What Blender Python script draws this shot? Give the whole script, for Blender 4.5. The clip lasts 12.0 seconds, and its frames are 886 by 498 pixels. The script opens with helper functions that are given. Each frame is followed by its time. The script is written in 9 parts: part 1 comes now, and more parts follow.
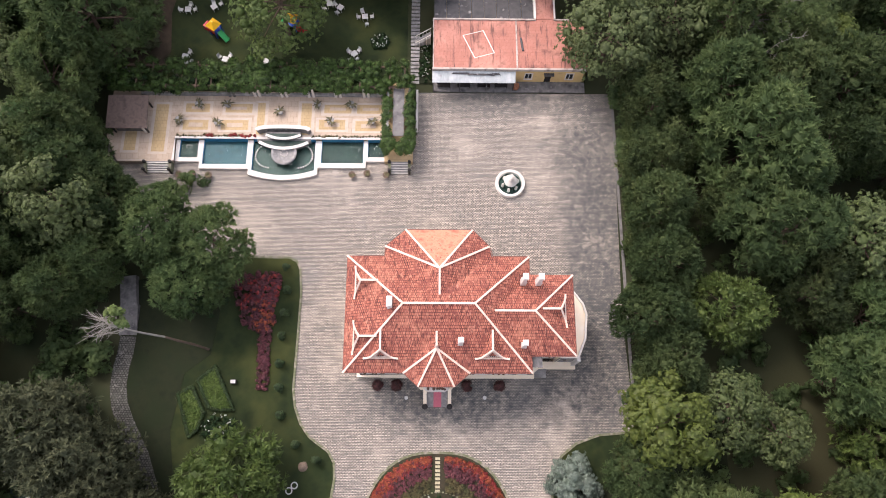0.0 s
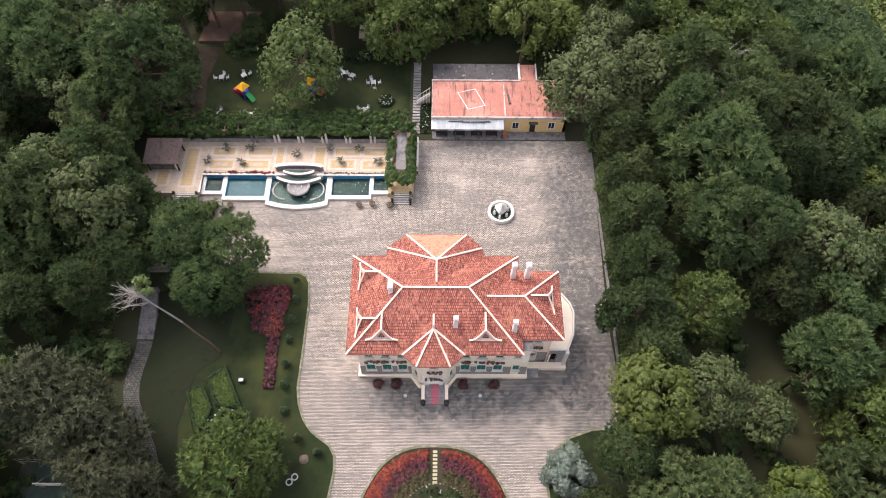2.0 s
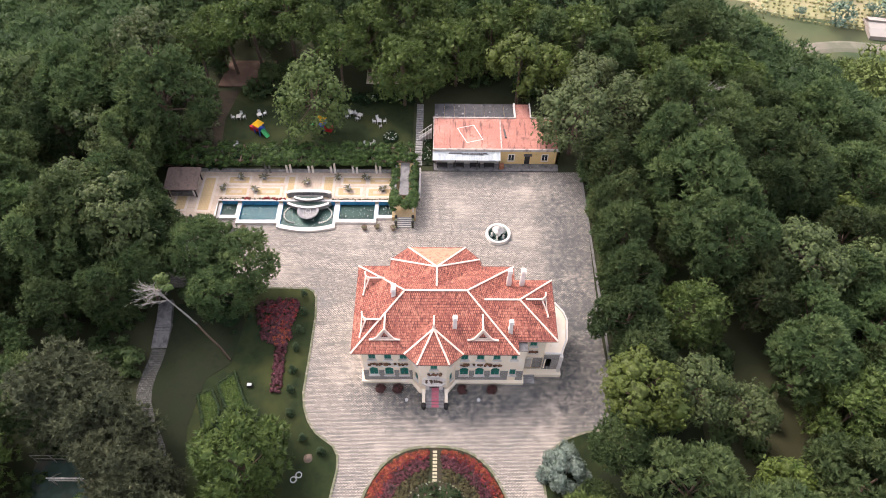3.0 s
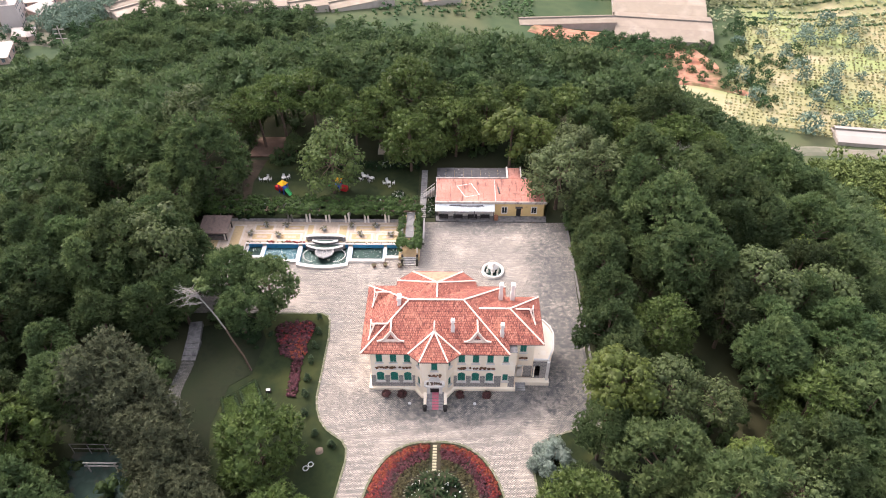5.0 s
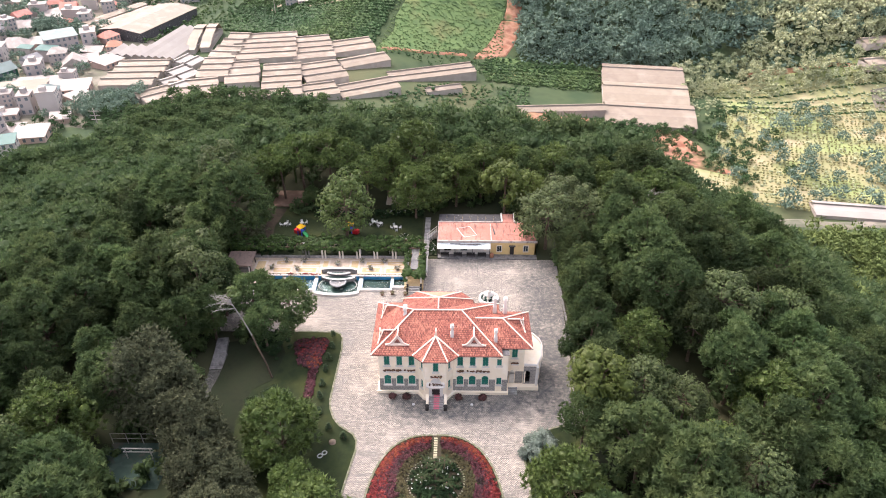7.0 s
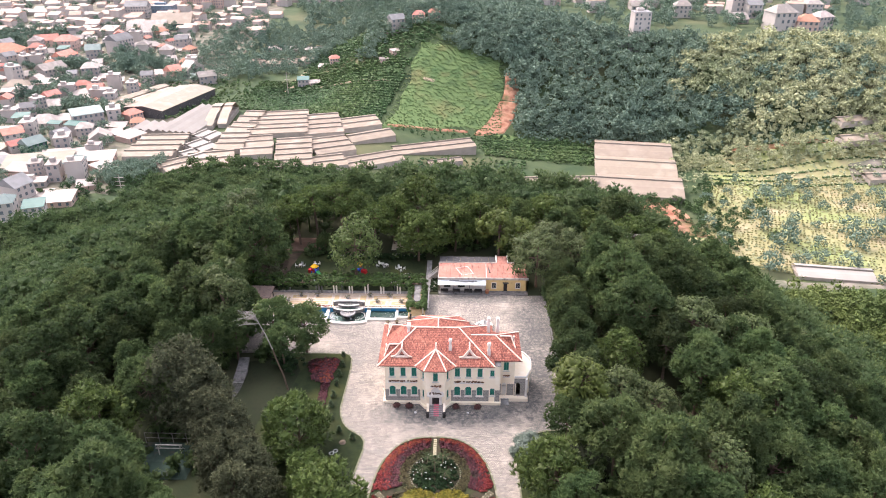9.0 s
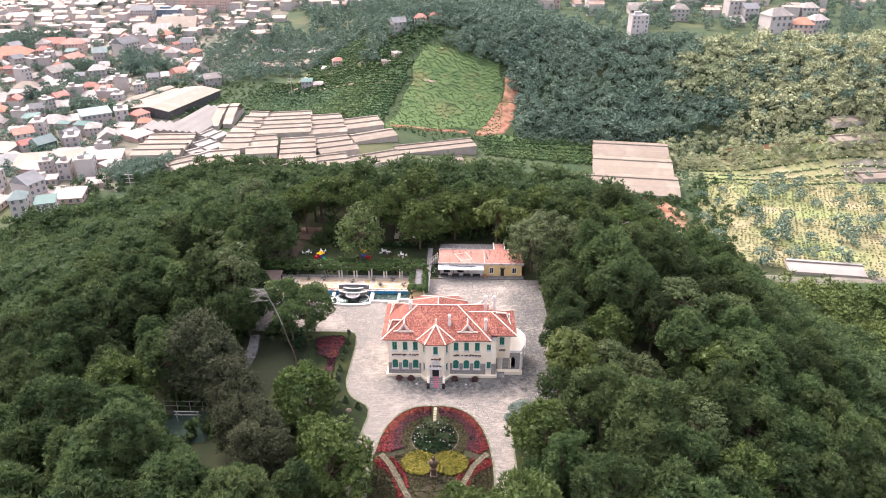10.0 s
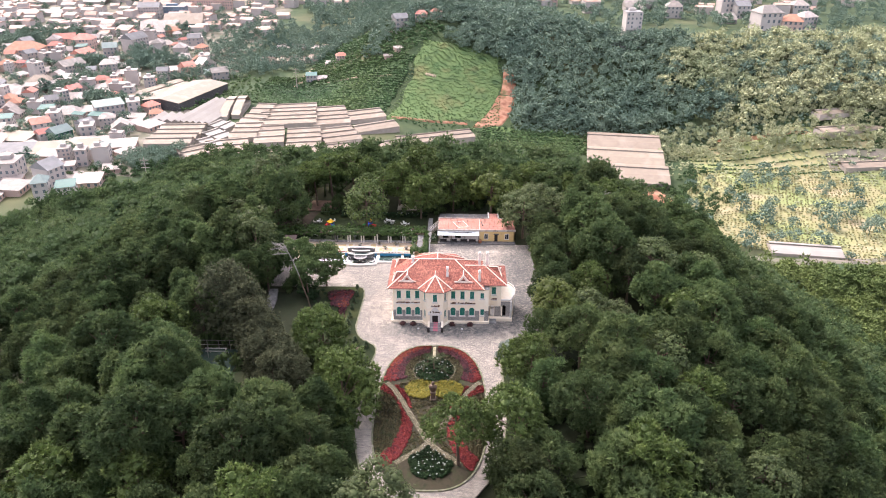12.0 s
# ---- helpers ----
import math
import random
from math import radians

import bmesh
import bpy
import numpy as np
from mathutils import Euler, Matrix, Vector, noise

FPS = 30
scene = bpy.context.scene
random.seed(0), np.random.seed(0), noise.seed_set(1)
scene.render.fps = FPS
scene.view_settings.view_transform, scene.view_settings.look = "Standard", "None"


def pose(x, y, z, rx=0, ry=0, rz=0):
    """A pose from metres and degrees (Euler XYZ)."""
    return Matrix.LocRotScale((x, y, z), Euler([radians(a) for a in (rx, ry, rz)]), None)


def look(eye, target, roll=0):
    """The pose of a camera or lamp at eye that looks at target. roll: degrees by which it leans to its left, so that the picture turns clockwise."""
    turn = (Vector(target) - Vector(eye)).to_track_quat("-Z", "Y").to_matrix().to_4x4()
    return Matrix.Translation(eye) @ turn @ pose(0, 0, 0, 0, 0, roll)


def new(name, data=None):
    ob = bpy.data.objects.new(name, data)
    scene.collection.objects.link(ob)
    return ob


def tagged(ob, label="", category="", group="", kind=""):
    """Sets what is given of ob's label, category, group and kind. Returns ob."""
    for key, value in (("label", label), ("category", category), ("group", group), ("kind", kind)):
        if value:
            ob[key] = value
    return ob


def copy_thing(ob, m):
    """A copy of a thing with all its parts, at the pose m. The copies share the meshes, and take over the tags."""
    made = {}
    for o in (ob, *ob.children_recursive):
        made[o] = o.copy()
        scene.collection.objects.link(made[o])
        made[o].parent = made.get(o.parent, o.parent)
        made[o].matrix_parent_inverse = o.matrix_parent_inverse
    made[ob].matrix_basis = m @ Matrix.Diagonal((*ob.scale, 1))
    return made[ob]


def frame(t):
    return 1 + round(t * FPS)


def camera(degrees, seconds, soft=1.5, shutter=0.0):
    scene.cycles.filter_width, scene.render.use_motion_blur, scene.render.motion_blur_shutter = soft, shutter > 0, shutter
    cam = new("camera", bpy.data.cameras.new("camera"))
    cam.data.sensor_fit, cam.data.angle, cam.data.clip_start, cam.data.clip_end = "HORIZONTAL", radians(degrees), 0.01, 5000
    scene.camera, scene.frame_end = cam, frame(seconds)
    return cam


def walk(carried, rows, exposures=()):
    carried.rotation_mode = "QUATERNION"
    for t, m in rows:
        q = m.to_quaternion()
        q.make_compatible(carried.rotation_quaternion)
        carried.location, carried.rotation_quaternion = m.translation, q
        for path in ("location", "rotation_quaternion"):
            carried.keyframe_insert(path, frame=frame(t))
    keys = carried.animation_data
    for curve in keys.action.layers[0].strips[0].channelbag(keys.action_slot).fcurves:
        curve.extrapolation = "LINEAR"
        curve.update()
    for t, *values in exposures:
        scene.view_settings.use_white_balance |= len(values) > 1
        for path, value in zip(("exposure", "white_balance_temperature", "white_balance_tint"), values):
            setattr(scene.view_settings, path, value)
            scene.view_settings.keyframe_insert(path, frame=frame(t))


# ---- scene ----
cam = camera(64.9, 12.0, soft=1.0)
PATH = [
    (0, (-0.491, -9.222, 87.592), (-0.468, -8.654, 85.675), 2.6),
    (0.5, (-0.209, -14.789, 87.546), (-0.191, -14.106, 85.667), 1.7),
    (1, (0.024, -20.417, 87.442), (0.039, -19.62, 85.607), 1.3),
    (1.5, (0.245, -26.03, 87.281), (0.256, -25.124, 85.498), 1.0),
    (2, (0.403, -31.55, 87.078), (0.413, -30.538, 85.353), 0.8),
    (2.5, (0.609, -37.14, 86.897), (0.614, -36.026, 85.236), 0.5),
    (3, (0.84, -42.677, 86.767), (0.84, -41.47, 85.173), 0.4),
    (5, (1.959, -63.676, 86.256), (1.938, -62.192, 84.916), -0.1),
    (5.5, (2.126, -68.659, 86.13), (2.102, -67.127, 84.844), -0.1),
    (6, (2.25, -73.48, 86.08), (2.224, -71.906, 84.846), -0.1),
    (6.5, (2.404, -78.405, 86.048), (2.376, -76.79, 84.868), -0.0),
    (7, (2.548, -83.259, 86.002), (2.517, -81.604, 84.879), -0.1),
    (7.5, (2.71, -88.035, 85.934), (2.677, -86.341, 84.871), -0.0),
    (9.5, (3.635, -107.128, 85.741), (3.594, -105.346, 84.834), 0.0),
    (10, (3.916, -112.005, 85.741), (3.873, -110.224, 84.833), 0.0),
    (10.5, (4.168, -116.913, 85.784), (4.124, -115.132, 84.876), -0.0),
    (11, (4.383, -121.752, 85.849), (4.339, -119.971, 84.94), 0.0),
    (11.5, (4.579, -126.706, 85.876), (4.535, -124.925, 84.967), 0.1),
    (12, (4.744, -131.679, 85.808), (4.7, -129.898, 84.9), 0.1),
]
walk(cam, [(t, look(eye, target, roll)) for t, eye, target, roll in PATH], [(0, 1.38, 6350, 17), (3, 1.66, 6350, 16), (5, 1.88, 6340, 16), (12, 1.96, 6280, 18)])

# ---- world, sun, sky ----
SUN_EL, SUN_AZ = radians(50), radians(-45)
world = bpy.data.worlds.new("overcast_sky")
scene.world = world
world.use_nodes = True
_wn = world.node_tree
_sky = _wn.nodes.new("ShaderNodeTexSky")
_sky.sky_type, _sky.sun_disc = "NISHITA", False
_sky.sun_elevation, _sky.sun_rotation = SUN_EL, SUN_AZ
_sky.air_density, _sky.dust_density, _sky.ozone_density = 0.7, 8.0, 0.3
_veil = _wn.nodes.new("ShaderNodeMix")
_veil.data_type = "RGBA"
_veil.inputs[0].default_value, _veil.inputs[7].default_value = 0.62, (3.4, 3.5, 3.7, 1)
_wn.links.new(_sky.outputs[0], _veil.inputs[6])
_wn.links.new(_veil.outputs[2], _wn.nodes["Background"].inputs[0])
_wn.nodes["Background"].inputs[1].default_value = 0.15
sun = new("sun", bpy.data.lights.new("sun", "SUN"))
sun.data.energy, sun.data.angle, sun.data.color = 0.85, radians(16), (1.0, 0.94, 0.86)
sun.matrix_world = look((0, 0, 0), (-math.sin(SUN_AZ) * math.cos(SUN_EL), -math.cos(SUN_AZ) * math.cos(SUN_EL), -math.sin(SUN_EL)))
sun.location = (0, 0, 200)


# ---- materials ----
def mat(name, colours, scale=1.0, rough=0.8, bump=0.0, metal=0.0, detail=6.0, spots=None, vary=0.0, island=0.0, fine=0.0, spec=0.3, glow=0.0):
    """Noise-blended colours at one scale, stains at a second, bump, variation by object or by island, and light passing through thin leaves."""
    m = bpy.data.materials.new(name)
    m.use_nodes = True
    nt = m.node_tree
    n, l = nt.nodes, nt.links
    b = n["Principled BSDF"]
    b.inputs["Roughness"].default_value, b.inputs["Metallic"].default_value = rough, metal
    b.inputs["Specular IOR Level"].default_value = spec
    co = n.new("ShaderNodeNewGeometry")
    no = n.new("ShaderNodeTexNoise")
    no.inputs["Scale"].default_value, no.inputs["Detail"].default_value = scale, detail
    l.new(co.outputs["Position"], no.inputs["Vector"])
    r = n.new("ShaderNodeValToRGB")
    els = r.color_ramp.elements
    els[0].position, els[1].position = 0.3, 0.7
    for k in range(len(colours) - 2):
        els.new(0.3 + 0.4 * (k + 1) / (len(colours) - 1))
    for e, c in zip(els, colours):
        e.color = (*c, 1)
    l.new(no.outputs["Fac"], r.inputs[0])
    col = r.outputs[0]
    if spots:
        sc, c2, lo, hi = spots
        n2 = n.new("ShaderNodeTexNoise")
        n2.inputs["Scale"].default_value, n2.inputs["Detail"].default_value = sc, 8
        l.new(co.outputs["Position"], n2.inputs["Vector"])
        mr = n.new("ShaderNodeMapRange")
        mr.inputs[1].default_value, mr.inputs[2].default_value = lo, hi
        l.new(n2.outputs["Fac"], mr.inputs[0])
        mx = n.new("ShaderNodeMix")
        mx.data_type = "RGBA"
        mx.inputs[7].default_value = (*c2, 1)
        l.new(mr.outputs[0], mx.inputs[0])
        l.new(col, mx.inputs[6])
        col = mx.outputs[2]
    amount = None
    if vary or island:
        hs = n.new("ShaderNodeHueSaturation")
        if vary:
            oi = n.new("ShaderNodeObjectInfo")
            a = n.new("ShaderNodeMapRange")
            a.inputs[3].default_value, a.inputs[4].default_value = 1 - vary, 1 + vary
            l.new(oi.outputs["Random"], a.inputs[0])
            amount = a.outputs[0]
            h = n.new("ShaderNodeMapRange")
            h.inputs[3].default_value, h.inputs[4].default_value = 0.5 - vary * 0.06, 0.5 + vary * 0.008
            mm = n.new("ShaderNodeMath")
            mm.operation = "MULTIPLY"
            mm.inputs[1].default_value = 7.31
            fr = n.new("ShaderNodeMath")
            fr.operation = "FRACT"
            l.new(oi.outputs["Random"], mm.inputs[0])
            l.new(mm.outputs[0], fr.inputs[0])
            l.new(fr.outputs[0], h.inputs[0])
            l.new(h.outputs[0], hs.inputs["Hue"])
        if island:
            a = n.new("ShaderNodeMapRange")
            a.inputs[3].default_value, a.inputs[4].default_value = 1 - island, 1 + island
            l.new(co.outputs["Random Per Island"], a.inputs[0])
            if amount:
                mu = n.new("ShaderNodeMath")
                mu.operation = "MULTIPLY"
                l.new(amount, mu.inputs[0])
                l.new(a.outputs[0], mu.inputs[1])
                amount = mu.outputs[0]
            else:
                amount = a.outputs[0]
        l.new(amount, hs.inputs["Value"])
        l.new(col, hs.inputs["Color"])
        col = hs.outputs[0]
    l.new(col, b.inputs["Base Color"])
    if glow:
        tr, ms = n.new("ShaderNodeBsdfTranslucent"), n.new("ShaderNodeMixShader")
        ms.inputs[0].default_value = glow
        l.new(col, tr.inputs[0])
        l.new(b.outputs[0], ms.inputs[1])
        l.new(tr.outputs[0], ms.inputs[2])
        l.new(ms.outputs[0], n["Material Output"].inputs[0])
    if bump:
        bp = n.new("ShaderNodeBump")
        bp.inputs["Strength"].default_value, bp.inputs["Distance"].default_value = bump, 0.05
        n3 = n.new("ShaderNodeTexNoise")
        n3.inputs["Scale"].default_value, n3.inputs["Detail"].default_value = fine or scale * 4, 6
        l.new(co.outputs["Position"], n3.inputs["Vector"])
        l.new(n3.outputs["Fac"], bp.inputs["Height"])
        l.new(bp.outputs[0], b.inputs["Normal"])
    return m


def mat_brick(name, c1, c2, joint, size, stains, bump=0.5, rough=0.85, ratio=0.5, gap=0.02, plane="XY", patches=(), streaks=()):
    """Setts, tiles or stones in courses, with large stains and painted shade patches over them."""
    m = bpy.data.materials.new(name)
    m.use_nodes = True
    nt = m.node_tree
    n, l = nt.nodes, nt.links
    b = n["Principled BSDF"]
    b.inputs["Roughness"].default_value = rough
    b.inputs["Specular IOR Level"].default_value = 0.25
    g = n.new("ShaderNodeNewGeometry")
    sep = n.new("ShaderNodeSeparateXYZ")
    l.new(g.outputs["Position"], sep.inputs[0])
    com = n.new("ShaderNodeCombineXYZ")
    if plane == "XY":
        l.new(sep.outputs[0], com.inputs[0])
        l.new(sep.outputs[1], com.inputs[1])
    elif plane == "XZ":
        l.new(sep.outputs[0], com.inputs[0])
        l.new(sep.outputs[2], com.inputs[1])
    else:
        l.new(sep.outputs[1], com.inputs[0])
        l.new(sep.outputs[2], com.inputs[1])
    br = n.new("ShaderNodeTexBrick")
    br.inputs["Scale"].default_value = 1.0
    br.inputs["Brick Width"].default_value, br.inputs["Row Height"].default_value = size, size * ratio
    br.inputs["Mortar Size"].default_value = gap
    br.inputs["Color1"].default_value, br.inputs["Color2"].default_value, br.inputs["Mortar"].default_value = (*c1, 1), (*c2, 1), (*joint, 1)
    l.new(com.outputs[0], br.inputs["Vector"])
    col = br.outputs["Color"]
    for sc, c, a, z in stains:
        n2 = n.new("ShaderNodeTexNoise")
        n2.inputs["Scale"].default_value, n2.inputs["Detail"].default_value, n2.inputs["Roughness"].default_value = sc, 9, 0.65
        l.new(g.outputs["Position"], n2.inputs["Vector"])
        mr = n.new("ShaderNodeMapRange")
        mr.inputs[1].default_value, mr.inputs[2].default_value = a, z
        mr.inputs[4].default_value = 0.8
        l.new(n2.outputs["Fac"], mr.inputs[0])
        mx = n.new("ShaderNodeMix")
        mx.data_type = "RGBA"
        mx.inputs[7].default_value = (*c, 1)
        l.new(mr.outputs[0], mx.inputs[0])
        l.new(col, mx.inputs[6])
        col = mx.outputs[2]
    for sx, sy, c, a, z in streaks:
        mp = n.new("ShaderNodeVectorMath")
        mp.operation = "MULTIPLY"
        mp.inputs[1].default_value = (sx, sy, 1.0)
        l.new(g.outputs["Position"], mp.inputs[0])
        n2 = n.new("ShaderNodeTexNoise")
        n2.inputs["Scale"].default_value, n2.inputs["Detail"].default_value, n2.inputs["Roughness"].default_value = 1.0, 6, 0.6
        l.new(mp.outputs[0], n2.inputs["Vector"])
        mr = n.new("ShaderNodeMapRange")
        mr.inputs[1].default_value, mr.inputs[2].default_value, mr.inputs[4].default_value = a, z, 0.75
        l.new(n2.outputs["Fac"], mr.inputs[0])
        mx = n.new("ShaderNodeMix")
        mx.data_type = "RGBA"
        mx.inputs[7].default_value = (*c, 1)
        l.new(mr.outputs[0], mx.inputs[0])
        l.new(col, mx.inputs[6])
        col = mx.outputs[2]
    # noise-broken ellipses that put shade into the paving colour
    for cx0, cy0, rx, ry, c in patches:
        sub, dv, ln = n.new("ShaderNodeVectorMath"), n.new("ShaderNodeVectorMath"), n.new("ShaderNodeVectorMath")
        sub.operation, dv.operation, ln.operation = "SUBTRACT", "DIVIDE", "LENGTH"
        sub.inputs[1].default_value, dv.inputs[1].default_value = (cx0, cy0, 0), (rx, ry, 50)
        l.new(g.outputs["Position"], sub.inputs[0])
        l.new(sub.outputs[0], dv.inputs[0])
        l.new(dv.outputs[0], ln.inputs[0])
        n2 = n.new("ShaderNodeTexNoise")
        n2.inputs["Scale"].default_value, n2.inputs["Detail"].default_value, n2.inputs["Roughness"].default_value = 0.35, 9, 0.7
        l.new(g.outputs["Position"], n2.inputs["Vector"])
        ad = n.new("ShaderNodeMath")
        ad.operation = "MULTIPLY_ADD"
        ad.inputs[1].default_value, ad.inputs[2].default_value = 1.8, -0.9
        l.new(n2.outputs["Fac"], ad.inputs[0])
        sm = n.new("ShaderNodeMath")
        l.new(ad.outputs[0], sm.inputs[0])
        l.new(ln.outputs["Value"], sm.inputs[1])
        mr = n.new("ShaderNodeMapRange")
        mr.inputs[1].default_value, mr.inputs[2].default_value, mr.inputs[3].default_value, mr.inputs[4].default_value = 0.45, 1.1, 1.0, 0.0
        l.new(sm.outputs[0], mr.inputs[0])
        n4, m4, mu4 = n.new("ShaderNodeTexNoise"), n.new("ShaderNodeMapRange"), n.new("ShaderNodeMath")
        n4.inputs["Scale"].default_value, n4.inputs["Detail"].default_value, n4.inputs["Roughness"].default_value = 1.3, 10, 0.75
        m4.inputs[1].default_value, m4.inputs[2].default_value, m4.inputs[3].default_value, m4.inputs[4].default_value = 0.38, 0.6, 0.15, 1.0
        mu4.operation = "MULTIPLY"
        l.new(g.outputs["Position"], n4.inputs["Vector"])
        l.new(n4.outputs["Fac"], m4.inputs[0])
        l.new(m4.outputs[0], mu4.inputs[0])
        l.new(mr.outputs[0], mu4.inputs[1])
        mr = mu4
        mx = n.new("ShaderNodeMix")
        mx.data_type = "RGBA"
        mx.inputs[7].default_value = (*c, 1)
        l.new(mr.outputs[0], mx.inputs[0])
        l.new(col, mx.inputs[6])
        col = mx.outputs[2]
    l.new(col, b.inputs["Base Color"])
    bp = n.new("ShaderNodeBump")
    bp.inputs["Strength"].default_value, bp.inputs["Distance"].default_value = bump, 0.03
    bp.invert = True
    l.new(br.outputs["Fac"], bp.inputs["Height"])
    l.new(bp.outputs[0], b.inputs["Normal"])
    return m


M = {}
M["paving"] = mat_brick("granite_setts", (0.57, 0.49, 0.415), (0.30, 0.265, 0.23), (0.11, 0.10, 0.092), 0.36,
                        [(0.09, (0.56, 0.48, 0.40), 0.50, 0.78), (0.13, (0.21, 0.20, 0.19), 0.55, 0.75), (5.0, (0.12, 0.11, 0.105), 0.56, 0.66)], gap=0.045,
                        streaks=((0.5, 4.5, (0.13, 0.122, 0.115), 0.53, 0.66), (0.9, 9.0, (0.62, 0.54, 0.46), 0.55, 0.7), (0.12, 1.6, (0.16, 0.15, 0.143), 0.55, 0.68)),
                        # soft shadow of villa and eastern trees, painted as darker setts
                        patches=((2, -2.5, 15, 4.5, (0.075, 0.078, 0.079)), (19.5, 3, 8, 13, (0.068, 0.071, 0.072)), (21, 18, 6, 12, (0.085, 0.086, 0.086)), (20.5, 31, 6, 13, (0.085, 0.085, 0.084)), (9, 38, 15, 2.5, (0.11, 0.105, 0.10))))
M["roof"] = mat_brick("red_roof_tiles", (0.50, 0.185, 0.125), (0.29, 0.088, 0.064), (0.10, 0.032, 0.026), 0.25,
                      [(0.2, (0.58, 0.25, 0.165), 0.50, 0.75), (0.9, (0.20, 0.06, 0.05), 0.50, 0.66)], streaks=((5.0, 1.6, (0.075, 0.025, 0.022), 0.53, 0.62), (4.0, 1.5, (0.60, 0.27, 0.19), 0.56, 0.7)), ratio=1.3, gap=0.028, bump=1.0, rough=0.75)
# lighter copy of the roof colour, with the glare painted in
M["roof_glare"] = mat("glare_terracotta", [(0.52, 0.17, 0.10), (0.60, 0.25, 0.16), (0.42, 0.12, 0.08)], 0.9, 0.7, 0.2, spots=(3.0, (0.25, 0.07, 0.05), 0.56, 0.72))
M["cream"] = mat("cream_render", [(0.90, 0.78, 0.62), (0.87, 0.74, 0.58), (0.91, 0.81, 0.68)], 0.6, 0.85, 0.15, spots=(1.6, (0.55, 0.45, 0.35), 0.64, 0.9))
M["white"] = mat("white_paint", [(0.70, 0.655, 0.61), (0.62, 0.57, 0.53)], 1.2, 0.6, 0.1, spots=(2.5, (0.45, 0.40, 0.36), 0.62, 0.85))
M["ridge"] = mat("lime_ridge", [(0.74, 0.62, 0.54), (0.62, 0.46, 0.37)], 2.0, 0.8, 0.2)
M["green_shutter"] = mat("green_shutter_paint", [(0.012, 0.13, 0.10), (0.02, 0.17, 0.13)], 3.0, 0.45, 0.05)
M["dark"] = mat("dark_interior", [(0.02, 0.018, 0.017), (0.035, 0.03, 0.03)], 2.0, 0.7)
M["stone"] = mat_brick("rubble_stone", (0.30, 0.27, 0.25), (0.20, 0.19, 0.18), (0.36, 0.33, 0.30), 0.55, [(3.0, (0.16, 0.15, 0.15), 0.5, 0.7)], ratio=0.6, gap=0.05, plane="XZ")
M["grey"] = mat("grey_stone", [(0.34, 0.33, 0.32), (0.22, 0.21, 0.21), (0.42, 0.40, 0.38)], 1.4, 0.8, 0.3, spots=(0.7, (0.14, 0.135, 0.13), 0.55, 0.75))
M["dark_stone"] = mat("weathered_concrete", [(0.10, 0.095, 0.095), (0.18, 0.17, 0.165), (0.07, 0.068, 0.07)], 0.8, 0.85, 0.3, spots=(2.2, (0.3, 0.28, 0.27), 0.6, 0.75))
M["carpet"] = mat("pink_carpet", [(0.55, 0.16, 0.20), (0.48, 0.13, 0.17)], 5.0, 0.95)
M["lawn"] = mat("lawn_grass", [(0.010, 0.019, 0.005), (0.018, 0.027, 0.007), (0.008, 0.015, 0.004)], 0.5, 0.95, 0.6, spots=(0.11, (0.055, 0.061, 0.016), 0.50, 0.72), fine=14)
M["ground"] = mat("forest_floor", [(0.022, 0.032, 0.013), (0.036, 0.040, 0.018), (0.018, 0.028, 0.012)], 0.12, 0.95, 0.6, spots=(0.03, (0.05, 0.048, 0.022), 0.5, 0.7), fine=3)
M["kerb"] = mat("mossy_kerb", [(0.22, 0.20, 0.16), (0.12, 0.13, 0.07), (0.32, 0.28, 0.24)], 1.2, 0.9, 0.3)
M["bark"] = mat("pine_bark", [(0.09, 0.06, 0.045), (0.15, 0.105, 0.08)], 3.0, 0.9, 0.5)
M["bleached"] = mat("bleached_wood", [(0.52, 0.49, 0.45), (0.38, 0.35, 0.32)], 2.0, 0.85, 0.3)
M["pine"] = mat("pine_needles", [(0.045, 0.076, 0.031), (0.072, 0.111, 0.042), (0.110, 0.150, 0.057)], 0.35, 0.65, 0.4, spec=0.2, vary=0.38, island=0.16, fine=5, glow=0.5)
M["hill_pine"] = mat("hillside_needles", [(0.051, 0.087, 0.037), (0.08, 0.121, 0.049), (0.114, 0.152, 0.062)], 0.07, 0.65, 0.4, spec=0.2, island=0.2, fine=5, glow=0.5)
M["leaf_pale"] = mat("pale_green_leaves", [(0.066, 0.096, 0.034), (0.10, 0.132, 0.046), (0.05, 0.076, 0.026)], 0.5, 0.6, spec=0.3, vary=0.15, island=0.3, glow=0.3)
M["leaf_bright"] = mat("bright_leaves", [(0.06, 0.095, 0.018), (0.10, 0.135, 0.026), (0.075, 0.105, 0.02)], 0.5, 0.55, spec=0.3, vary=0.15, island=0.25, glow=0.3)
M["leaf_mid"] = mat("mid_green_leaves", [(0.05, 0.082, 0.021), (0.078, 0.116, 0.029), (0.108, 0.145, 0.038)], 0.5, 0.55, spec=0.3, vary=0.12, island=0.25, glow=0.3)
M["leaf_light"] = mat("light_green_leaves", [(0.062, 0.098, 0.026), (0.092, 0.132, 0.036), (0.12, 0.155, 0.045)], 0.5, 0.55, spec=0.3, island=0.25, glow=0.3)
M["leaf_grey"] = mat("grey_green_leaves", [(0.070, 0.098, 0.036), (0.108, 0.136, 0.052), (0.054, 0.078, 0.030)], 0.5, 0.6, spec=0.3, vary=0.2, island=0.25, glow=0.3)
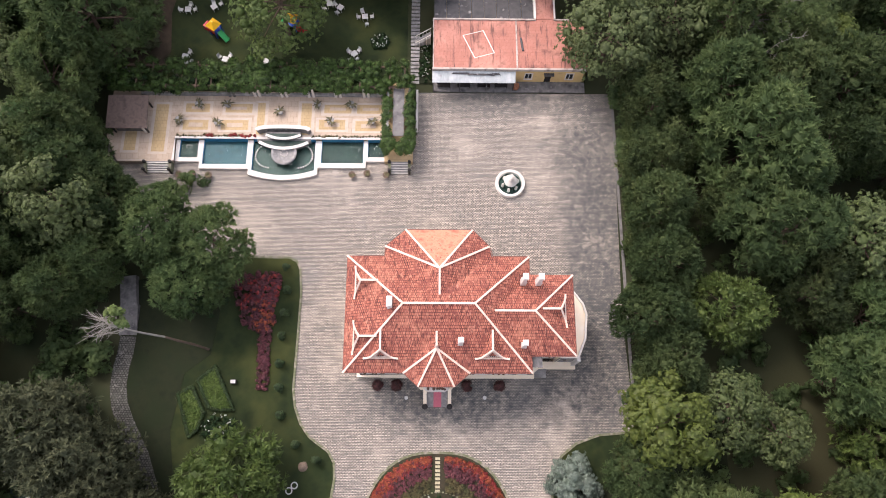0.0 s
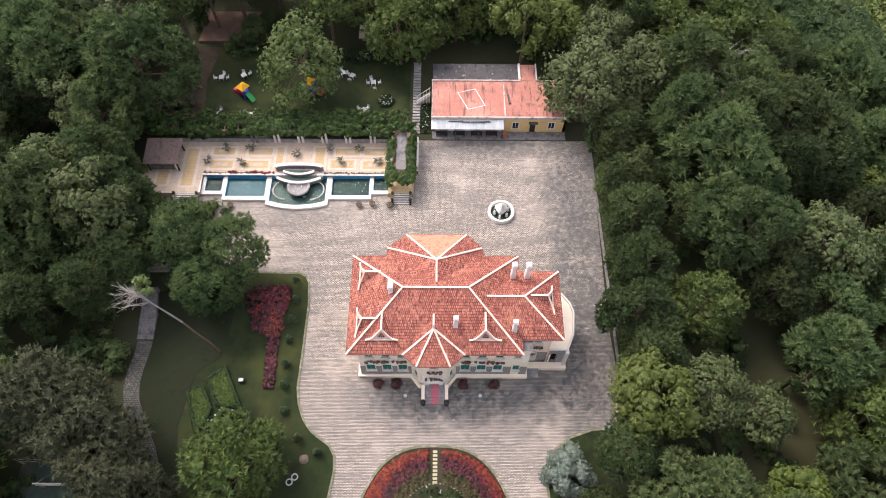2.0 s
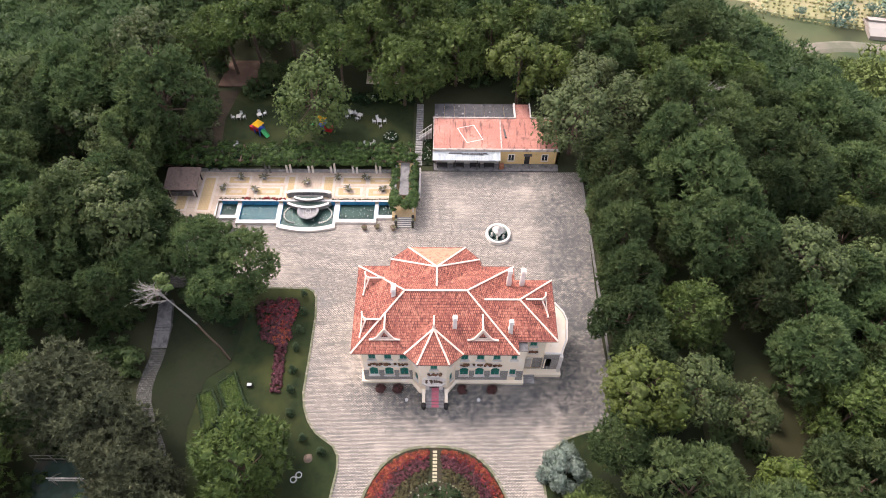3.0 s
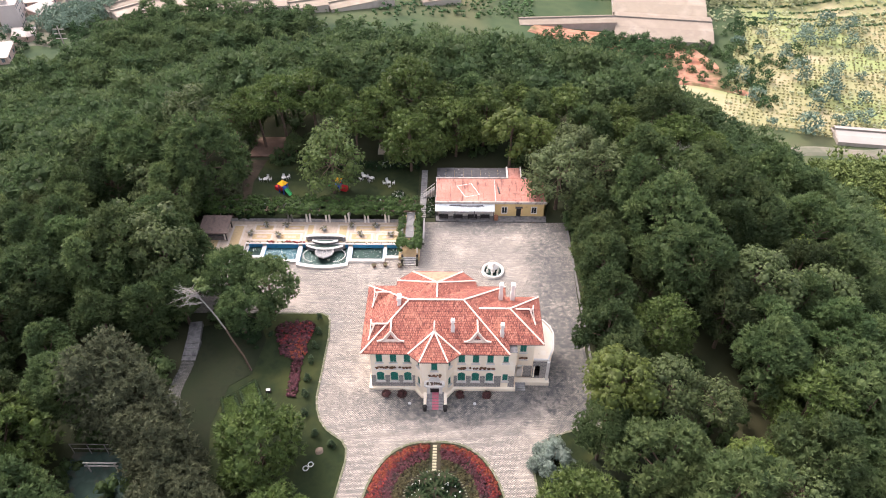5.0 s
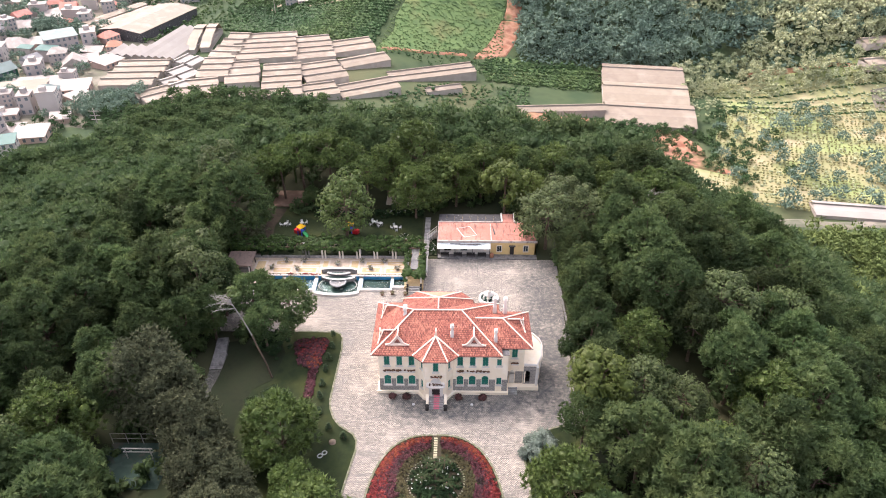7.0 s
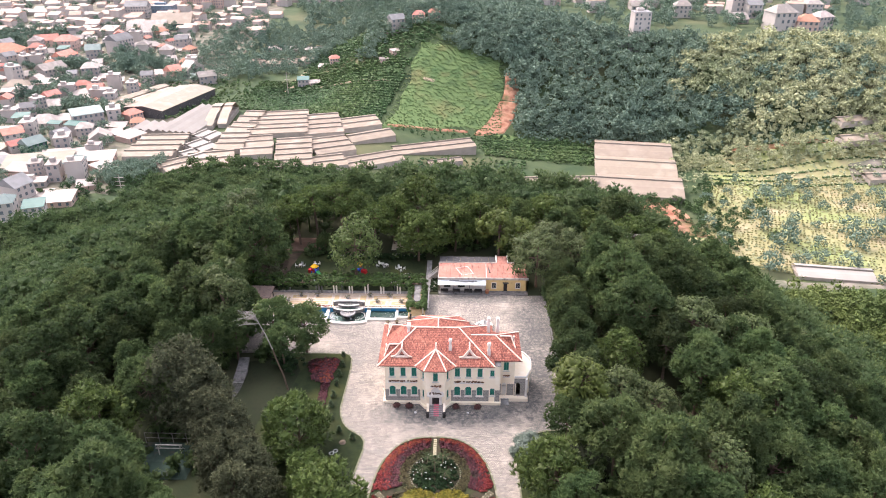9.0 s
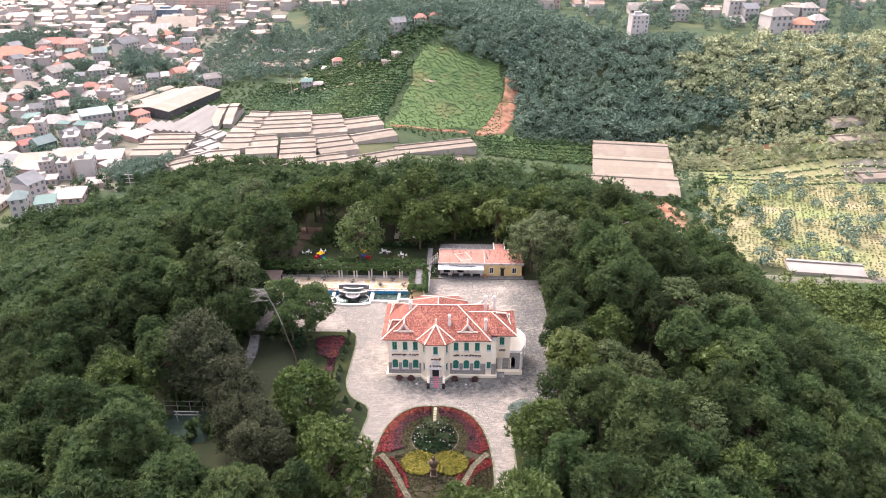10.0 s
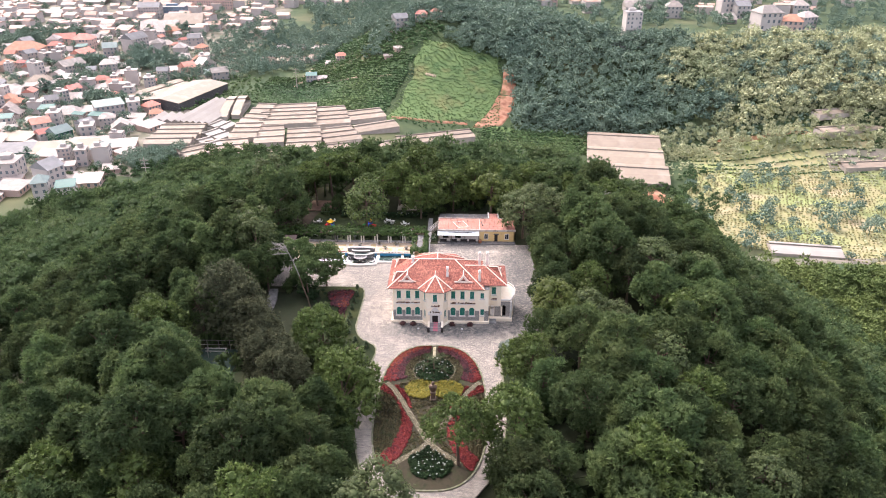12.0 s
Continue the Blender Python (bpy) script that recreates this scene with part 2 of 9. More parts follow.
M["leaf_dusky"] = mat("dusky_needles", [(0.064, 0.074, 0.040), (0.098, 0.107, 0.058), (0.045, 0.054, 0.03)], 0.5, 0.7, spec=0.2, vary=0.15, island=0.25, glow=0.3)
M["leaf_silver"] = mat("silver_leaves", [(0.075, 0.10, 0.08), (0.125, 0.155, 0.125), (0.05, 0.072, 0.05)], 1.0, 0.55, island=0.4)
M["vine"] = mat("vine_leaves", [(0.036, 0.072, 0.018), (0.064, 0.108, 0.026), (0.027, 0.052, 0.015)], 0.8, 0.6, island=0.5, glow=0.3)
M["far_wood"] = mat("far_woods", [(0.035, 0.075, 0.03), (0.06, 0.105, 0.04), (0.09, 0.13, 0.045)], 0.02, 0.7, island=0.4, spec=0.2)


# ---- builders ----
def link(name, me, material, parent=None, label=""):
    if material is not None and not me.materials:
        me.materials.append(material)
    ob = new(name, me)
    if parent is not None:
        ob.parent = parent
    if label:
        ob["label"] = label
    return ob


def part(name, bm, material, parent=None, label="", smooth=False):
    me = bpy.data.meshes.new(name)
    bmesh.ops.recalc_face_normals(bm, faces=bm.faces)
    bm.to_mesh(me)
    bm.free()
    if smooth:
        me.polygons.foreach_set("use_smooth", [True] * len(me.polygons))
    return link(name, me, material, parent, label)


def thing(name, at, label, category, group="", turn=0.0, kind=""):
    e = new(name)
    e.empty_display_size = 0.3
    e.matrix_world = pose(*at, 0, 0, turn)
    return tagged(e, label, category, group, kind)


def np_mesh(name, verts, quads=None, tris=None):
    me = bpy.data.meshes.new(name)
    verts = np.asarray(verts, np.float32)
    loops, starts = [], []
    at = 0
    for f, k in ((quads, 4), (tris, 3)):
        if f is not None and len(f):
            f = np.asarray(f, np.int32)
            loops.append(f.ravel())
            starts.append(at + np.arange(len(f)) * k)
            at += f.size
    loops, starts = np.concatenate(loops).astype(np.int32), np.concatenate(starts).astype(np.int32)
    me.vertices.add(len(verts))
    me.vertices.foreach_set("co", verts.ravel())
    me.loops.add(len(loops))
    me.loops.foreach_set("vertex_index", loops)
    me.polygons.add(len(starts))
    me.polygons.foreach_set("loop_start", starts)
    me.polygons.foreach_set("use_smooth", np.zeros(len(starts), bool))
    me.update(calc_edges=True)
    me.validate()
    return me


def box(bm, x0, x1, y0, y1, z0, z1, bevel=0.0):
    r = bmesh.ops.create_cube(bm, size=1.0, matrix=Matrix.LocRotScale(((x0 + x1) / 2, (y0 + y1) / 2, (z0 + z1) / 2), None, (x1 - x0, y1 - y0, z1 - z0)))
    if bevel:
        bmesh.ops.bevel(bm, geom=list({e for v in r["verts"] for e in v.link_edges}), offset=bevel, segments=1, affect="EDGES")
    return bm


def boxes(*rows):
    bm = bmesh.new()
    for r in rows:
        box(bm, *r)
    return bm


def beam(bm, a, b, w, h, lift=0.0):
    """A bar from a to b, w wide and h high, upright."""
    a, b = Vector(a), Vector(b)
    d = (b - a)
    side = Vector((-d.y, d.x, 0))
    side = side.normalized() * (w / 2) if side.length > 1e-6 else Vector((w / 2, 0, 0))
    up = side.cross(d).normalized() * h
    if up.z < 0:
        up = -up
    v = [bm.verts.new(p + Vector((0, 0, lift))) for p in (a - side, a + side, b + side, b - side, a - side + up, a + side + up, b + side + up, b - side + up)]
    for f in ((0, 1, 2, 3), (4, 5, 6, 7), (0, 1, 5, 4), (1, 2, 6, 5), (2, 3, 7, 6), (3, 0, 4, 7)):
        bm.faces.new([v[i] for i in f])
    return bm


def tube(bm, pts, radii, sides=6, cap=True):
    """A round limb through pts with a radius at each."""
    rings = []
    for i, p in enumerate(pts):
        p = Vector(p)
        d = (Vector(pts[min(i + 1, len(pts) - 1)]) - Vector(pts[max(i - 1, 0)])).normalized()
        a = d.orthogonal().normalized()
        c = d.cross(a)
        rings.append([bm.verts.new(p + (a * math.cos(t) + c * math.sin(t)) * radii[i]) for t in (2 * math.pi * k / sides for k in range(sides))])
    for r, s in zip(rings, rings[1:]):
        for k in range(sides):
            bm.faces.new((r[k], r[(k + 1) % sides], s[(k + 1) % sides], s[k]))
    if cap:
        bm.faces.new(rings[0])
        bm.faces.new(rings[-1])
    return bm


def lathe(profile, sides=24, at=(0, 0, 0), bm=None, start=0.0, sweep=2 * math.pi, sy=1.0):
    """A turned form from (radius, height) pairs."""
    bm = bm or bmesh.new()
    full = sweep > 6.28
    k = sides if full else sides + 1
    rings = [[bm.verts.new((at[0] + r * math.cos(start + sweep * i / sides), at[1] + sy * r * math.sin(start + sweep * i / sides), at[2] + z)) for i in range(k)] for r, z in profile]
    for a, b in zip(rings, rings[1:]):
        for i in range(k if full else k - 1):
            bm.faces.new((a[i], a[(i + 1) % k], b[(i + 1) % k], b[i]))
    bmesh.ops.remove_doubles(bm, verts=bm.verts, dist=1e-4)
    return bm


def slab(bm, poly, z0, z1):
    """An upright prism over a plan outline."""
    lo = [bm.verts.new((x, y, z0)) for x, y in poly]
    hi = [bm.verts.new((x, y, z1)) for x, y in poly]
    bm.faces.new(hi)
    bm.faces.new(lo[::-1])
    k = len(poly)
    for i in range(k):
        bm.faces.new((lo[i], lo[(i + 1) % k], hi[(i + 1) % k], hi[i]))
    return bm


def curb(bm, pts, w, z0, z1, closed=False):
    """A low wall of width w along a line of plan points, mitred."""
    k = len(pts)
    off = []
    for i in range(k):
        a = Vector(pts[i - 1]) if (i or closed) else Vector(pts[i])
        c = Vector(pts[(i + 1) % k]) if (i < k - 1 or closed) else Vector(pts[i])
        d = (c - a).normalized()
        off.append(Vector((-d.y, d.x)) * w / 2)
    vs = [[bm.verts.new((p[0] + s * o.x, p[1] + s * o.y, z)) for s, z in ((-1, z0), (1, z0), (1, z1), (-1, z1))] for p, o in zip(pts, off)]
    for i in range(k if closed else k - 1):
        a, b = vs[i], vs[(i + 1) % k]
        for j in range(4):
            bm.faces.new((a[j], a[(j + 1) % 4], b[(j + 1) % 4], b[j]))
    if not closed:
        bm.faces.new(vs[0])
        bm.faces.new(vs[-1])
    return bm


def wall(bm, p0, p1, z0, z1, openings=(), th=0.35):
    """A wall from p0 to p1 (outer face to the right of the way), with openings (u0, u1, z0, z1, arched) cut through it."""
    p0, p1 = Vector(p0), Vector(p1)
    d = p1 - p0
    L = d.length
    d.normalize()
    nrm = Vector((d.y, -d.x))
    us = sorted({0.0, L, *(o[0] for o in openings), *(o[1] for o in openings)})
    zs = sorted({z0, z1, *(o[2] for o in openings), *(o[3] for o in openings)})

    def P(u, z, depth=0.0):
        q = p0 + d * u - nrm * depth
        return bm.verts.new((q.x, q.y, z))
    for a, b in zip(us, us[1:]):
        for c, e in zip(zs, zs[1:]):
            if any(o[0] <= a + 1e-6 and b <= o[1] + 1e-6 and o[2] <= c + 1e-6 and e <= o[3] + 1e-6 for o in openings):
                continue
            for dep in (0.0, th):
                bm.faces.new((P(a, c, dep), P(b, c, dep), P(b, e, dep), P(a, e, dep)))
    for o in openings:
        for (ua, za), (ub, zb) in (((o[0], o[2]), (o[1], o[2])), ((o[1], o[2]), (o[1], o[3])), ((o[1], o[3]), (o[0], o[3])), ((o[0], o[3]), (o[0], o[2]))):
            bm.faces.new((P(ua, za), P(ub, zb), P(ub, zb, th), P(ua, za, th)))
        if o[4]:
            r, cu = (o[1] - o[0]) / 2, (o[0] + o[1]) / 2
            hgt = min(r, 0.62)
            arc = [(cu + r * math.cos(t), o[3] - hgt + hgt * math.sin(t)) for t in np.linspace(0, math.pi, 11)]
            for (ua, za), (ub, zb) in zip(arc, arc[1:]):
                for dep in (0.0, 0.18):
                    bm.faces.new((P(ua, za, dep), P(ub, zb, dep), P(ub, o[3], dep), P(ua, o[3], dep)))
                bm.faces.new((P(ua, za), P(ub, zb), P(ub, zb, 0.18), P(ua, za, 0.18)))
    for ua in (0.0, L):
        bm.faces.new((P(ua, z0), P(ua, z1), P(ua, z1, th), P(ua, z0, th)))
    bm.faces.new((P(0, z1), P(L, z1), P(L, z1, th), P(0, z1, th)))
    return bm


# ---- terrain ----
def ramp(a, b, v):
    t = np.clip((v - a) / (b - a), 0, 1)
    return t * t * (3 - 2 * t)


def height(x, y):
    """The hill that carries the villa, the valley round it and the slopes beyond."""
    d = np.hypot(np.where(x > 0, x * 1.18, x * 0.97), np.where(y < 8, y - 8, 0.66 * np.minimum(y - 8, 80) + 1.4 * np.maximum(y - 88, 0)))
    v = -50 - 24 * ramp(-150, 150, x)
    s = 330 - 70 * ramp(120, 260, x)
    v = v + 58 * ramp(0, 150, y - s) * ramp(-140, -10, x) + 10 * ramp(400, 900, y) * (1 - ramp(-140, -10, x))
    return v * ramp(46, 215, d) - 0.12


def H(x, y):
    return float(height(np.float64(x), np.float64(y)))


def axis(lo, hi, near, step):
    a = np.arange(-near, near + 0.1, step)
    out = []
    p, s = near, step
    while p < hi:
        s *= 1.25
        p += s
        out.append(p)
    return np.concatenate((-np.array(out[::-1]), a, np.array(out)))


gx, gy = axis(0, 2800, 320, 5.0), axis(0, 2800, 520, 5.0)
X, Y = np.meshgrid(gx, gy)
Z = height(X, Y)
i = np.arange(len(gx) * len(gy)).reshape(len(gy), len(gx))
q = np.stack((i[:-1, :-1], i[:-1, 1:], i[1:, 1:], i[1:, :-1]), -1).reshape(-1, 4)
ground = link("ground", np_mesh("ground", np.stack((X, Y, Z), -1).reshape(-1, 3), q), M["ground"])
tagged(ground, "wooded hill falling to a valley with rising slopes beyond", "ground", kind="structure")
ground.data.polygons.foreach_set("use_smooth", [True] * len(ground.data.polygons))


def inside(poly, x, y):
    c, k = False, len(poly)
    for a in range(k):
        x0, y0 = poly[a]
        x1, y1 = poly[a - 1]
        if (y0 > y) != (y1 > y) and x < (x1 - x0) * (y - y0) / (y1 - y0) + x0:
            c = not c
    return c

# ---- courtyard, drive and lawns ----
def ring(a, b, cy, n=2.7, k=64, t0=0.0, t1=2 * math.pi, cx=0.0):
    out = []
    for j in range(k):
        t = t0 + (t1 - t0) * j / (k if t1 - t0 > 6.28 else k - 1)
        c, s = math.cos(t), math.sin(t)
        out.append((cx + a * math.copysign(abs(c) ** (2 / n), c), cy + b * math.copysign(abs(s) ** (2 / n), s)))
    return out


def patch(name, poly, z0, z1, material, label, category):
    bm = slab(bmesh.new(), poly, z0, z1)
    bmesh.ops.triangulate(bm, faces=[f for f in bm.faces if len(f.verts) > 4])
    return tagged(part(name, bm, material), label, category, kind="structure")


WEST_EDGE = [(-30.5, 15.5), (-19.4, 15.4), (-18.4, 14.9), (-17.9, 13.9), (-17.6, 10.6), (-17.7, 4.8), (-17.85, -1.5), (-17.5, -3.6), (-16.7, -5.6), (-15.6, -7.1),
             (-14.4, -8.0), (-13.2, -8.8), (-12.45, -10.1), (-12.3, -12.0), (-12.9, -16.0), (-13.7, -22.0), (-13.9, -29.0), (-13.3, -38.0), (-11.0, -46.0)]
EAST_EDGE = [(25.6, -5.8), (23.1, -6.5), (19.6, -6.8), (16.8, -7.8), (15.0, -9.2), (14.1, -10.5), (13.6, -13.4), (13.9, -18.0), (14.1, -24.0), (14.0, -30.0), (13.3, -38.0), (11.0, -46.0)]
court = [(-46, 15.5), *WEST_EDGE[1:], (-6.0, -53.5), (0, -55), (6.0, -53.5), *EAST_EDGE[::-1], (24.0, -3.4), (23.5, 7.8), (23.8, 20), (24.2, 35.4), (24.0, 39.6), (-3.0, 39.6), (-3.0, 33), (-46, 33)]
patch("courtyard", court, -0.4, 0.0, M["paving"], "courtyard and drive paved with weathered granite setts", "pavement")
tagged(part("drain", boxes((24.0, 24.35, -4, 39.6, -0.3, 0.06)), M["dark_stone"]), "narrow mossy kerb along the courtyard edge", "kerb", kind="structure")
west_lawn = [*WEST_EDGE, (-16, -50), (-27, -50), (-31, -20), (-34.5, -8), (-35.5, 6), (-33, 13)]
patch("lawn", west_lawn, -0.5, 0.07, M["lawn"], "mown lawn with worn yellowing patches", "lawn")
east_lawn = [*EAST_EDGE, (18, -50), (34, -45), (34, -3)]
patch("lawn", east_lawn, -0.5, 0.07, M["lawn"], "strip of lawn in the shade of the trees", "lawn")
for edge in (WEST_EDGE, EAST_EDGE):
    tagged(part("kerb", curb(bmesh.new(), edge, 0.28, -0.3, 0.14), M["kerb"]), "low mossy kerb edging the lawn", "kerb", kind="structure")
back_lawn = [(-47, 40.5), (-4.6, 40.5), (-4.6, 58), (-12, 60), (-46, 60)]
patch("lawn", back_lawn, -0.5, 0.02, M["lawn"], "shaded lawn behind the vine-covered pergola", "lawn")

# near-black earth colour with the shade of the trees mixed in
M["shade_earth"] = mat("leaf_litter", [(0.010, 0.015, 0.006), (0.015, 0.019, 0.007), (0.009, 0.013, 0.005)], 0.7, 0.95, 0.6, spots=(0.25, (0.012, 0.018, 0.006), 0.48, 0.62), fine=14)
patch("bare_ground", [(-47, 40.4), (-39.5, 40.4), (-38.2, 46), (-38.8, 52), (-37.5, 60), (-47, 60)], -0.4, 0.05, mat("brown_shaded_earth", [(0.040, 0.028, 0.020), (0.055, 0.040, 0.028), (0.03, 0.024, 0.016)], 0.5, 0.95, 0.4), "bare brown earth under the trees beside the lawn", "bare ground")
# two thin dark sheets stand in for shade under the trees
patch("leaf_litter", [(-39.5, 12), (-29.8, 14.5), (-27.6, 9.5), (-28.4, 2.8), (-31.4, 0.4), (-32.4, -6.6), (-31.0, -14), (-28.0, -24), (-33, -26), (-37, -8), (-40, 0)], -0.6, 0.12, M["shade_earth"], "ground painted with dark tree shade beside the path", "bare ground")
patch("leaf_litter", [(19.5, -13.5), (26, -7.6), (35, -4), (35, -44), (20, -47), (17.5, -30)], -0.6, 0.12, M["shade_earth"], "ground painted with dark shade under the eastern trees", "bare ground")

# ---- the villa ----
villa = thing("villa", (0, 0, 0), "two-storey cream villa with red hipped tile roof and green shutters", "house")
EAVE, RIDGE = 9.05, 12.65


def window(u, z0, z1, w, arch, face, parent, sill=True):
    """A shuttered window: face gives the plan point and turn of the outer wall face."""
    x, y, turn = face
    m = pose(x, y, 0, 0, 0, turn) @ pose(u, 0, 0)
    bm = bmesh.new()
    f = 0.07
    top = z1 - (min(w / 2, 0.62) if arch else 0)
    box(bm, -w / 2, -w / 2 + f, 0.06, 0.16, z0, top)
    box(bm, w / 2 - f, w / 2, 0.06, 0.16, z0, top)
    box(bm, -w / 2, w / 2, 0.06, 0.16, z0, z0 + f)
    if not arch:
        box(bm, -w / 2, w / 2, 0.06, 0.16, z1 - f, z1)
    win = part("window", bm, M["white"], parent)
    win.matrix_local = m
    for s in (-1, 1):
        bm = bmesh.new()
        a, b = (f - w / 2, -0.015) if s < 0 else (0.015, w / 2 - f)
        box(bm, a, b, 0.10, 0.14, z0 + f, top if arch else z1 - f)
        if arch:
            r, hgt = w / 2, min(w / 2, 0.62)
            ts = np.linspace(math.pi / 2, math.pi if s < 0 else 0, 7)
            pts = [(0.96 * r * math.cos(t), top + 0.96 * hgt * math.sin(t)) for t in ts]
            for p, q in zip(pts, pts[1:]):
                v = [bm.verts.new((xx, 0.10, zz)) for xx, zz in (p, q, (q[0], top), (p[0], top))]
                bm.faces.new(v)
        k, zb, prev = 14, z0 + 0.15, None
        for j in range(k + 1):
            row = [bm.verts.new((xx, 0.06 if j % 2 else 0.095, zb + (top - 0.15 - zb) * j / k)) for xx in (a + 0.05, b - 0.05)]
            if prev:
                bm.faces.new((*prev, row[1], row[0]))
            prev = row
        part("shutter", bm, M["green_shutter"], win, "green louvred wooden shutter")
    if sill:
        part("sill", boxes((-w / 2 - 0.14, w / 2 + 0.14, -0.16, 0.1, z0 - 0.22, z0)), M["white"], win)
    return win


def facade(name, p0, p1, z0, z1, opens, parent, material, th=0.35, windows=True):
    """opens: (u centre, width, z0, z1, arched)."""
    bm = wall(bmesh.new(), p0, p1, z0, z1, [(u - w / 2, u + w / 2, a, b, r) for u, w, a, b, r in opens], th)
    ob = part(name, bm, material, parent)
    if windows:
        turn = math.degrees(math.atan2(p1[1] - p0[1], p1[0] - p0[0]))
        for u, w, a, b, r in opens:
            window(u, a, b, w, r, (p0[0], p0[1], turn), parent)
    return ob


UP, LOW = (6.08, 8.08), (1.8, 3.9)
xs_l, xs_r = (-8.25, -6.2, -4.2), (3.75, 5.8, 7.9)
op_l = [(x + 9.6, 1.0, *UP, False) for x in xs_l] + [(x + 9.6, 1.2, *LOW, True) for x in xs_l]
op_r = [(x - 2.6, 1.0, *UP, False) for x in xs_r] + [(x - 2.6, 1.2, *LOW, True) for x in xs_r]
facade("wall", (-9.6, 0.4), (-3.1, 0.4), 0.0, EAVE, op_l, villa, M["cream"])
facade("wall", (2.6, 0.4), (9.55, 0.4), 0.0, EAVE, op_r, villa, M["cream"])
facade("wall", (-3.1, 0.4), (-2.0, -1.0), 0.0, EAVE, [(0.9, 0.55, 6.1, 8.0, False), (0.9, 0.6, 1.9, 3.7, True)], villa, M["cream"])
facade("wall", (-2.0, -1.0), (1.45, -1.0), 0.0, EAVE, [(1.78, 0.95, 6.05, 7.95, False)], villa, M["cream"])
facade("wall", (1.45, -1.0), (2.6, 0.4), 0.0, EAVE, [(0.9, 0.55, 6.1, 8.0, False), (0.9, 0.6, 1.9, 3.7, True)], villa, M["cream"])
facade("wall", (-9.6, 12.297), (-9.6, 0.403), 0.0, EAVE, [(9.2, 1.0, *UP, False), (5.0, 1.0, *UP, False), (9.2, 1.2, *LOW, True), (5.0, 1.2, *LOW, True)], villa, M["cream"])
facade("wall", (9.55, 0.4), (11.6, 0.4), 0.0, 8.6, [(0.6, 0.85, 6.25, 7.7, False), (0.68, 0.9, 1.95, 3.55, False)], villa, M["cream"])
facade("wall", (11.6, 0.403), (11.6, 2.397), 0.0, 8.6, [], villa, M["cream"])
facade("wall", (11.6, 2.4), (14.4, 2.4), 0.0, EAVE, [(1.2, 1.0, 6.2, 8.1, False)], villa, M["cream"])
facade("wall", (14.4, 2.403), (14.4, 10.197), 0.0, EAVE, [(2.2, 1.0, 6.1, 8.1, False), (5.6, 1.0, 6.1, 8.1, False)], villa, M["cream"])
facade("wall", (14.4, 10.2), (9.7, 10.2), 0.0, EAVE, [(2.4, 1.0, *UP, False)], villa, M["cream"])
facade("wall", (9.7, 10.203), (9.7, 12.297), 0.0, EAVE, [], villa, M["cream"])
north = [(9.7, 12.3), (5.4, 12.3), (5.2, 13.7), (3.4, 15.6), (-3.4, 15.6), (-5.5, 13.7), (-5.7, 12.3), (-9.6, 12.3)]
for a, b in zip(north, north[1:]):
    n = math.dist(a, b)
    facade("wall", a, b, 0.0, EAVE, [(n / 2, 1.0, *UP, False), (n / 2, 1.1, *LOW, True)] if n > 2 else [], villa, M["cream"])
part("flat_roof", boxes((9.6, 11.72, 0.3, 2.38, 8.6, 8.7)), M["dark_stone"], villa, "small grey flat roof")
part("corner_pier", boxes((14.38, 14.75, 1.97, 2.38, 0.0, 4.68)), M["cream"], villa)

# stone band between the ground-floor windows, proud of the render
for p0, p1, ops in (((-9.65, 0.36), (-3.12, 0.36), [(x + 9.65, 1.34, 1.5, 4.0, False) for x in xs_l]), ((2.6, 0.36), (9.6, 0.36), [(x - 2.6, 1.34, 1.5, 4.0, False) for x in xs_r]),
                    ((10.7, 0.36), (11.62, 0.36), []), ((11.62, 2.36), (14.35, 2.36), [(0.9, 1.1, 0.5, 3.8, False)])):
    facade("stone_band", p0, p1, 0.56, 3.15, [(u, w, a, min(b, 3.15), r) for u, w, a, b, r in ops], villa, M["stone"], 0.03, False)
plan = [(-9.6, 12.3), (-9.6, 0.4), (-3.1, 0.4), (-2.0, -1.0), (1.45, -1.0), (2.6, 0.4), (11.6, 0.4)]
out = [(-9.85, 12.4), (-9.85, 0.13), (-3.22, 0.13), (-2.12, -1.27), (1.57, -1.27), (2.72, 0.13), (11.8, 0.13), (11.8, 2.3)]
bm = curb(bmesh.new(), out, 0.36, 0.0, 0.46)
part("plinth", bm, M["cream"], villa)
bm = curb(bmesh.new(), out, 0.46, 0.46, 0.56)
part("plinth_coping", bm, M["cream"], villa)
bm = curb(bmesh.new(), [(-9.64, 12.3), (-9.64, 0.36), (-3.12, 0.36), (-2.02, -1.04), (1.47, -1.04), (2.62, 0.36), (9.6, 0.36)], 0.12, 8.7, 9.0)
part("cornice", bm, M["white"], villa)
for x0, x1, y in ((-8.95, -3.6, 0.3), (3.1, 8.6, 0.3), (-1.15, 0.75, -1.1), (12.2, 13.5, 2.3)):
    lb = part("balcony_ledge", boxes((x0, x1, y - 0.42, y + 0.1, 4.98, 5.12)), M["white"], villa)
    bm = bmesh.new()
    rng = random.Random(int(x0 * 10))
    for j in range(int((x1 - x0) * 7)):
        x, s = rng.uniform(x0 + 0.1, x1 - 0.1), rng.uniform(0.09, 0.2)
        bmesh.ops.create_icosphere(bm, subdivisions=1, radius=s, matrix=pose(x, y - 0.2 + rng.uniform(-0.12, 0.1), 5.2 + rng.uniform(0, 0.12)) @ Matrix.Diagonal((1.3, 1, 0.8, 1)))
    part("geranium_border", bm, mat("dry_geraniums", [(0.10, 0.05, 0.035), (0.16, 0.08, 0.05), (0.07, 0.07, 0.03)], 6, 0.9, island=0.4), lb, "dry reddish geraniums")["kind"] = "stuff"

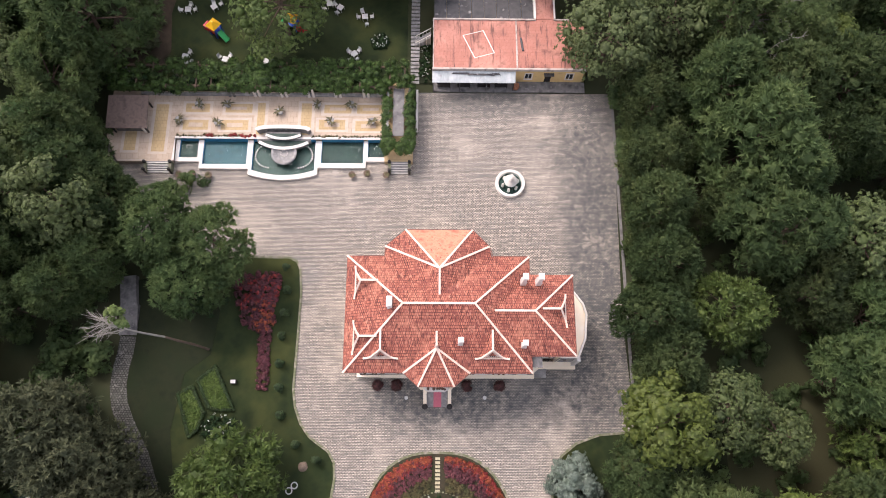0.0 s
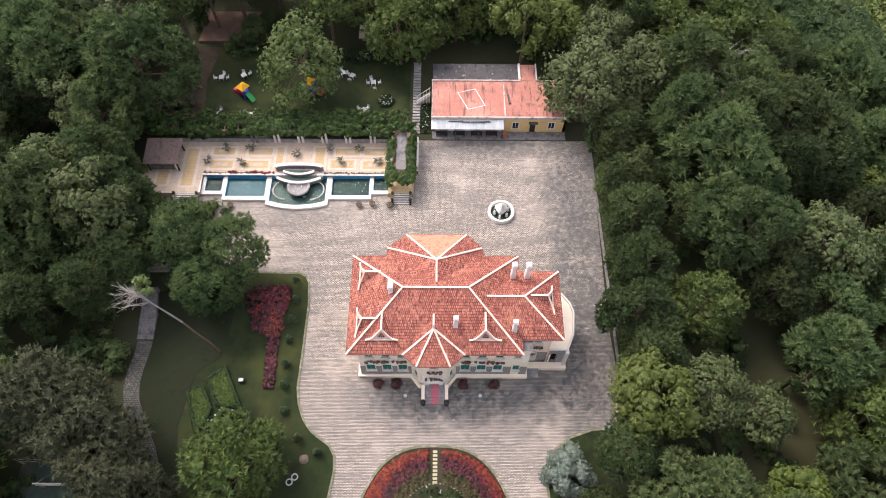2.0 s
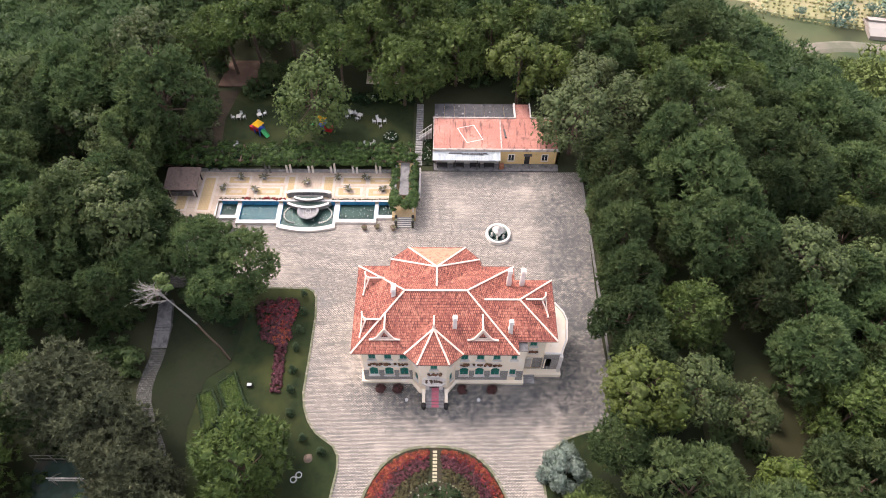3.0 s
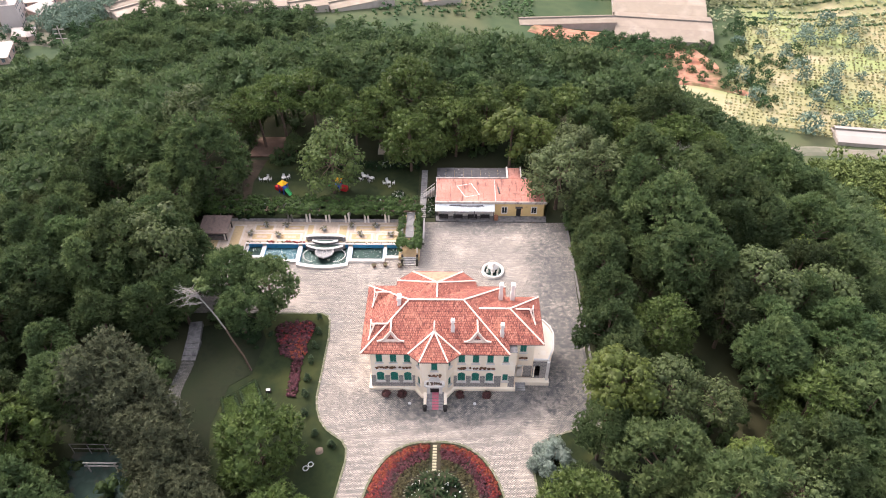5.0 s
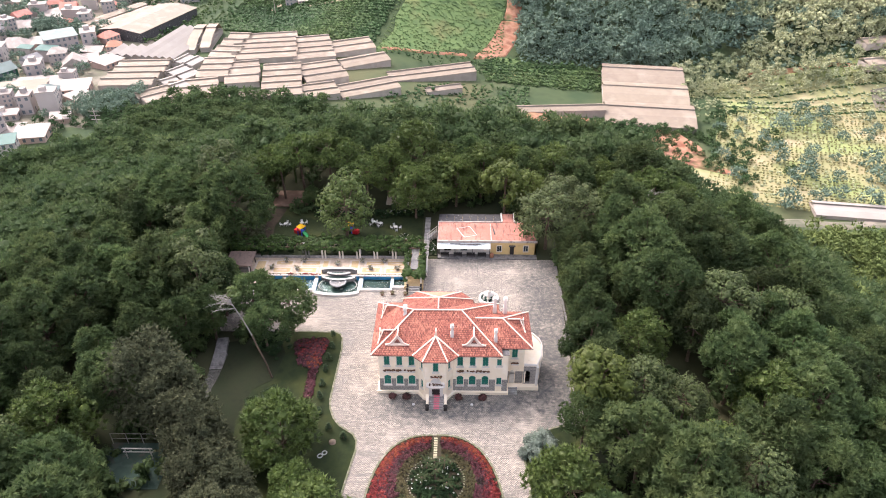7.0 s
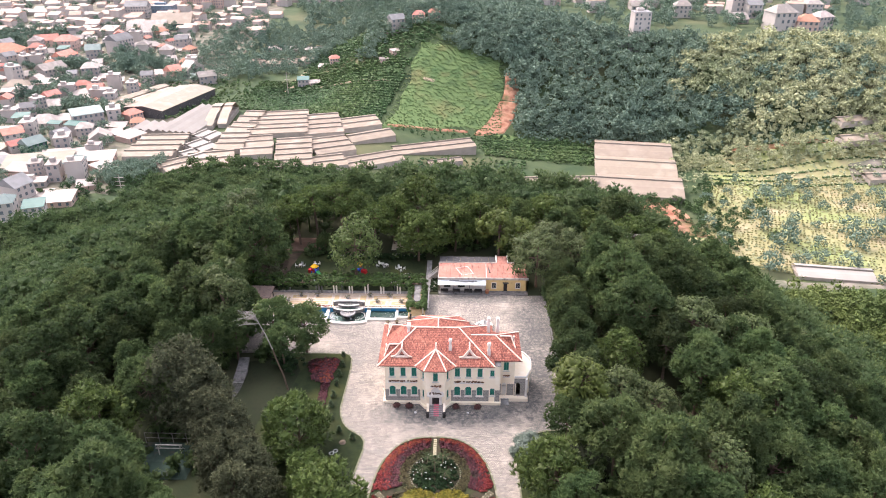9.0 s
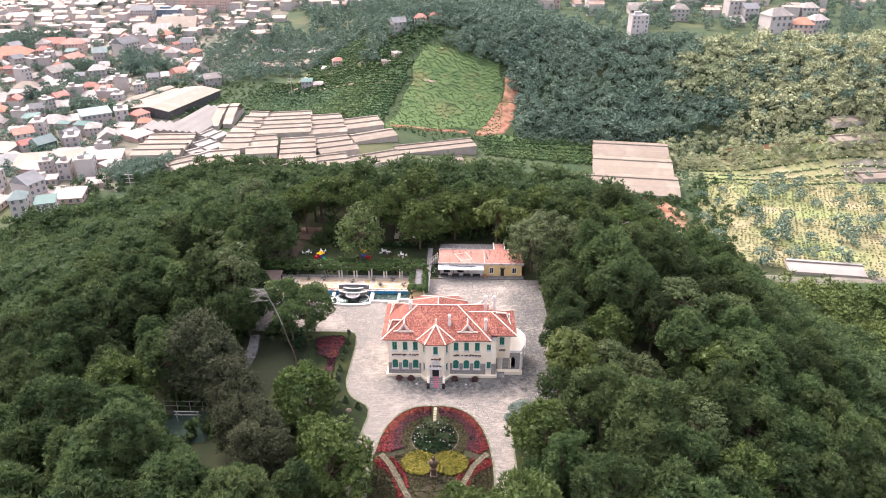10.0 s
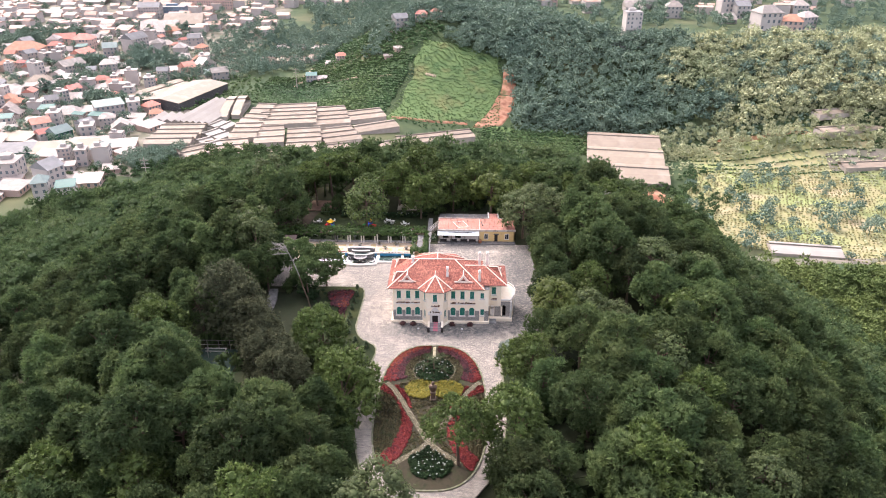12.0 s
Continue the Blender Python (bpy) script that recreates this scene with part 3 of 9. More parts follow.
# entrance: porch, steps, runner
door_bm = boxes((-0.85, 0.45, -1.06, -0.98, 1.0, 3.1))
part("entrance_door", door_bm, M["dark"], villa, "dark wooden entrance door standing open")
part("door_surround", boxes((-1.35, -0.85, -1.35, -0.95, 0.9, 3.2), (0.45, 0.95, -1.35, -0.95, 0.9, 3.2)), M["white"], villa)
bm = bmesh.new()
slab(bm, [(-1.75, -0.95), (-1.75, -1.7), (-1.2, -2.0), (0.75, -2.0), (1.3, -1.7), (1.3, -0.95)], 3.2, 3.5)
slab(bm, [(-1.6, -0.95), (-1.6, -1.6), (-1.1, -1.85), (0.65, -1.85), (1.15, -1.6), (1.15, -0.95)], 3.5, 3.75)
canopy = part("porch_canopy", bm, M["white"], villa)
bm = bmesh.new()
rng = random.Random(44)
for j in range(26):
    bmesh.ops.create_icosphere(bm, subdivisions=1, radius=rng.uniform(0.09, 0.2), matrix=pose(rng.uniform(-1.3, 0.85), rng.uniform(-1.75, -1.45), 3.8 + rng.uniform(0, 0.1)))
part("planting", bm, M["bark"], canopy, "dry plants in the canopy trough")["kind"] = "stuff"
bm = lathe([(0.0, 0.0), (0.85, 0.0), (0.85, 0.12), (0.7, 0.12), (0.0, 0.12)], 14, (0, 0, 0), start=0, sweep=math.pi)
lun = part("lunette", bm, M["white"], villa)
lun.matrix_local = pose(-0.2, -1.02, 3.78, 90, 0, 0)
for k in range(6):
    part("step", boxes((-1.35, 1.15, -3.55 + 0.38 * k, -3.17 + 0.38 * k, 0.0, 0.16 * (k + 1))) if k < 5 else boxes((-1.35, 1.15, -1.65, -1.0, 0, 0.97)), M["grey"], villa)
    if k < 5:
        z = 0.16 * (k + 1)
        part("runner", boxes((-0.55, 0.4, -3.56 + 0.38 * k, -3.17 + 0.38 * k, z + 0.004, z + 0.02)), M["carpet"], villa, "pink carpet runner")
part("runner", boxes((-0.55, 0.4, -1.65, -1.08, 0.975, 0.99)), M["carpet"], villa, "pink carpet runner")
for s, x in ((-1, -1.6), (1, 1.4)):
    bm = bmesh.new()
    beam(bm, (x, -3.4, 0.35), (x, -1.4, 1.35), 0.42, 0.2)
    box(bm, x - 0.2, x + 0.2, -3.4, -1.4, 0.0, 0.5)
    part("stair_wall", bm, M["cream"], villa)
    bm = lathe([(0.0, 0), (0.3, 0), (0.3, 0.5), (0.24, 0.55), (0.3, 0.75), (0.36, 0.95), (0.2, 1.05), (0.0, 1.1)], 10, (x, -3.55, 0.0))
    part("pedestal_urn", bm, M["dark"], villa, "dark urn on a low pedestal")

# ground-floor bay, terrace and arched porch on the east side
bay = [(14.4, 1.95), (16.5, 1.95), (17.45, 4.2), (17.75, 7.2), (17.4, 8.4), (16.4, 9.8), (14.4, 10.1)]
for a, b in zip(bay, bay[1:]):
    n = math.dist(a, b)
    facade("wall", a, b, 0.0, 4.7, [(0.65, 1.0, 0.9, 3.7, True)] if a == bay[0] else [(n / 2, 1.0, *LOW, True)] if n > 2 else [], villa, M["stone"] if a == bay[0] else M["cream"], windows=a != bay[0])
part("terrace_floor", slab(bmesh.new(), [(x + (0.25 if x > 15 else 0), y) for x, y in bay], 4.7, 4.85), M["cream"], villa, "cream flat roof terrace")
part("terrace_parapet", curb(bmesh.new(), [(x + 0.05, y) for x, y in bay[:1] + bay[1:]], 0.2, 4.85, 5.25), M["white"], villa)
part("porch_floor", boxes((11.7, 17.0, 1.1, 2.0, 0.0, 0.75)), M["cream"], villa)
part("porch_floor", boxes((14.7, 16.6, 2.3, 3.6, 0.0, 0.8)), M["dark"], villa)
bm = boxes((16.45, 16.85, 1.5, 2.0, 0.0, 4.9))
part("pier", bm, M["white"], villa)
bm = boxes((12.1, 12.9, 2.18, 2.36, 0.75, 3.0))
bmesh.ops.create_cone(bm, segments=20, radius1=0.4, radius2=0.4, depth=0.18, cap_ends=True, matrix=pose(12.5, 2.27, 3.0, 90))
part("niche", bm, M["white"], villa)
for k in range(4):
    part("step", boxes((11.9, 13.4, 0.1 + 0.26 * k, 0.36 + 0.26 * k, 0, 0.18 * (k + 1))), M["grey"], villa)


def sheet(bm, *faces):
    for f in faces:
        bm.faces.new([bm.verts.new(p) for p in f])
    return bm


def thick(bm, by):
    """Gives roof faces a thickness downwards."""
    r = bmesh.ops.extrude_face_region(bm, geom=list(bm.faces))
    for v in (g for g in r["geom"] if isinstance(g, bmesh.types.BMVert)):
        v.co.z -= by
    return bm


A, B, C, D = (-10.7, -0.4, EAVE), (10.55, -0.4, EAVE), (10.55, 13.15, EAVE), (-10.7, 13.15, EAVE)
R1, R2 = (-4.0, 6.8, RIDGE), (3.95, 6.8, RIDGE)
part("roof", thick(sheet(bmesh.new(), (A, B, R2, R1), (B, C, R2), (C, D, R1, R2), (D, A, R1)), 0.14), M["roof"], villa)
W1, W2, W3, W4 = (6.2, 6.25, 11.45), (10.75, 6.25, 11.45), (15.55, 1.55, EAVE), (15.55, 10.95, EAVE)
W5, W6 = (9.9, 1.55, EAVE), (9.9, 10.95, EAVE)
part("wing_roof", thick(sheet(bmesh.new(), (W5, W3, W2, W1), (W3, W4, W2), (W4, W6, W1, W2)), 0.14), M["roof"], villa)
N0, N1 = (0.05, 7.9, 12.05), (0.05, 10.95, 12.05)
n_e = [(-6.4, 12.6, EAVE), (-6.3, 14.35, EAVE), (-3.95, 16.4, EAVE), (3.95, 16.4, EAVE), (5.9, 14.35, EAVE), (6.3, 12.6, EAVE)]
part("bay_roof", thick(sheet(bmesh.new(), (N0, N1, n_e[1], n_e[0]), (N1, n_e[2], n_e[1]), (N1, n_e[4], n_e[3]), (N0, n_e[5], n_e[4], N1)), 0.14), M["roof"], villa)
# north face takes the paler colour in place of glare
part("bay_roof_face", thick(sheet(bmesh.new(), (N1, n_e[3], n_e[2])), 0.14), M["roof_glare"], villa, "smooth terracotta roof face coloured pale for its glare")
S0, S1 = (-0.25, 4.3, 11.15), (-0.25, 2.1, 11.05)
s_e = [(-4.0, 0.0, EAVE), (-3.95, -0.42, EAVE), (-2.3, -1.9, EAVE), (1.75, -1.9, EAVE), (3.5, -0.42, EAVE), (3.55, 0.0, EAVE)]
part("bay_roof", thick(sheet(bmesh.new(), (S0, S1, s_e[1], s_e[0]), (S1, s_e[2], s_e[1]), (S1, s_e[3], s_e[2]), (S1, s_e[4], s_e[3]), (S0, s_e[5], s_e[4], S1)), 0.14), M["roof"], villa)
for a, b in ((A, R1), (B, R2), (C, R2), (D, R1), (R1, R2), (W1, W2), (W2, W3), (W2, W4), (N0, N1), (N1, n_e[1]), (N1, n_e[2]), (N1, n_e[3]), (N1, n_e[4]),
             (S0, S1), (S1, s_e[1]), (S1, s_e[2]), (S1, s_e[3]), (S1, s_e[4])):
    part("ridge_cap", beam(bmesh.new(), a, b, 0.22, 0.12, -0.02), M["ridge"], villa)
part("finial", tube(bmesh.new(), [(-0.25, 2.25, 11.0), (-0.25, 2.2, 11.6), (-0.25, 2.15, 12.1)], [0.22, 0.13, 0.03], 8), M["ridge"], villa)
gut = [(A[0], D[1]), (A[0], A[1]), (-3.95, A[1]), (-2.3, -1.92), (1.75, -1.92), (3.5, A[1]), (B[0], A[1]), (B[0], 1.5), (15.58, 1.52), (15.58, 10.98), (10.6, 10.98), (10.6, 13.2), (6.35, 13.2), (5.95, 14.4), (3.97, 16.43), (-3.97, 16.43), (-6.33, 14.38), (-6.42, 13.2)]
part("gutter", curb(bmesh.new(), gut, 0.1, EAVE - 0.18, EAVE - 0.02, True), mat("rusty_gutter", [(0.12, 0.05, 0.04), (0.2, 0.09, 0.07)], 2, 0.6), villa)
# soffits under the eaves
for x0, x1, y0, y1 in ((-10.65, 10.5, -0.35, 0.4), (-10.65, -9.6, 0.4, 13.1), (9.7, 10.5, 2.4, 13.1), (10.5, 15.5, 1.6, 2.4), (14.4, 15.5, 2.4, 10.9), (-3.2, 2.7, -1.0, -0.35), (-2.2, 1.65, -1.85, -1.0)):
    part("soffit", boxes((x0, x1, y0, y1, EAVE - 0.24, EAVE - 0.2)), M["cream"], villa)


def gablet(x, y, turn, zr, parent, foot, pitch):
    """A little gabled roof vent: ridge, two curved tiled slopes that run back into the roof, white barge boards with flared feet."""
    g = pose(x, y, 0, 0, 0, turn)
    line = [(0.0, 0.95, zr), (0.45, 0.68, zr - 0.5), (0.85, 0.45, zr - 0.93), (1.12, 0.3, zr - 1.15), (1.5, 0.2, zr - 1.24), (1.95, 0.16, zr - 1.27)]
    d = new("gablet")
    d.parent = parent
    d.matrix_local = g
    bm = bmesh.new()
    for s in (-1, 1):
        fr = [(s * qx, qy, qz) for qx, qy, qz in line]
        bk = [(qx, max((qz - foot) / pitch, qy + 0.02), qz) for qx, qy, qz in fr]
        for k in range(len(line) - 1):
            sheet(bm, (fr[k], fr[k + 1], bk[k + 1], bk[k]))
    part("gablet_slope", thick(bm, 0.08), M["roof"], d)
    for s in (-1, 1):
        bm = bmesh.new()
        fr = [(s * qx, qy - 0.06, qz + 0.05) for qx, qy, qz in line]
        n = len(fr)
        rows = []
        for k, (qx, qy, qz) in enumerate(fr):
            p, q = Vector(fr[max(k - 1, 0)]), Vector(fr[min(k + 1, n - 1)])
            t = (q - p).normalized()
            up = Vector((-t.z * s, 0, t.x * s)) if s > 0 else Vector((t.z, 0, -t.x))
            o = Vector((qx, qy, qz))
            rows.append([bm.verts.new(o + up * h + Vector((0, v, 0))) for h, v in ((-0.11, -0.1), (0.11, -0.1), (0.11, 0.1), (-0.11, 0.1))])
        for r0, r1 in zip(rows, rows[1:]):
            for i2 in range(4):
                bm.faces.new((r0[i2], r0[(i2 + 1) % 4], r1[(i2 + 1) % 4], r1[i2]))
        bm.faces.new(rows[-1])
        bm.faces.new(rows[0][::-1])
        part("barge_board", bm, M["ridge"], d, "whitewashed flared barge board")
    part("gable_foot", boxes((-1.6, 1.6, 0.1, 0.24, zr - 1.42, zr - 1.24)), M["ridge"], d)
    part("ridge_cap", beam(bmesh.new(), (0, 0.88, zr + 0.02), (0, (zr - foot) / pitch + 0.1, zr + 0.02), 0.22, 0.13), M["ridge"], d)
    part("gablet_front", sheet(bmesh.new(), ((0, 1.0, zr - 0.1), (-0.85, 0.5, zr - 1.0), (-1.15, 0.34, zr - 1.2), (-1.2, 0.26, zr - 1.45), (1.2, 0.26, zr - 1.45), (1.15, 0.34, zr - 1.2), (0.85, 0.5, zr - 1.0))), M["ridge"], d)
    part("vent", thick(sheet(bmesh.new(), ((0, 0.7, zr - 0.42), (-0.5, 0.36, zr - 0.98), (0.5, 0.36, zr - 0.98))), 0.05), M["roof"], d)
    for hx in (-0.22, 0, 0.22):
        part("vent_hole", lathe([(0, -0.03), (0.07, -0.03), (0.07, 0.03), (0, 0.03)], 8, (hx, 0.36, zr - 0.86)), M["dark"], d)


gablet(-6.45, 0.95, 0, 11.25, villa, 9.725, 0.5)
gablet(5.95, 0.95, 0, 11.25, villa, 9.725, 0.5)
gablet(-9.75, 9.75, -90, 11.05, villa, 9.56, 0.537)
gablet(-9.75, 3.4, -90, 11.05, villa, 9.56, 0.537)
gablet(14.6, 6.6, 90, 10.95, villa, 9.52, 0.5)


def chimney(x, y, z0, z1, w, dp):
    """A whitewashed stack that narrows to a neck under a wider head."""
    zm = z0 + (z1 - z0) * 0.55
    bm = bmesh.new()
    rings = [(z0, 1.15), (zm - 0.2, 1.1), (zm + 0.15, 0.82), (z1 - 0.6, 0.82), (z1 - 0.45, 1.0)]
    rows = [[bm.verts.new((x + sx * w / 2 * k, y + sy * dp / 2 * k, z)) for sx, sy in ((-1, -1), (1, -1), (1, 1), (-1, 1))] for z, k in rings]
    for lo_r, hi_r in zip(rows, rows[1:]):
        for i2 in range(4):
            bm.faces.new((lo_r[i2], lo_r[(i2 + 1) % 4], hi_r[(i2 + 1) % 4], hi_r[i2]))
    c = part("chimney", bm, M["white"], villa, "whitewashed chimney stack")
    part("chimney_cap", boxes((x - w / 2 - 0.06, x + w / 2 + 0.06, y - dp / 2 - 0.06, y + dp / 2 + 0.06, z1 - 0.45, z1 - 0.3), (x - w / 2, x + w / 2, y - dp / 2, y - dp / 2 + 0.14, z1 - 0.3, z1 - 0.1),
                              (x - w / 2, x + w / 2, y + dp / 2 - 0.14, y + dp / 2, z1 - 0.3, z1 - 0.1), (x - w / 2, x + w / 2, y - dp / 2, y + dp / 2, z1 - 0.1, z1)), M["white"], c)


chimney(-5.45, 6.9, 10.5, 13.3, 0.55, 1.1)
chimney(2.4, 2.75, 9.6, 12.9, 0.5, 0.55)
chimney(9.5, 2.6, 9.0, 12.2, 0.5, 0.55)
chimney(9.65, 9.85, 9.0, 13.0, 0.55, 0.65)
chimney(11.4, 9.85, 9.0, 13.0, 0.55, 0.65)

# ---- trees ----
_ico = bmesh.new()
bmesh.ops.create_icosphere(_ico, subdivisions=1, radius=1.0)
ICO_V = np.array([v.co[:] for v in _ico.verts])
ICO_F = np.array([[v.index for v in f.verts] for f in _ico.faces])
_ico.free()
_ico = bmesh.new()
bmesh.ops.create_icosphere(_ico, subdivisions=2, radius=1.0)
BODY = (np.array([v.co[:] for v in _ico.verts]), np.array([[v.index for v in f.verts] for f in _ico.faces]))
_ico.free()


def foliage(rng, centres, radii, leaves, size, squash=0.75, core=0.88, up=0.25):
    """Clumps of small leaves, each round a dark inner body. Returns verts, quads, tris."""
    centres, radii = np.asarray(centres, float), np.asarray(radii, float)
    n = len(centres)
    d = rng.normal(size=(n, leaves, 3))
    d[..., 2] = np.where(d[..., 2] < -0.2, -d[..., 2] * 0.6, d[..., 2])
    d /= np.linalg.norm(d, axis=-1, keepdims=True)
    p = centres[:, None] + d * (radii[:, None, None] * rng.uniform(0.78, 1.12, (n, leaves, 1))) * np.array((1, 1, squash))
    out = centres - centres.mean(0) * np.array((1, 1, 0)) - np.array((0, 0, centres[:, 2].min()))
    out = out / (np.linalg.norm(out, axis=-1, keepdims=True) + 1e-6)
    nrm = d * 0.75 + out[:, None] * 0.65 + rng.normal(scale=0.28, size=d.shape) + np.array((0, 0, up))
    nrm /= np.linalg.norm(nrm, axis=-1, keepdims=True)
    a = np.cross(nrm, rng.normal(size=d.shape))
    a /= np.linalg.norm(a, axis=-1, keepdims=True)
    b = np.cross(nrm, a)
    s = size * rng.uniform(0.6, 1.3, (n, leaves, 1)) * (radii[:, None, None] / radii.mean()) ** 0.5
    v = np.stack((p - a * s, p - b * s * 0.5, p + a * s, p + b * s * 0.5), 2).reshape(-1, 3)
    quads = np.arange(len(v)).reshape(-1, 4)
    if not core:
        return v, quads, np.zeros((0, 3), int)
    cv = (centres[:, None] + ICO_V[None] * (radii * core)[:, None, None] * np.array((1, 1, squash))).reshape(-1, 3)
    tris = (len(v) + np.arange(n)[:, None, None] * len(ICO_V) + ICO_F[None]).reshape(-1, 3)
    return np.concatenate((v, cv)), quads, tris


def soften(me, first):
    """Smooth shading for the rounded bodies inside the foliage, which come last, flat for the leaves."""
    flags = np.zeros(len(me.polygons), bool)
    flags[first:] = True
    me.polygons.foreach_set("use_smooth", flags)


def crown_points(rng, r, h, n, flat=0.5, top=0.0, lobes=5, gap=0.13, hollow=0.72):
    """Clump centres over an uneven dome of radius r and height h, base at z = 0."""
    lob = rng.uniform(0, 2 * math.pi, lobes)
    amp = rng.uniform(0.12, 0.3, lobes)
    pts, k = [], 0
    while len(pts) < n and k < 20000:
        k += 1
        t, u = rng.uniform(0, 2 * math.pi), rng.uniform(-0.55, 1.0)
        wob = 1 - 0.22 + sum(a * max(0, math.cos(t - l)) ** 3 for a, l in zip(amp, lob))
        el = math.asin(u) if u < 0 or rng.random() > flat else math.asin(u ** 0.6)
        shell = rng.uniform(hollow, 1.0)
        p = np.array((math.cos(t) * math.cos(el) * r * wob * shell, math.sin(t) * math.cos(el) * r * wob * shell, math.sin(el) * h * shell * (1 + 0.15 * math.sin(3 * t + lob[0])) + top))
        if all(np.linalg.norm((p - q) * (1, 1, 1.2)) > r * gap for q in pts):
            pts.append(p)
    return np.array(pts)


def lobed_crown(rng, r, h, lobes, tufts, leaves, size, lobe=0.36, squash=0.85, flat=0.5, droop=0.3, body=None, ragged=0.1, needles=0, core=0.86, gap=0.3, hollow=0.72, blade=0.2):
    """A crown of overlapping rounded lobes, each bristling with small tufts of leaves or of needle blades. Returns verts, quads, tris, lobe centres."""
    c = crown_points(rng, r * 0.8, h * 0.8, lobes, flat, gap=gap, hollow=hollow)
    n = len(c)
    rad = rng.uniform(0.75, 1.3, n) * lobe * r
    k = np.arange(tufts) + 0.5
    z = 1 - k / tufts * 1.4
    ang = k * 2.39996
    d0 = np.stack((np.cos(ang) * np.sqrt(1 - z * z), np.sin(ang) * np.sqrt(1 - z * z), z), -1)
    d = d0[None] + rng.normal(scale=0.16, size=(n, tufts, 3))
    d /= np.linalg.norm(d, axis=-1, keepdims=True)
    p = c[:, None] + d * rad[:, None, None] * rng.normal(1.0, ragged, (n, tufts, 1)) * np.array((1, 1, squash))
    away = np.linalg.norm((p[:, :, None] - c[None, None]) / np.array((1, 1, squash)), axis=-1) / rad[None, None]
    away[np.arange(n), :, np.arange(n)] = 9
    ok = away.min(-1) > 0.84
    p, d = p[ok], d[ok]
    ax = d * (0.7 if needles else 1.0) + np.array((0, 0, 0.75 if needles else 0.6)) + rng.normal(scale=0.3, size=d.shape)
    ax /= np.linalg.norm(ax, axis=-1, keepdims=True)
    u = np.cross(ax, rng.normal(size=ax.shape))
    u /= np.linalg.norm(u, axis=-1, keepdims=True)
    w = np.cross(ax, u)
    bv, bf = body or (ICO_V, ICO_F)
    cv = (c[:, None] + bv[None] * (rad * core)[:, None, None] * np.array((1, 1, squash)) * rng.uniform(0.9, 1.06, (n, len(bv), 1))).reshape(-1, 3)
    if needles:
        th = (np.arange(needles) * 2 * math.pi / needles)[None] + rng.normal(scale=0.35, size=(len(p), needles))
        t = u[:, None] * np.cos(th)[..., None] + w[:, None] * np.sin(th)[..., None]
        lng = t * rng.uniform(0.45, 1.0, (*th.shape, 1)) + ax[:, None] * rng.uniform(0.4, 1.0, (*th.shape, 1))
        lng /= np.linalg.norm(lng, axis=-1, keepdims=True)
        side = np.cross(lng, ax[:, None] + rng.normal(scale=0.35, size=lng.shape))
        side /= np.linalg.norm(side, axis=-1, keepdims=True)
        s = size * rng.uniform(0.6, 1.25, (*th.shape, 1))
        root = p[:, None] - ax[:, None] * size * 0.25
        v = np.stack((root - side * s * blade, root + side * s * blade, root + lng * s), 2).reshape(-1, 3)
        tr = np.concatenate((np.arange(len(v)).reshape(-1, 3), (len(v) + np.arange(n)[:, None, None] * len(bv) + bf[None]).reshape(-1, 3)))
        return np.concatenate((v, cv)), np.zeros((0, 4), int), tr, c
    th = (np.arange(leaves) * 2 * math.pi / leaves)[None] + rng.normal(scale=0.3, size=(len(p), leaves))
    t = u[:, None] * np.cos(th)[..., None] + w[:, None] * np.sin(th)[..., None]
    s = size * rng.uniform(0.65, 1.3, (len(p), leaves, 1))
    lng = t - ax[:, None] * (droop + rng.normal(scale=0.4, size=s.shape))
    lng /= np.linalg.norm(lng, axis=-1, keepdims=True)
    side = np.cross(lng, ax[:, None])
    side /= np.linalg.norm(side, axis=-1, keepdims=True)
    m = p[:, None] + t * s * 0.75 + ax[:, None] * rng.uniform(-0.1, 0.35, s.shape) * size
    v = np.stack((m - lng * s, m - side * s * 0.55, m + lng * s, m + side * s * 0.55), 2).reshape(-1, 3)
    q = np.arange(len(v)).reshape(-1, 4)
    tr = (len(v) + np.arange(n)[:, None, None] * len(bv) + bf[None]).reshape(-1, 3)
    return np.concatenate((v, cv)), q, tr, c


def make_trunk(rng, height_to_crown, tips, radius, name, sides=7):
    bm = bmesh.new()
    lean = rng.normal(scale=0.4, size=2)
    hub = Vector((lean[0], lean[1], height_to_crown))
    tube(bm, [(0, 0, -1.5), (0, 0, 0), (lean[0] * 0.4, lean[1] * 0.4, height_to_crown * 0.5), hub, hub + Vector((0, 0, 2.2))], [radius * 1.25, radius * 1.15, radius * 0.85, radius * 0.6, radius * 0.25], sides)
    for t in tips:
        t = Vector(t)
        mid = hub.lerp(t, 0.5) - Vector((0, 0, 0.25))
        tube(bm, [hub - Vector((0, 0, rng.uniform(0, 1.5))), mid, t], [radius * 0.4, radius * 0.24, radius * 0.08], 5, False)
    me = bpy.data.meshes.new(name)
    bmesh.ops.recalc_face_normals(bm, faces=bm.faces)
    bm.to_mesh(me)
    bm.free()
    return me


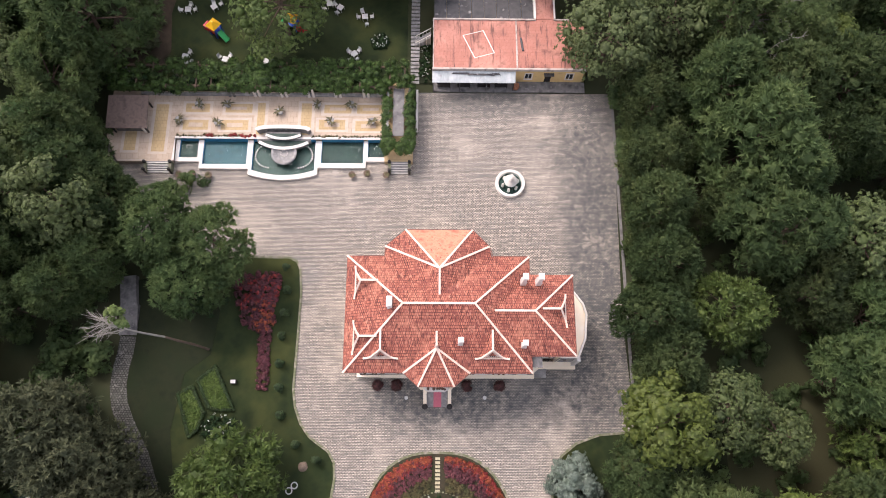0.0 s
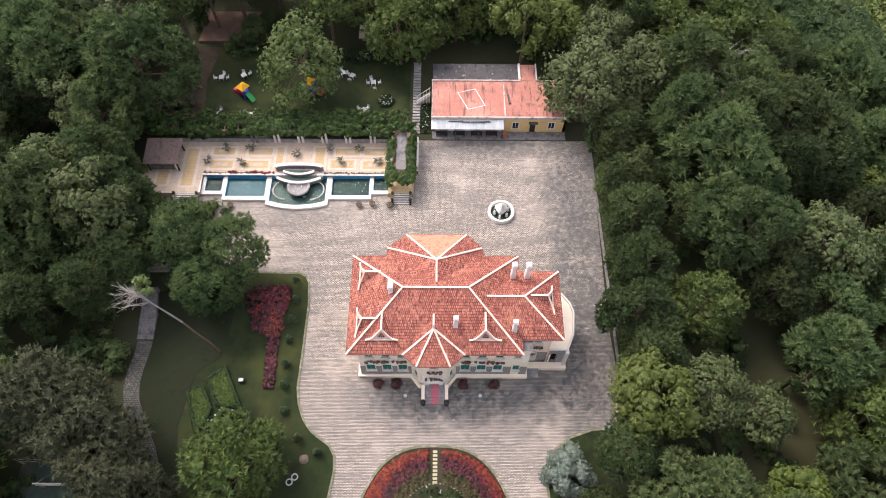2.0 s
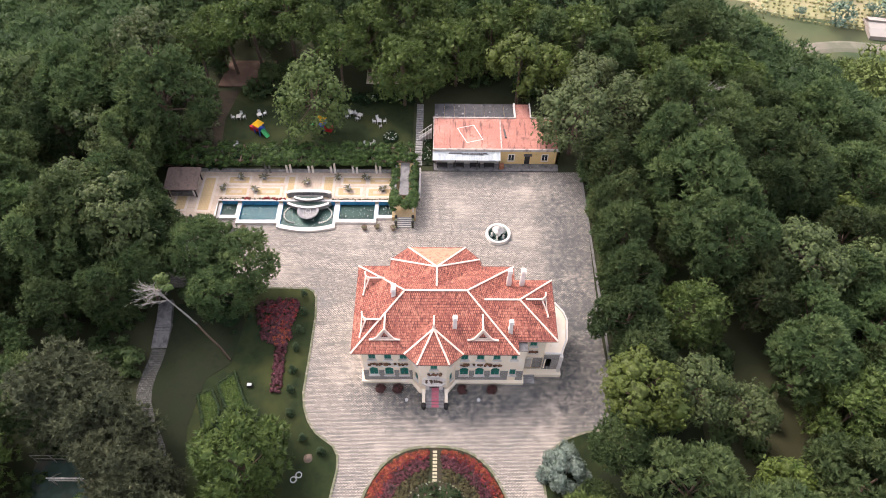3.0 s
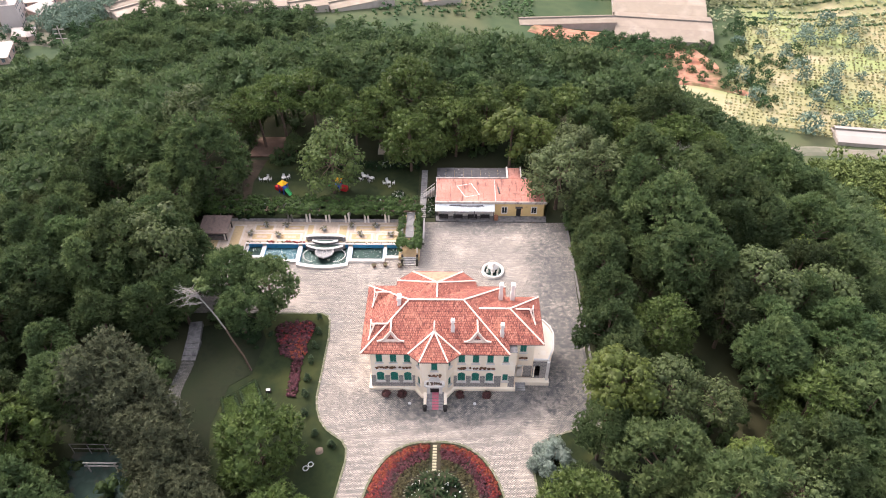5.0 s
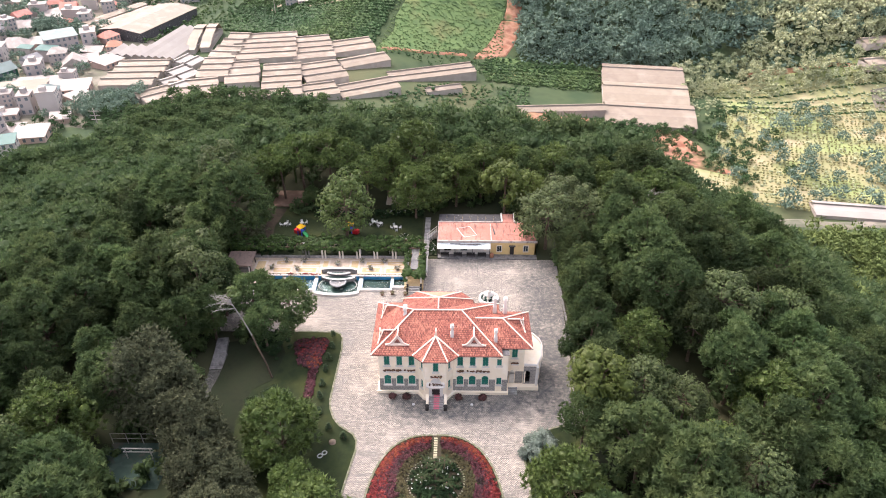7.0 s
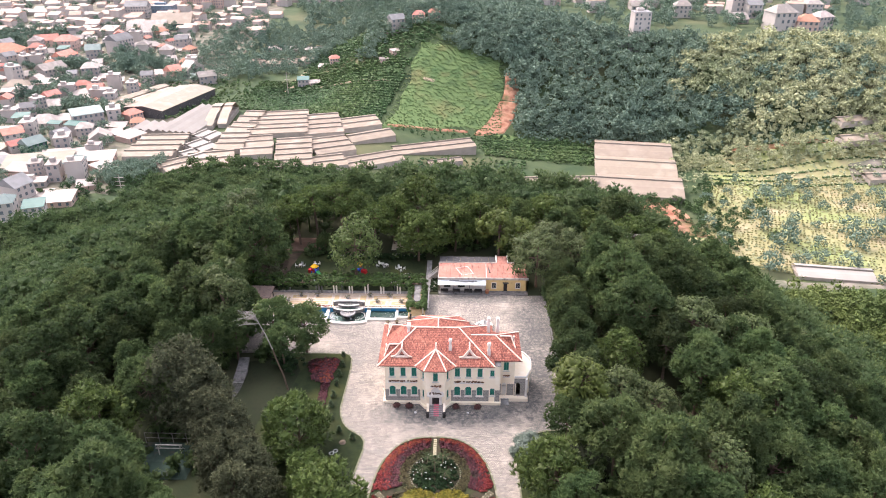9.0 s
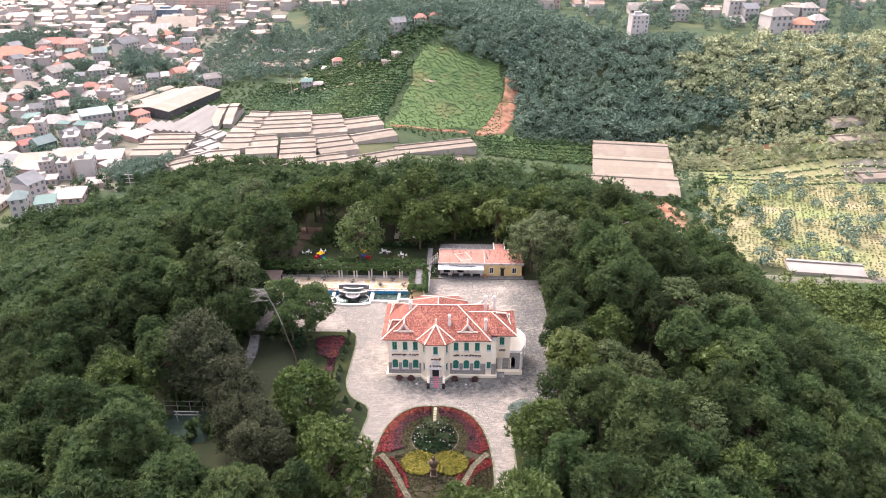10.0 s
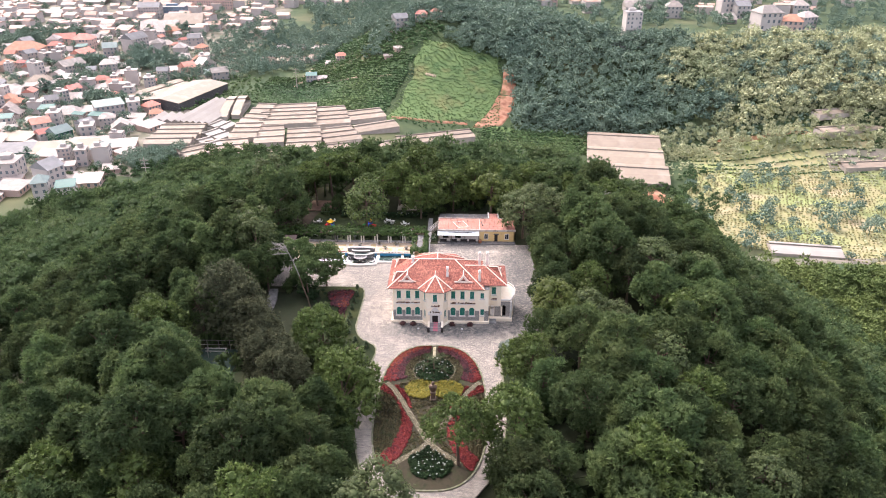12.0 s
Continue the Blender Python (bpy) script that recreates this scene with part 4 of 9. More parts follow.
def tree_kind(name, seed, r, h, stem, lobes, tufts, leaves, size, leaf, bark, label, lobe=0.36, squash=0.85, flat=0.5, category="tree", droop=0.3, ragged=0.1, needles=0, core=0.86, gap=0.3, hollow=0.72):
    """Builds one tree, kept aside to be copied: trunk with limbs, and a crown of leafy lobes."""
    rng = np.random.default_rng(seed)
    v, q, t, pts = lobed_crown(rng, r, h, lobes, tufts, leaves, size, lobe, squash, flat, droop, BODY if not needles else None, ragged, needles, core, gap, hollow)
    up = np.array((0, 0, stem))
    v, pts = v + up, pts + up
    root = new(name)
    root.empty_display_size = 0.5
    tagged(root, label, category)
    tips = pts[rng.choice(len(pts), min(10, len(pts)), replace=False)]
    link("trunk", make_trunk(rng, stem, tips, 0.02 * (stem + h), "trunk"), bark, root)
    me = np_mesh("crown", v, q, t)
    if not needles:
        soften(me, len(q))
    link("crown", me, leaf, root)
    return root


def put(kind, x, y, s=1.0, turn=0.0, group="", z=None, label=""):
    ob = copy_thing(kind, pose(x, y, H(x, y) if z is None else z, 0, 0, turn) @ Matrix.Scale(s, 4))
    ob.scale = (s, s, s)
    if group:
        ob["group"] = group
    if label:
        ob["label"] = label
    return ob


NEEDLE = dict(needles=8, core=0.56, gap=0.17, squash=0.9, ragged=0.1, hollow=0.86)
PINES = [tree_kind("pine_tree", 11 + k, r, h, st, cl, 26, 0, 0.64, M["pine"], M["bark"], "tall dark green pine with a rounded clumpy crown", lb, **NEEDLE)
         for k, (r, h, st, cl, lb) in enumerate(((4.9, 7.0, 7.4, 58, 0.205), (5.6, 7.2, 7.2, 68, 0.19), (4.3, 7.6, 7.6, 52, 0.22), (5.3, 6.2, 8.6, 60, 0.195), (4.0, 6.4, 7.0, 46, 0.23)))]
BROAD = tree_kind("broadleaf_tree", 31, 6.2, 7.0, 7.5, 56, 50, 6, 0.145, M["leaf_grey"], M["bark"], "spreading grey-green broadleaf tree with pale branches", 0.19, 0.8, 0.35, ragged=0.22, core=0.5, gap=0.22)
BRIGHT = tree_kind("broadleaf_tree", 32, 4.4, 5.6, 8.0, 36, 44, 6, 0.16, M["leaf_bright"], M["bark"], "yellow-green broadleaf tree with a rounded crown", 0.26, ragged=0.16, core=0.66, gap=0.22)
DUSKY = tree_kind("casuarina_tree", 33, 5.2, 10.0, 7.2, 84, 26, 0, 0.62, M["leaf_dusky"], M["bark"], "feathery dusky grey casuarina with a tall ragged crown", 0.2, 1.3, 0.6, ragged=0.3, needles=8, core=0.5, gap=0.2, hollow=0.8)
SILVER = tree_kind("silver_bush", 34, 2.2, 2.0, 0.9, 24, 60, 5, 0.10, M["leaf_silver"], M["bark"], "round silver-leaved bush on the lawn by the drive", 0.28, category="bush")
SOFT = tree_kind("garden_tree", 35, 4.8, 6.2, 6.0, 44, 28, 0, 0.62, M["leaf_mid"], M["bark"], "leafy green garden tree with a domed crown", 0.25, **NEEDLE)
UMBRELLA = tree_kind("umbrella_pine", 39, 5.6, 3.4, 11.5, 36, 26, 0, 0.62, M["leaf_mid"], M["bark"], "tall pine with a flat umbrella crown on a bare stem", 0.23, **NEEDLE)
CORNER = tree_kind("pine_tree", 41, 5.2, 4.6, 8.2, 54, 26, 0, 0.6, M["pine"], M["bark"], "dark pine with a broad crown on a bare stem", 0.2, **NEEDLE)
TALL = tree_kind("broadleaf_tree", 36, 4.8, 10.0, 8.5, 50, 42, 6, 0.18, M["leaf_pale"], M["bark"], "tall pale green broadleaf tree with a high crown", 0.21, 1.0, 0.4, ragged=0.22, core=0.5, gap=0.22)
SPREAD = tree_kind("broadleaf_tree", 37, 6.0, 4.6, 10.0, 46, 40, 6, 0.17, M["leaf_pale"], M["bark"], "pale green broadleaf tree with a wide lumpy crown", 0.2, 0.75, 0.4, ragged=0.2, core=0.5, gap=0.2)
LAWN_TREE = tree_kind("broadleaf_tree", 40, 6.8, 8.2, 8.4, 66, 44, 6, 0.17, M["leaf_light"], M["bark"], "light green broadleaf tree with a full drooping crown", 0.2, 1.0, 0.4, ragged=0.2, core=0.4, gap=0.2)
LOW = tree_kind("pine_tree", 38, 4.6, 6.0, 4.4, 42, 28, 0, 0.66, M["pine"], M["bark"], "low-branched dark green pine by the courtyard edge", 0.25, **NEEDLE)
KINDS = [*PINES, LOW, CORNER, UMBRELLA, LAWN_TREE, BROAD, BRIGHT, DUSKY, SILVER, SOFT, TALL, SPREAD]
put(BROAD, 22.6, 44.0, 1.15, 20)
put(BROAD, 31.0, 47.5, 1.0, 140)
put(BRIGHT, 14.2, 57.0, 1.12, 60)
put(BRIGHT, 19.6, 58.5, 0.95, 200)
put(BROAD, 27.0, 54.0, 0.95, 310)
put(SOFT, 3.0, 62.0, 1.15, 40)
put(SOFT, 9.0, 66.0, 1.2, 140)
put(LAWN_TREE, -21.6, 48.6, 1.0, 10, label="light green tree standing on the back lawn")
put(TALL, -50.0, 56.0, 1.25, 310)
for x, y, s, a in ((-42.7, 60.3, 0.95, 0), (-38.8, 65.0, 0.98, 80), (-34.0, 66.0, 1.08, 50), (-27.6, 67.0, 1.12, 130), (-22.5, 64.5, 1.0, 20), (-18.2, 60.5, 0.9, 220)):
    put(UMBRELLA, x, y, s, a, label="tall pine with an umbrella crown behind the back lawn")
for x, y, s, a in ((-6.4, 56.4, 1.15, 20), (-2.0, 63.5, 1.05, 90), (-13.5, 66.0, 1.2, 300)):
    put(SOFT, x, y, s, a, label="full green tree behind the hedge of the back lawn")
put(TALL, -43.5, 18.5, 1.16, 40)
put(SPREAD, 50.5, 15.5, 1.1, 70)
put(SPREAD, 44.0, -22.0, 0.95, 200)
put(TALL, -55.0, 40.0, 0.85, 200)
put(BRIGHT, 24.7, -5.0, 1.2, 200, label="yellow-green tree at the corner of the courtyard")
put(SPREAD, 33.0, -3.6, 0.8, 30, label="pale feathery tree among the pines by the courtyard")
put(SPREAD, 38.4, -7.0, 0.72, 250, label="pale feathery tree among the pines by the courtyard")
put(CORNER, 22.4, -11.4, 0.84, 120)
put(PINES[1], 29.4, -17.6, 1.12, 60)
put(SOFT, -23.4, -13.2, 1.2, 80, z=-2.6)
for x, y, s, a in ((-27.4, 15.6, 0.92, 10), (-30.6, 9.6, 0.84, 70), (-33.8, 16.2, 0.95, 150)):
    put(CORNER, x, y, s, a)
for x, y, k, s, a in ((-45.5, 23.5, 1, 1.05, 15), (-41.0, 20.0, 3, 0.9, 200), (-47.5, 29.5, 0, 1.05, 100), (-49.5, 37.0, 2, 1.05, 40)):
    put(PINES[k], x, y, s, a)
for x, y, s, a in ((26.6, 3.2, 0.62, 10), (26.3, 10.0, 0.6, 70), (26.4, 17.0, 0.64, 130), (26.7, 23.8, 0.6, 190), (26.8, 30.8, 0.62, 250), (26.4, -3.4, 0.6, 310), (-14.6, -41.0, 0.55, 200), (-14.2, -46.5, 0.5, 20), (-15.6, -35.4, 0.6, 300), (19.4, -16.8, 0.62, 30), (17.4, -28.4, 0.66, 60), (17.2, -34.6, 0.62, 90), (-31.5, 61.5, 0.55, 20), (-27.3, 61.8, 0.6, 100), (-24.0, 62.5, 0.55, 200)):
    put(LOW, x, y, s, a, label="low dark green young pine at the edge of the trees")
put(SILVER, 16.2, -12.2, 1.4)
for x, y, k, s, a in ((-41.0, 13.0, 4, 0.95, 200), (-44.5, 9.5, 2, 0.9, 120), (26.8, 0.0, 0, 0.9, 40), (26.6, 6.5, 1, 0.85, 90), (26.8, 13.5, 2, 0.9, 10), (26.8, 20.0, 4, 1.05, 200), (26.8, 27.0, 1, 0.85, 300), (27.6, 34.5, 0, 0.9, 60)):
    put(PINES[k], x, y, s, a)
for x, y, s, a in ((-42.8, -6.6, 1.15, 0), (-39.8, -9.8, 1.0, 160), (-36.4, -13.8, 0.92, 100), (-33.6, -17.2, 0.8, 220), (-30.6, -20.2, 0.72, 75), (-27.6, -22.6, 0.66, 20), (-33.4, -22.6, 0.74, 210), (-29.6, -27.4, 0.72, 130), (-24.6, -27.0, 0.6, 300)):
    put(DUSKY, x, y, s, a)
for kind, x, y, s, a, z in ((UMBRELLA, 5.3, -43.6, 0.98, 30, -1.5), (SOFT, -15.4, -30.0, 1.36, 300, -3.4), (SOFT, 14.4, -41.5, 1.25, 100, -0.6), (BROAD, -6.8, -57.0, 1.1, 45, None), (SOFT, 18.8, -22.4, 1.1, 150, -1.2), (SOFT, -19.6, -22.6, 0.8, 60, -1.0)):
    put(kind, x, y, s, a, z=z)
for x, y, k, s, a in ((21.0, -29.5, 0, 0.85, 20), (-19.2, -46.5, 2, 0.95, 120), (17.2, -56.5, 1, 0.95, 60), (-19.5, -37.5, 4, 0.95, 260), (20.0, -47.5, 3, 0.8, 200), (15.2, -50.5, 0, 0.95, 140), (-15.6, -50.8, 4, 0.9, 70), (-14.2, -57.0, 1, 0.85, 10)):
    put(PINES[k], x, y, s, a)
KEEP = [(-51, 58), (-42.5, 59.6), (-35.5, 64.5), (-29, 66), (-20, 63.5), (-6.4, 56.4), (-2, 63.5), (-14.5, 68), (-21.9, 48.6), (-44.5, 9.5), (-28.6, 16.6), (-33.5, 20.5), (-41, 13), (27.4, 0), (27, 6.5), (27.2, 13.5), (26.8, 20), (27.2, 27), (27.6, 34.5), (-33, -27), (21.5, 44.5), (31, 47.5), (14.2, 57), (19.6, 58.5), (27, 54), (3, 62), (9, 66), (-22.8, 47.5), (24.7, -5), (33.4, -4), (38.4, -7.4), (24.4, -10.6), (29.4, -17.6), (-22.6, -11.5), (-30.5, 17.5), (-25.8, 21), (-33.5, 13), (-43.5, 20.5), (52.5, 19), (44, -22), (-55, 40), (-48, -17.5), (-42.8, -6.5), (-38.4, -15.5), (-34.5, -22), (-47, 0.5), (5.3, -43.6), (-15, -28), (14.6, -40), (-7.3, -57.5), (19.6, -22.5), (21, -29.5), (-19.2, -46.5), (17.2, -56.5), (-19.5, -37.5), (20, -47.5)]


def free(x, y):
    """Whether a forest tree may stand here."""
    if -45.5 < x < 26.5 and 14 < y < 62 and not (x < -33 and y < 26):
        return y > 58 and x > -4
    if -43 < x < 27.3 and -10 < y <= 14:
        return False
    if -37 < x < 22.5 and -19 < y <= -10:
        return False
    if -17.0 < x < 17.5 and -57 < y <= -18.9:
        return False
    if -5 < x < 13 and -70 < y <= -50:
        return False
    if -34 < x < -17 and -32 < y <= -20:
        return False
    return True


rng = random.Random(5)
spots = []
step = 8.0
for a in range(-32, 33):
    for b in range(-15, 35):
        x, y = a * step + (b % 2) * step / 2 + rng.uniform(-2.2, 2.2), b * step * 0.92 + rng.uniform(-2.2, 2.2)
        d = math.hypot(x, y - 8 if y < 8 else 0.66 * min(y - 8, 80) + 1.4 * max(y - 88, 0))
        if d > 200 or y < -88 or not free(x, y) or min(math.dist((x, y), k) for k in KEEP) < 6.2:
            continue
        if (d > 175 and y < 0) or (d > 105 and rng.random() < 0.30):
            continue
        if x > 40 and y > 40 and d > 178:
            continue
        spots.append((x, y, d))
spots.sort(key=lambda s: math.hypot(s[0] * 0.8, s[1] + 8))
near, outer = spots[:290], spots[290:]
for x, y, d in near:
    c = rng.random()
    rear = x > -10 and y > 50
    kind = SPREAD if c > 0.955 else SOFT if c > (0.5 if rear else 0.9) else BRIGHT if c < (0.2 if rear else 0.05) and x > 8 else PINES[rng.randrange(5)]
    s = rng.choice((0.88, 0.98, 1.05, 1.12, 1.2, 1.32)) * rng.uniform(0.95, 1.06)
    put(kind, x, y, s * (0.85 if kind is SPREAD else 1.1 if kind is SOFT else 1) * (0.84 if y > 75 or abs(x) > 75 else 1), rng.uniform(0, 360), "trees of the wooded hill")
for k in KINDS:
    for o in (*k.children_recursive, k):
        bpy.data.objects.remove(o)


def woods(name, where, seed, lo, hi, lobes, tufts, leaves, size, material, label, variants=5, crown=(4.9, 6.4), stem=4.2, lobe=0.36, needles=0, gap=0.3, core=0.74):
    """Uncounted trees as one mesh: several crowns with stems, placed over the terrain."""
    rg = np.random.default_rng(seed)
    kinds = []
    for _ in range(variants):
        v, q, t, pts = lobed_crown(rg, crown[0] * rg.uniform(0.85, 1.15), crown[1] * rg.uniform(0.85, 1.2), lobes, tufts, leaves, size, lobe, needles=needles, core=core, gap=gap, hollow=0.8)
        v = v + np.array((0, 0, stem * rg.uniform(0.85, 1.1)))
        a = np.linspace(0, 2 * math.pi, 5)[:-1]
        st = np.array([(0.22 * math.cos(k), 0.22 * math.sin(k), z) for z in (-1.5, stem + 1.5) for k in a])
        sq = np.array([(k, (k + 1) % 4, 4 + (k + 1) % 4, 4 + k) for k in range(4)]) + len(v)
        kinds.append((np.concatenate((v, st)), np.concatenate((q, sq)), t))
    V, Q, T, at = [], [], [], 0
    for x, y in where:
        v, q, t = kinds[rg.integers(variants)]
        s, a = rg.uniform(lo, hi), rg.uniform(0, 6.28)
        c, sn = math.cos(a) * s, math.sin(a) * s
        w = np.stack((v[:, 0] * c - v[:, 1] * sn + x, v[:, 0] * sn + v[:, 1] * c + y, v[:, 2] * s + H(x, y)), -1)
        V.append(w)
        Q.append(q + at)
        T.append(t + at)
        at += len(w)
    me = np_mesh(name, np.concatenate(V), np.concatenate(Q), np.concatenate(T))
    ob = link(name, me, material)
    return tagged(ob, label, "woods", kind="stuff")


woods("hill_woods", [(x, y) for x, y, d in outer if -95 < x < 48], 7, 1.0, 1.4, 16, 11, 0, 1.0, M["hill_pine"], "pine woods covering the sides of the hill", 7, stem=5.0, lobe=0.3, needles=5, gap=0.22, core=0.6)
woods("hill_woods", [(x, y) for x, y, d in outer if not -95 < x < 48], 8, 1.0, 1.4, 16, 11, 0, 1.0, M["hill_pine"], "lower pine woods on the eastern and western slopes", 7, stem=4.2, lobe=0.3, needles=5, gap=0.22, core=0.6)

rng = random.Random(77)
edge = [(rng.uniform(24.9, 30), rng.uniform(-6, 41)) for _ in range(90)] + [(rng.uniform(17, 34), rng.uniform(-50, -16)) for _ in range(70)] + [(rng.uniform(-44, -36), rng.uniform(-18, 24)) for _ in range(60)]
edge += [(rng.uniform(29, 62), rng.uniform(-45, 48)) for _ in range(120)] + [(rng.uniform(-70, -44), rng.uniform(-45, 20)) for _ in range(70)]
edge += [(rng.uniform(-46, -33), rng.uniform(14, 26)) for _ in range(30)] + [(rng.uniform(-52, -44), rng.uniform(-10, 60)) for _ in range(60)] + [(rng.uniform(-48, 24), rng.uniform(58, 72)) for _ in range(60)]
path_x = lambda y: -39.1 if y > -3 else -39.1 + 0.52 * (-3 - y)
edge = [(x, y) for x, y in edge if abs(x - path_x(y)) > 2.3 and not (path_x(y) < x < -20 and y < 13) and not (-40 < x < -6 and 60 < y < 73)]
woods("undergrowth", edge, 19, 0.7, 1.5, 5, 9, 4, 0.24, M["pine"], "dark undergrowth along the edge of the trees", 5, (1.5, 1.8), 0.9, 0.42)

# ---- garden materials ----
M["sand_tile"] = mat_brick("cream_terrace_tiles", (0.50, 0.395, 0.305), (0.45, 0.35, 0.27), (0.34, 0.27, 0.2), 0.8, [(0.9, (0.54, 0.44, 0.36), 0.5, 0.7), (1.6, (0.34, 0.26, 0.2), 0.6, 0.75)], ratio=1.0, gap=0.02, bump=0.2)
M["ochre_tile"] = mat_brick("ochre_tiles", (0.50, 0.365, 0.205), (0.46, 0.33, 0.175), (0.34, 0.25, 0.14), 0.5, [(1.4, (0.48, 0.37, 0.23), 0.52, 0.7)], ratio=1.0, gap=0.02, bump=0.2)
M["pale_tile"] = mat("pale_band_tiles", [(0.56, 0.475, 0.40), (0.49, 0.405, 0.33)], 1.5, 0.8, 0.1, spots=(1.2, (0.40, 0.33, 0.27), 0.6, 0.8))
M["pool_blue"] = mat("blue_pool_tiles", [(0.03, 0.17, 0.34), (0.05, 0.23, 0.40), (0.02, 0.12, 0.26)], 1.2, 0.4)
M["algae"] = mat("pool_algae", [(0.018, 0.036, 0.030), (0.03, 0.055, 0.045), (0.012, 0.026, 0.022)], 0.8, 0.6)
M["blue_bed"] = mat("blue_pool_bed", [(0.010, 0.048, 0.062), (0.016, 0.066, 0.082), (0.008, 0.034, 0.045)], 0.9, 0.6, spots=(0.6, (0.03, 0.08, 0.09), 0.55, 0.7))
water = bpy.data.materials.new("pool_water")
water.use_nodes = True
_b = water.node_tree.nodes["Principled BSDF"]
_b.inputs["Roughness"].default_value, _b.inputs["IOR"].default_value = 0.01, 1.15
_b.inputs["Specular IOR Level"].default_value = 0.12
_b.inputs["Transmission Weight"].default_value, _b.inputs["Base Color"].default_value = 1.0, (0.75, 0.92, 0.92, 1)
M["water"] = water
M["terracotta"] = mat("terracotta", [(0.36, 0.16, 0.09), (0.28, 0.12, 0.07)], 3, 0.85)
M["agave"] = mat("dry_agave", [(0.13, 0.105, 0.06), (0.09, 0.085, 0.04), (0.18, 0.145, 0.09)], 2, 0.8, island=0.3)
M["red_flower"] = mat("red_bedding", [(0.17, 0.024, 0.028), (0.24, 0.04, 0.034), (0.12, 0.02, 0.028)], 0.9, 0.7, island=0.45)
M["orange_flower"] = mat("orange_bedding", [(0.23, 0.05, 0.028), (0.28, 0.075, 0.036), (0.17, 0.035, 0.026)], 1.0, 0.7, island=0.45)
M["purple_flower"] = mat("purple_bedding", [(0.075, 0.030, 0.036), (0.115, 0.036, 0.045), (0.05, 0.032, 0.03)], 1.0, 0.7, island=0.5)
M["yellow_hedge"] = mat("yellow_hedge", [(0.145, 0.130, 0.014), (0.20, 0.17, 0.022), (0.10, 0.105, 0.015)], 1.0, 0.7, island=0.4)
M["box_hedge"] = mat("box_hedge", [(0.018, 0.034, 0.012), (0.032, 0.054, 0.017)], 1.5, 0.7, island=0.4)
M["lime_hedge"] = mat("lime_groundcover", [(0.05, 0.085, 0.016), (0.078, 0.115, 0.024)], 1.5, 0.7, island=0.4)
M["dark_leaf"] = mat("dark_garden_leaves", [(0.010, 0.024, 0.009), (0.020, 0.038, 0.013)], 1.2, 0.8, island=0.4, spec=0.15)
M["dry_bed"] = mat("brown_green_planting", [(0.06, 0.058, 0.026), (0.09, 0.075, 0.035), (0.04, 0.05, 0.02)], 0.8, 0.85, 0.4, island=0.3)
M["white_flower"] = mat("white_blossom", [(0.50, 0.50, 0.46), (0.40, 0.41, 0.38)], 4, 0.7)
M["soil"] = mat("garden_soil", [(0.04, 0.034, 0.022), (0.028, 0.03, 0.017)], 1.2, 0.95, 0.5)
M["plastic_white"] = mat("white_plastic", [(0.58, 0.57, 0.56), (0.48, 0.47, 0.46)], 4, 0.5)
M["annex_yellow"] = mat("yellow_render", [(0.66, 0.47, 0.22), (0.60, 0.42, 0.19)], 0.8, 0.85, 0.1, spots=(1.8, (0.4, 0.28, 0.14), 0.62, 0.8))
M["annex_roof"] = mat_brick("red_roof_paving", (0.43, 0.19, 0.148), (0.39, 0.168, 0.13), (0.35, 0.145, 0.11), 0.5, [(0.25, (0.55, 0.27, 0.21), 0.45, 0.62), (0.5, (0.19, 0.085, 0.07), 0.53, 0.68), (2.6, (0.12, 0.06, 0.05), 0.58, 0.7)], streaks=((2.2, 0.28, (0.10, 0.06, 0.055), 0.55, 0.66),), ratio=1.0, gap=0.02, bump=0.15)
M["stained_white"] = mat("stained_whitewash", [(0.52, 0.46, 0.42), (0.42, 0.36, 0.32)], 0.8, 0.8, 0.1, spots=(1.3, (0.24, 0.19, 0.17), 0.5, 0.68))
M["tin"] = mat("corrugated_sheet", [(0.52, 0.535, 0.54), (0.40, 0.43, 0.435), (0.60, 0.61, 0.61)], 0.5, 0.55, 0.1, spots=(1.2, (0.32, 0.3, 0.3), 0.6, 0.8))
M["dark_tin"] = mat("weathered_dark_sheet", [(0.050, 0.048, 0.051), (0.085, 0.08, 0.082), (0.036, 0.036, 0.04)], 0.7, 0.6, 0.2, spots=(1.1, (0.30, 0.28, 0.27), 0.62, 0.72))
M["glass_dark"] = mat("dark_window_glass", [(0.02, 0.025, 0.03), (0.03, 0.035, 0.04)], 2, 0.1, spec=0.5)
for nm, c in (("toy_red", (0.55, 0.02, 0.03)), ("toy_blue", (0.03, 0.08, 0.50)), ("toy_yellow", (0.75, 0.42, 0.02)), ("toy_green", (0.05, 0.40, 0.12))):
    M[nm] = mat(nm + "_plastic", [c, tuple(k * 0.85 for k in c)], 3, 0.35)


def leafy(name, rg, centres, radii, leaves, size, material, label, category="plants", parent=None, squash=0.7, core=0.72):
    v, q, t = foliage(rg, centres, radii, leaves, size, squash, core)
    me = np_mesh(name, v, q, t)
    soften(me, len(q))
    ob = link(name, me, material, parent)
    if parent is None:
        tagged(ob, label, category, kind="stuff")
    elif label:
        ob["label"] = label
    return ob


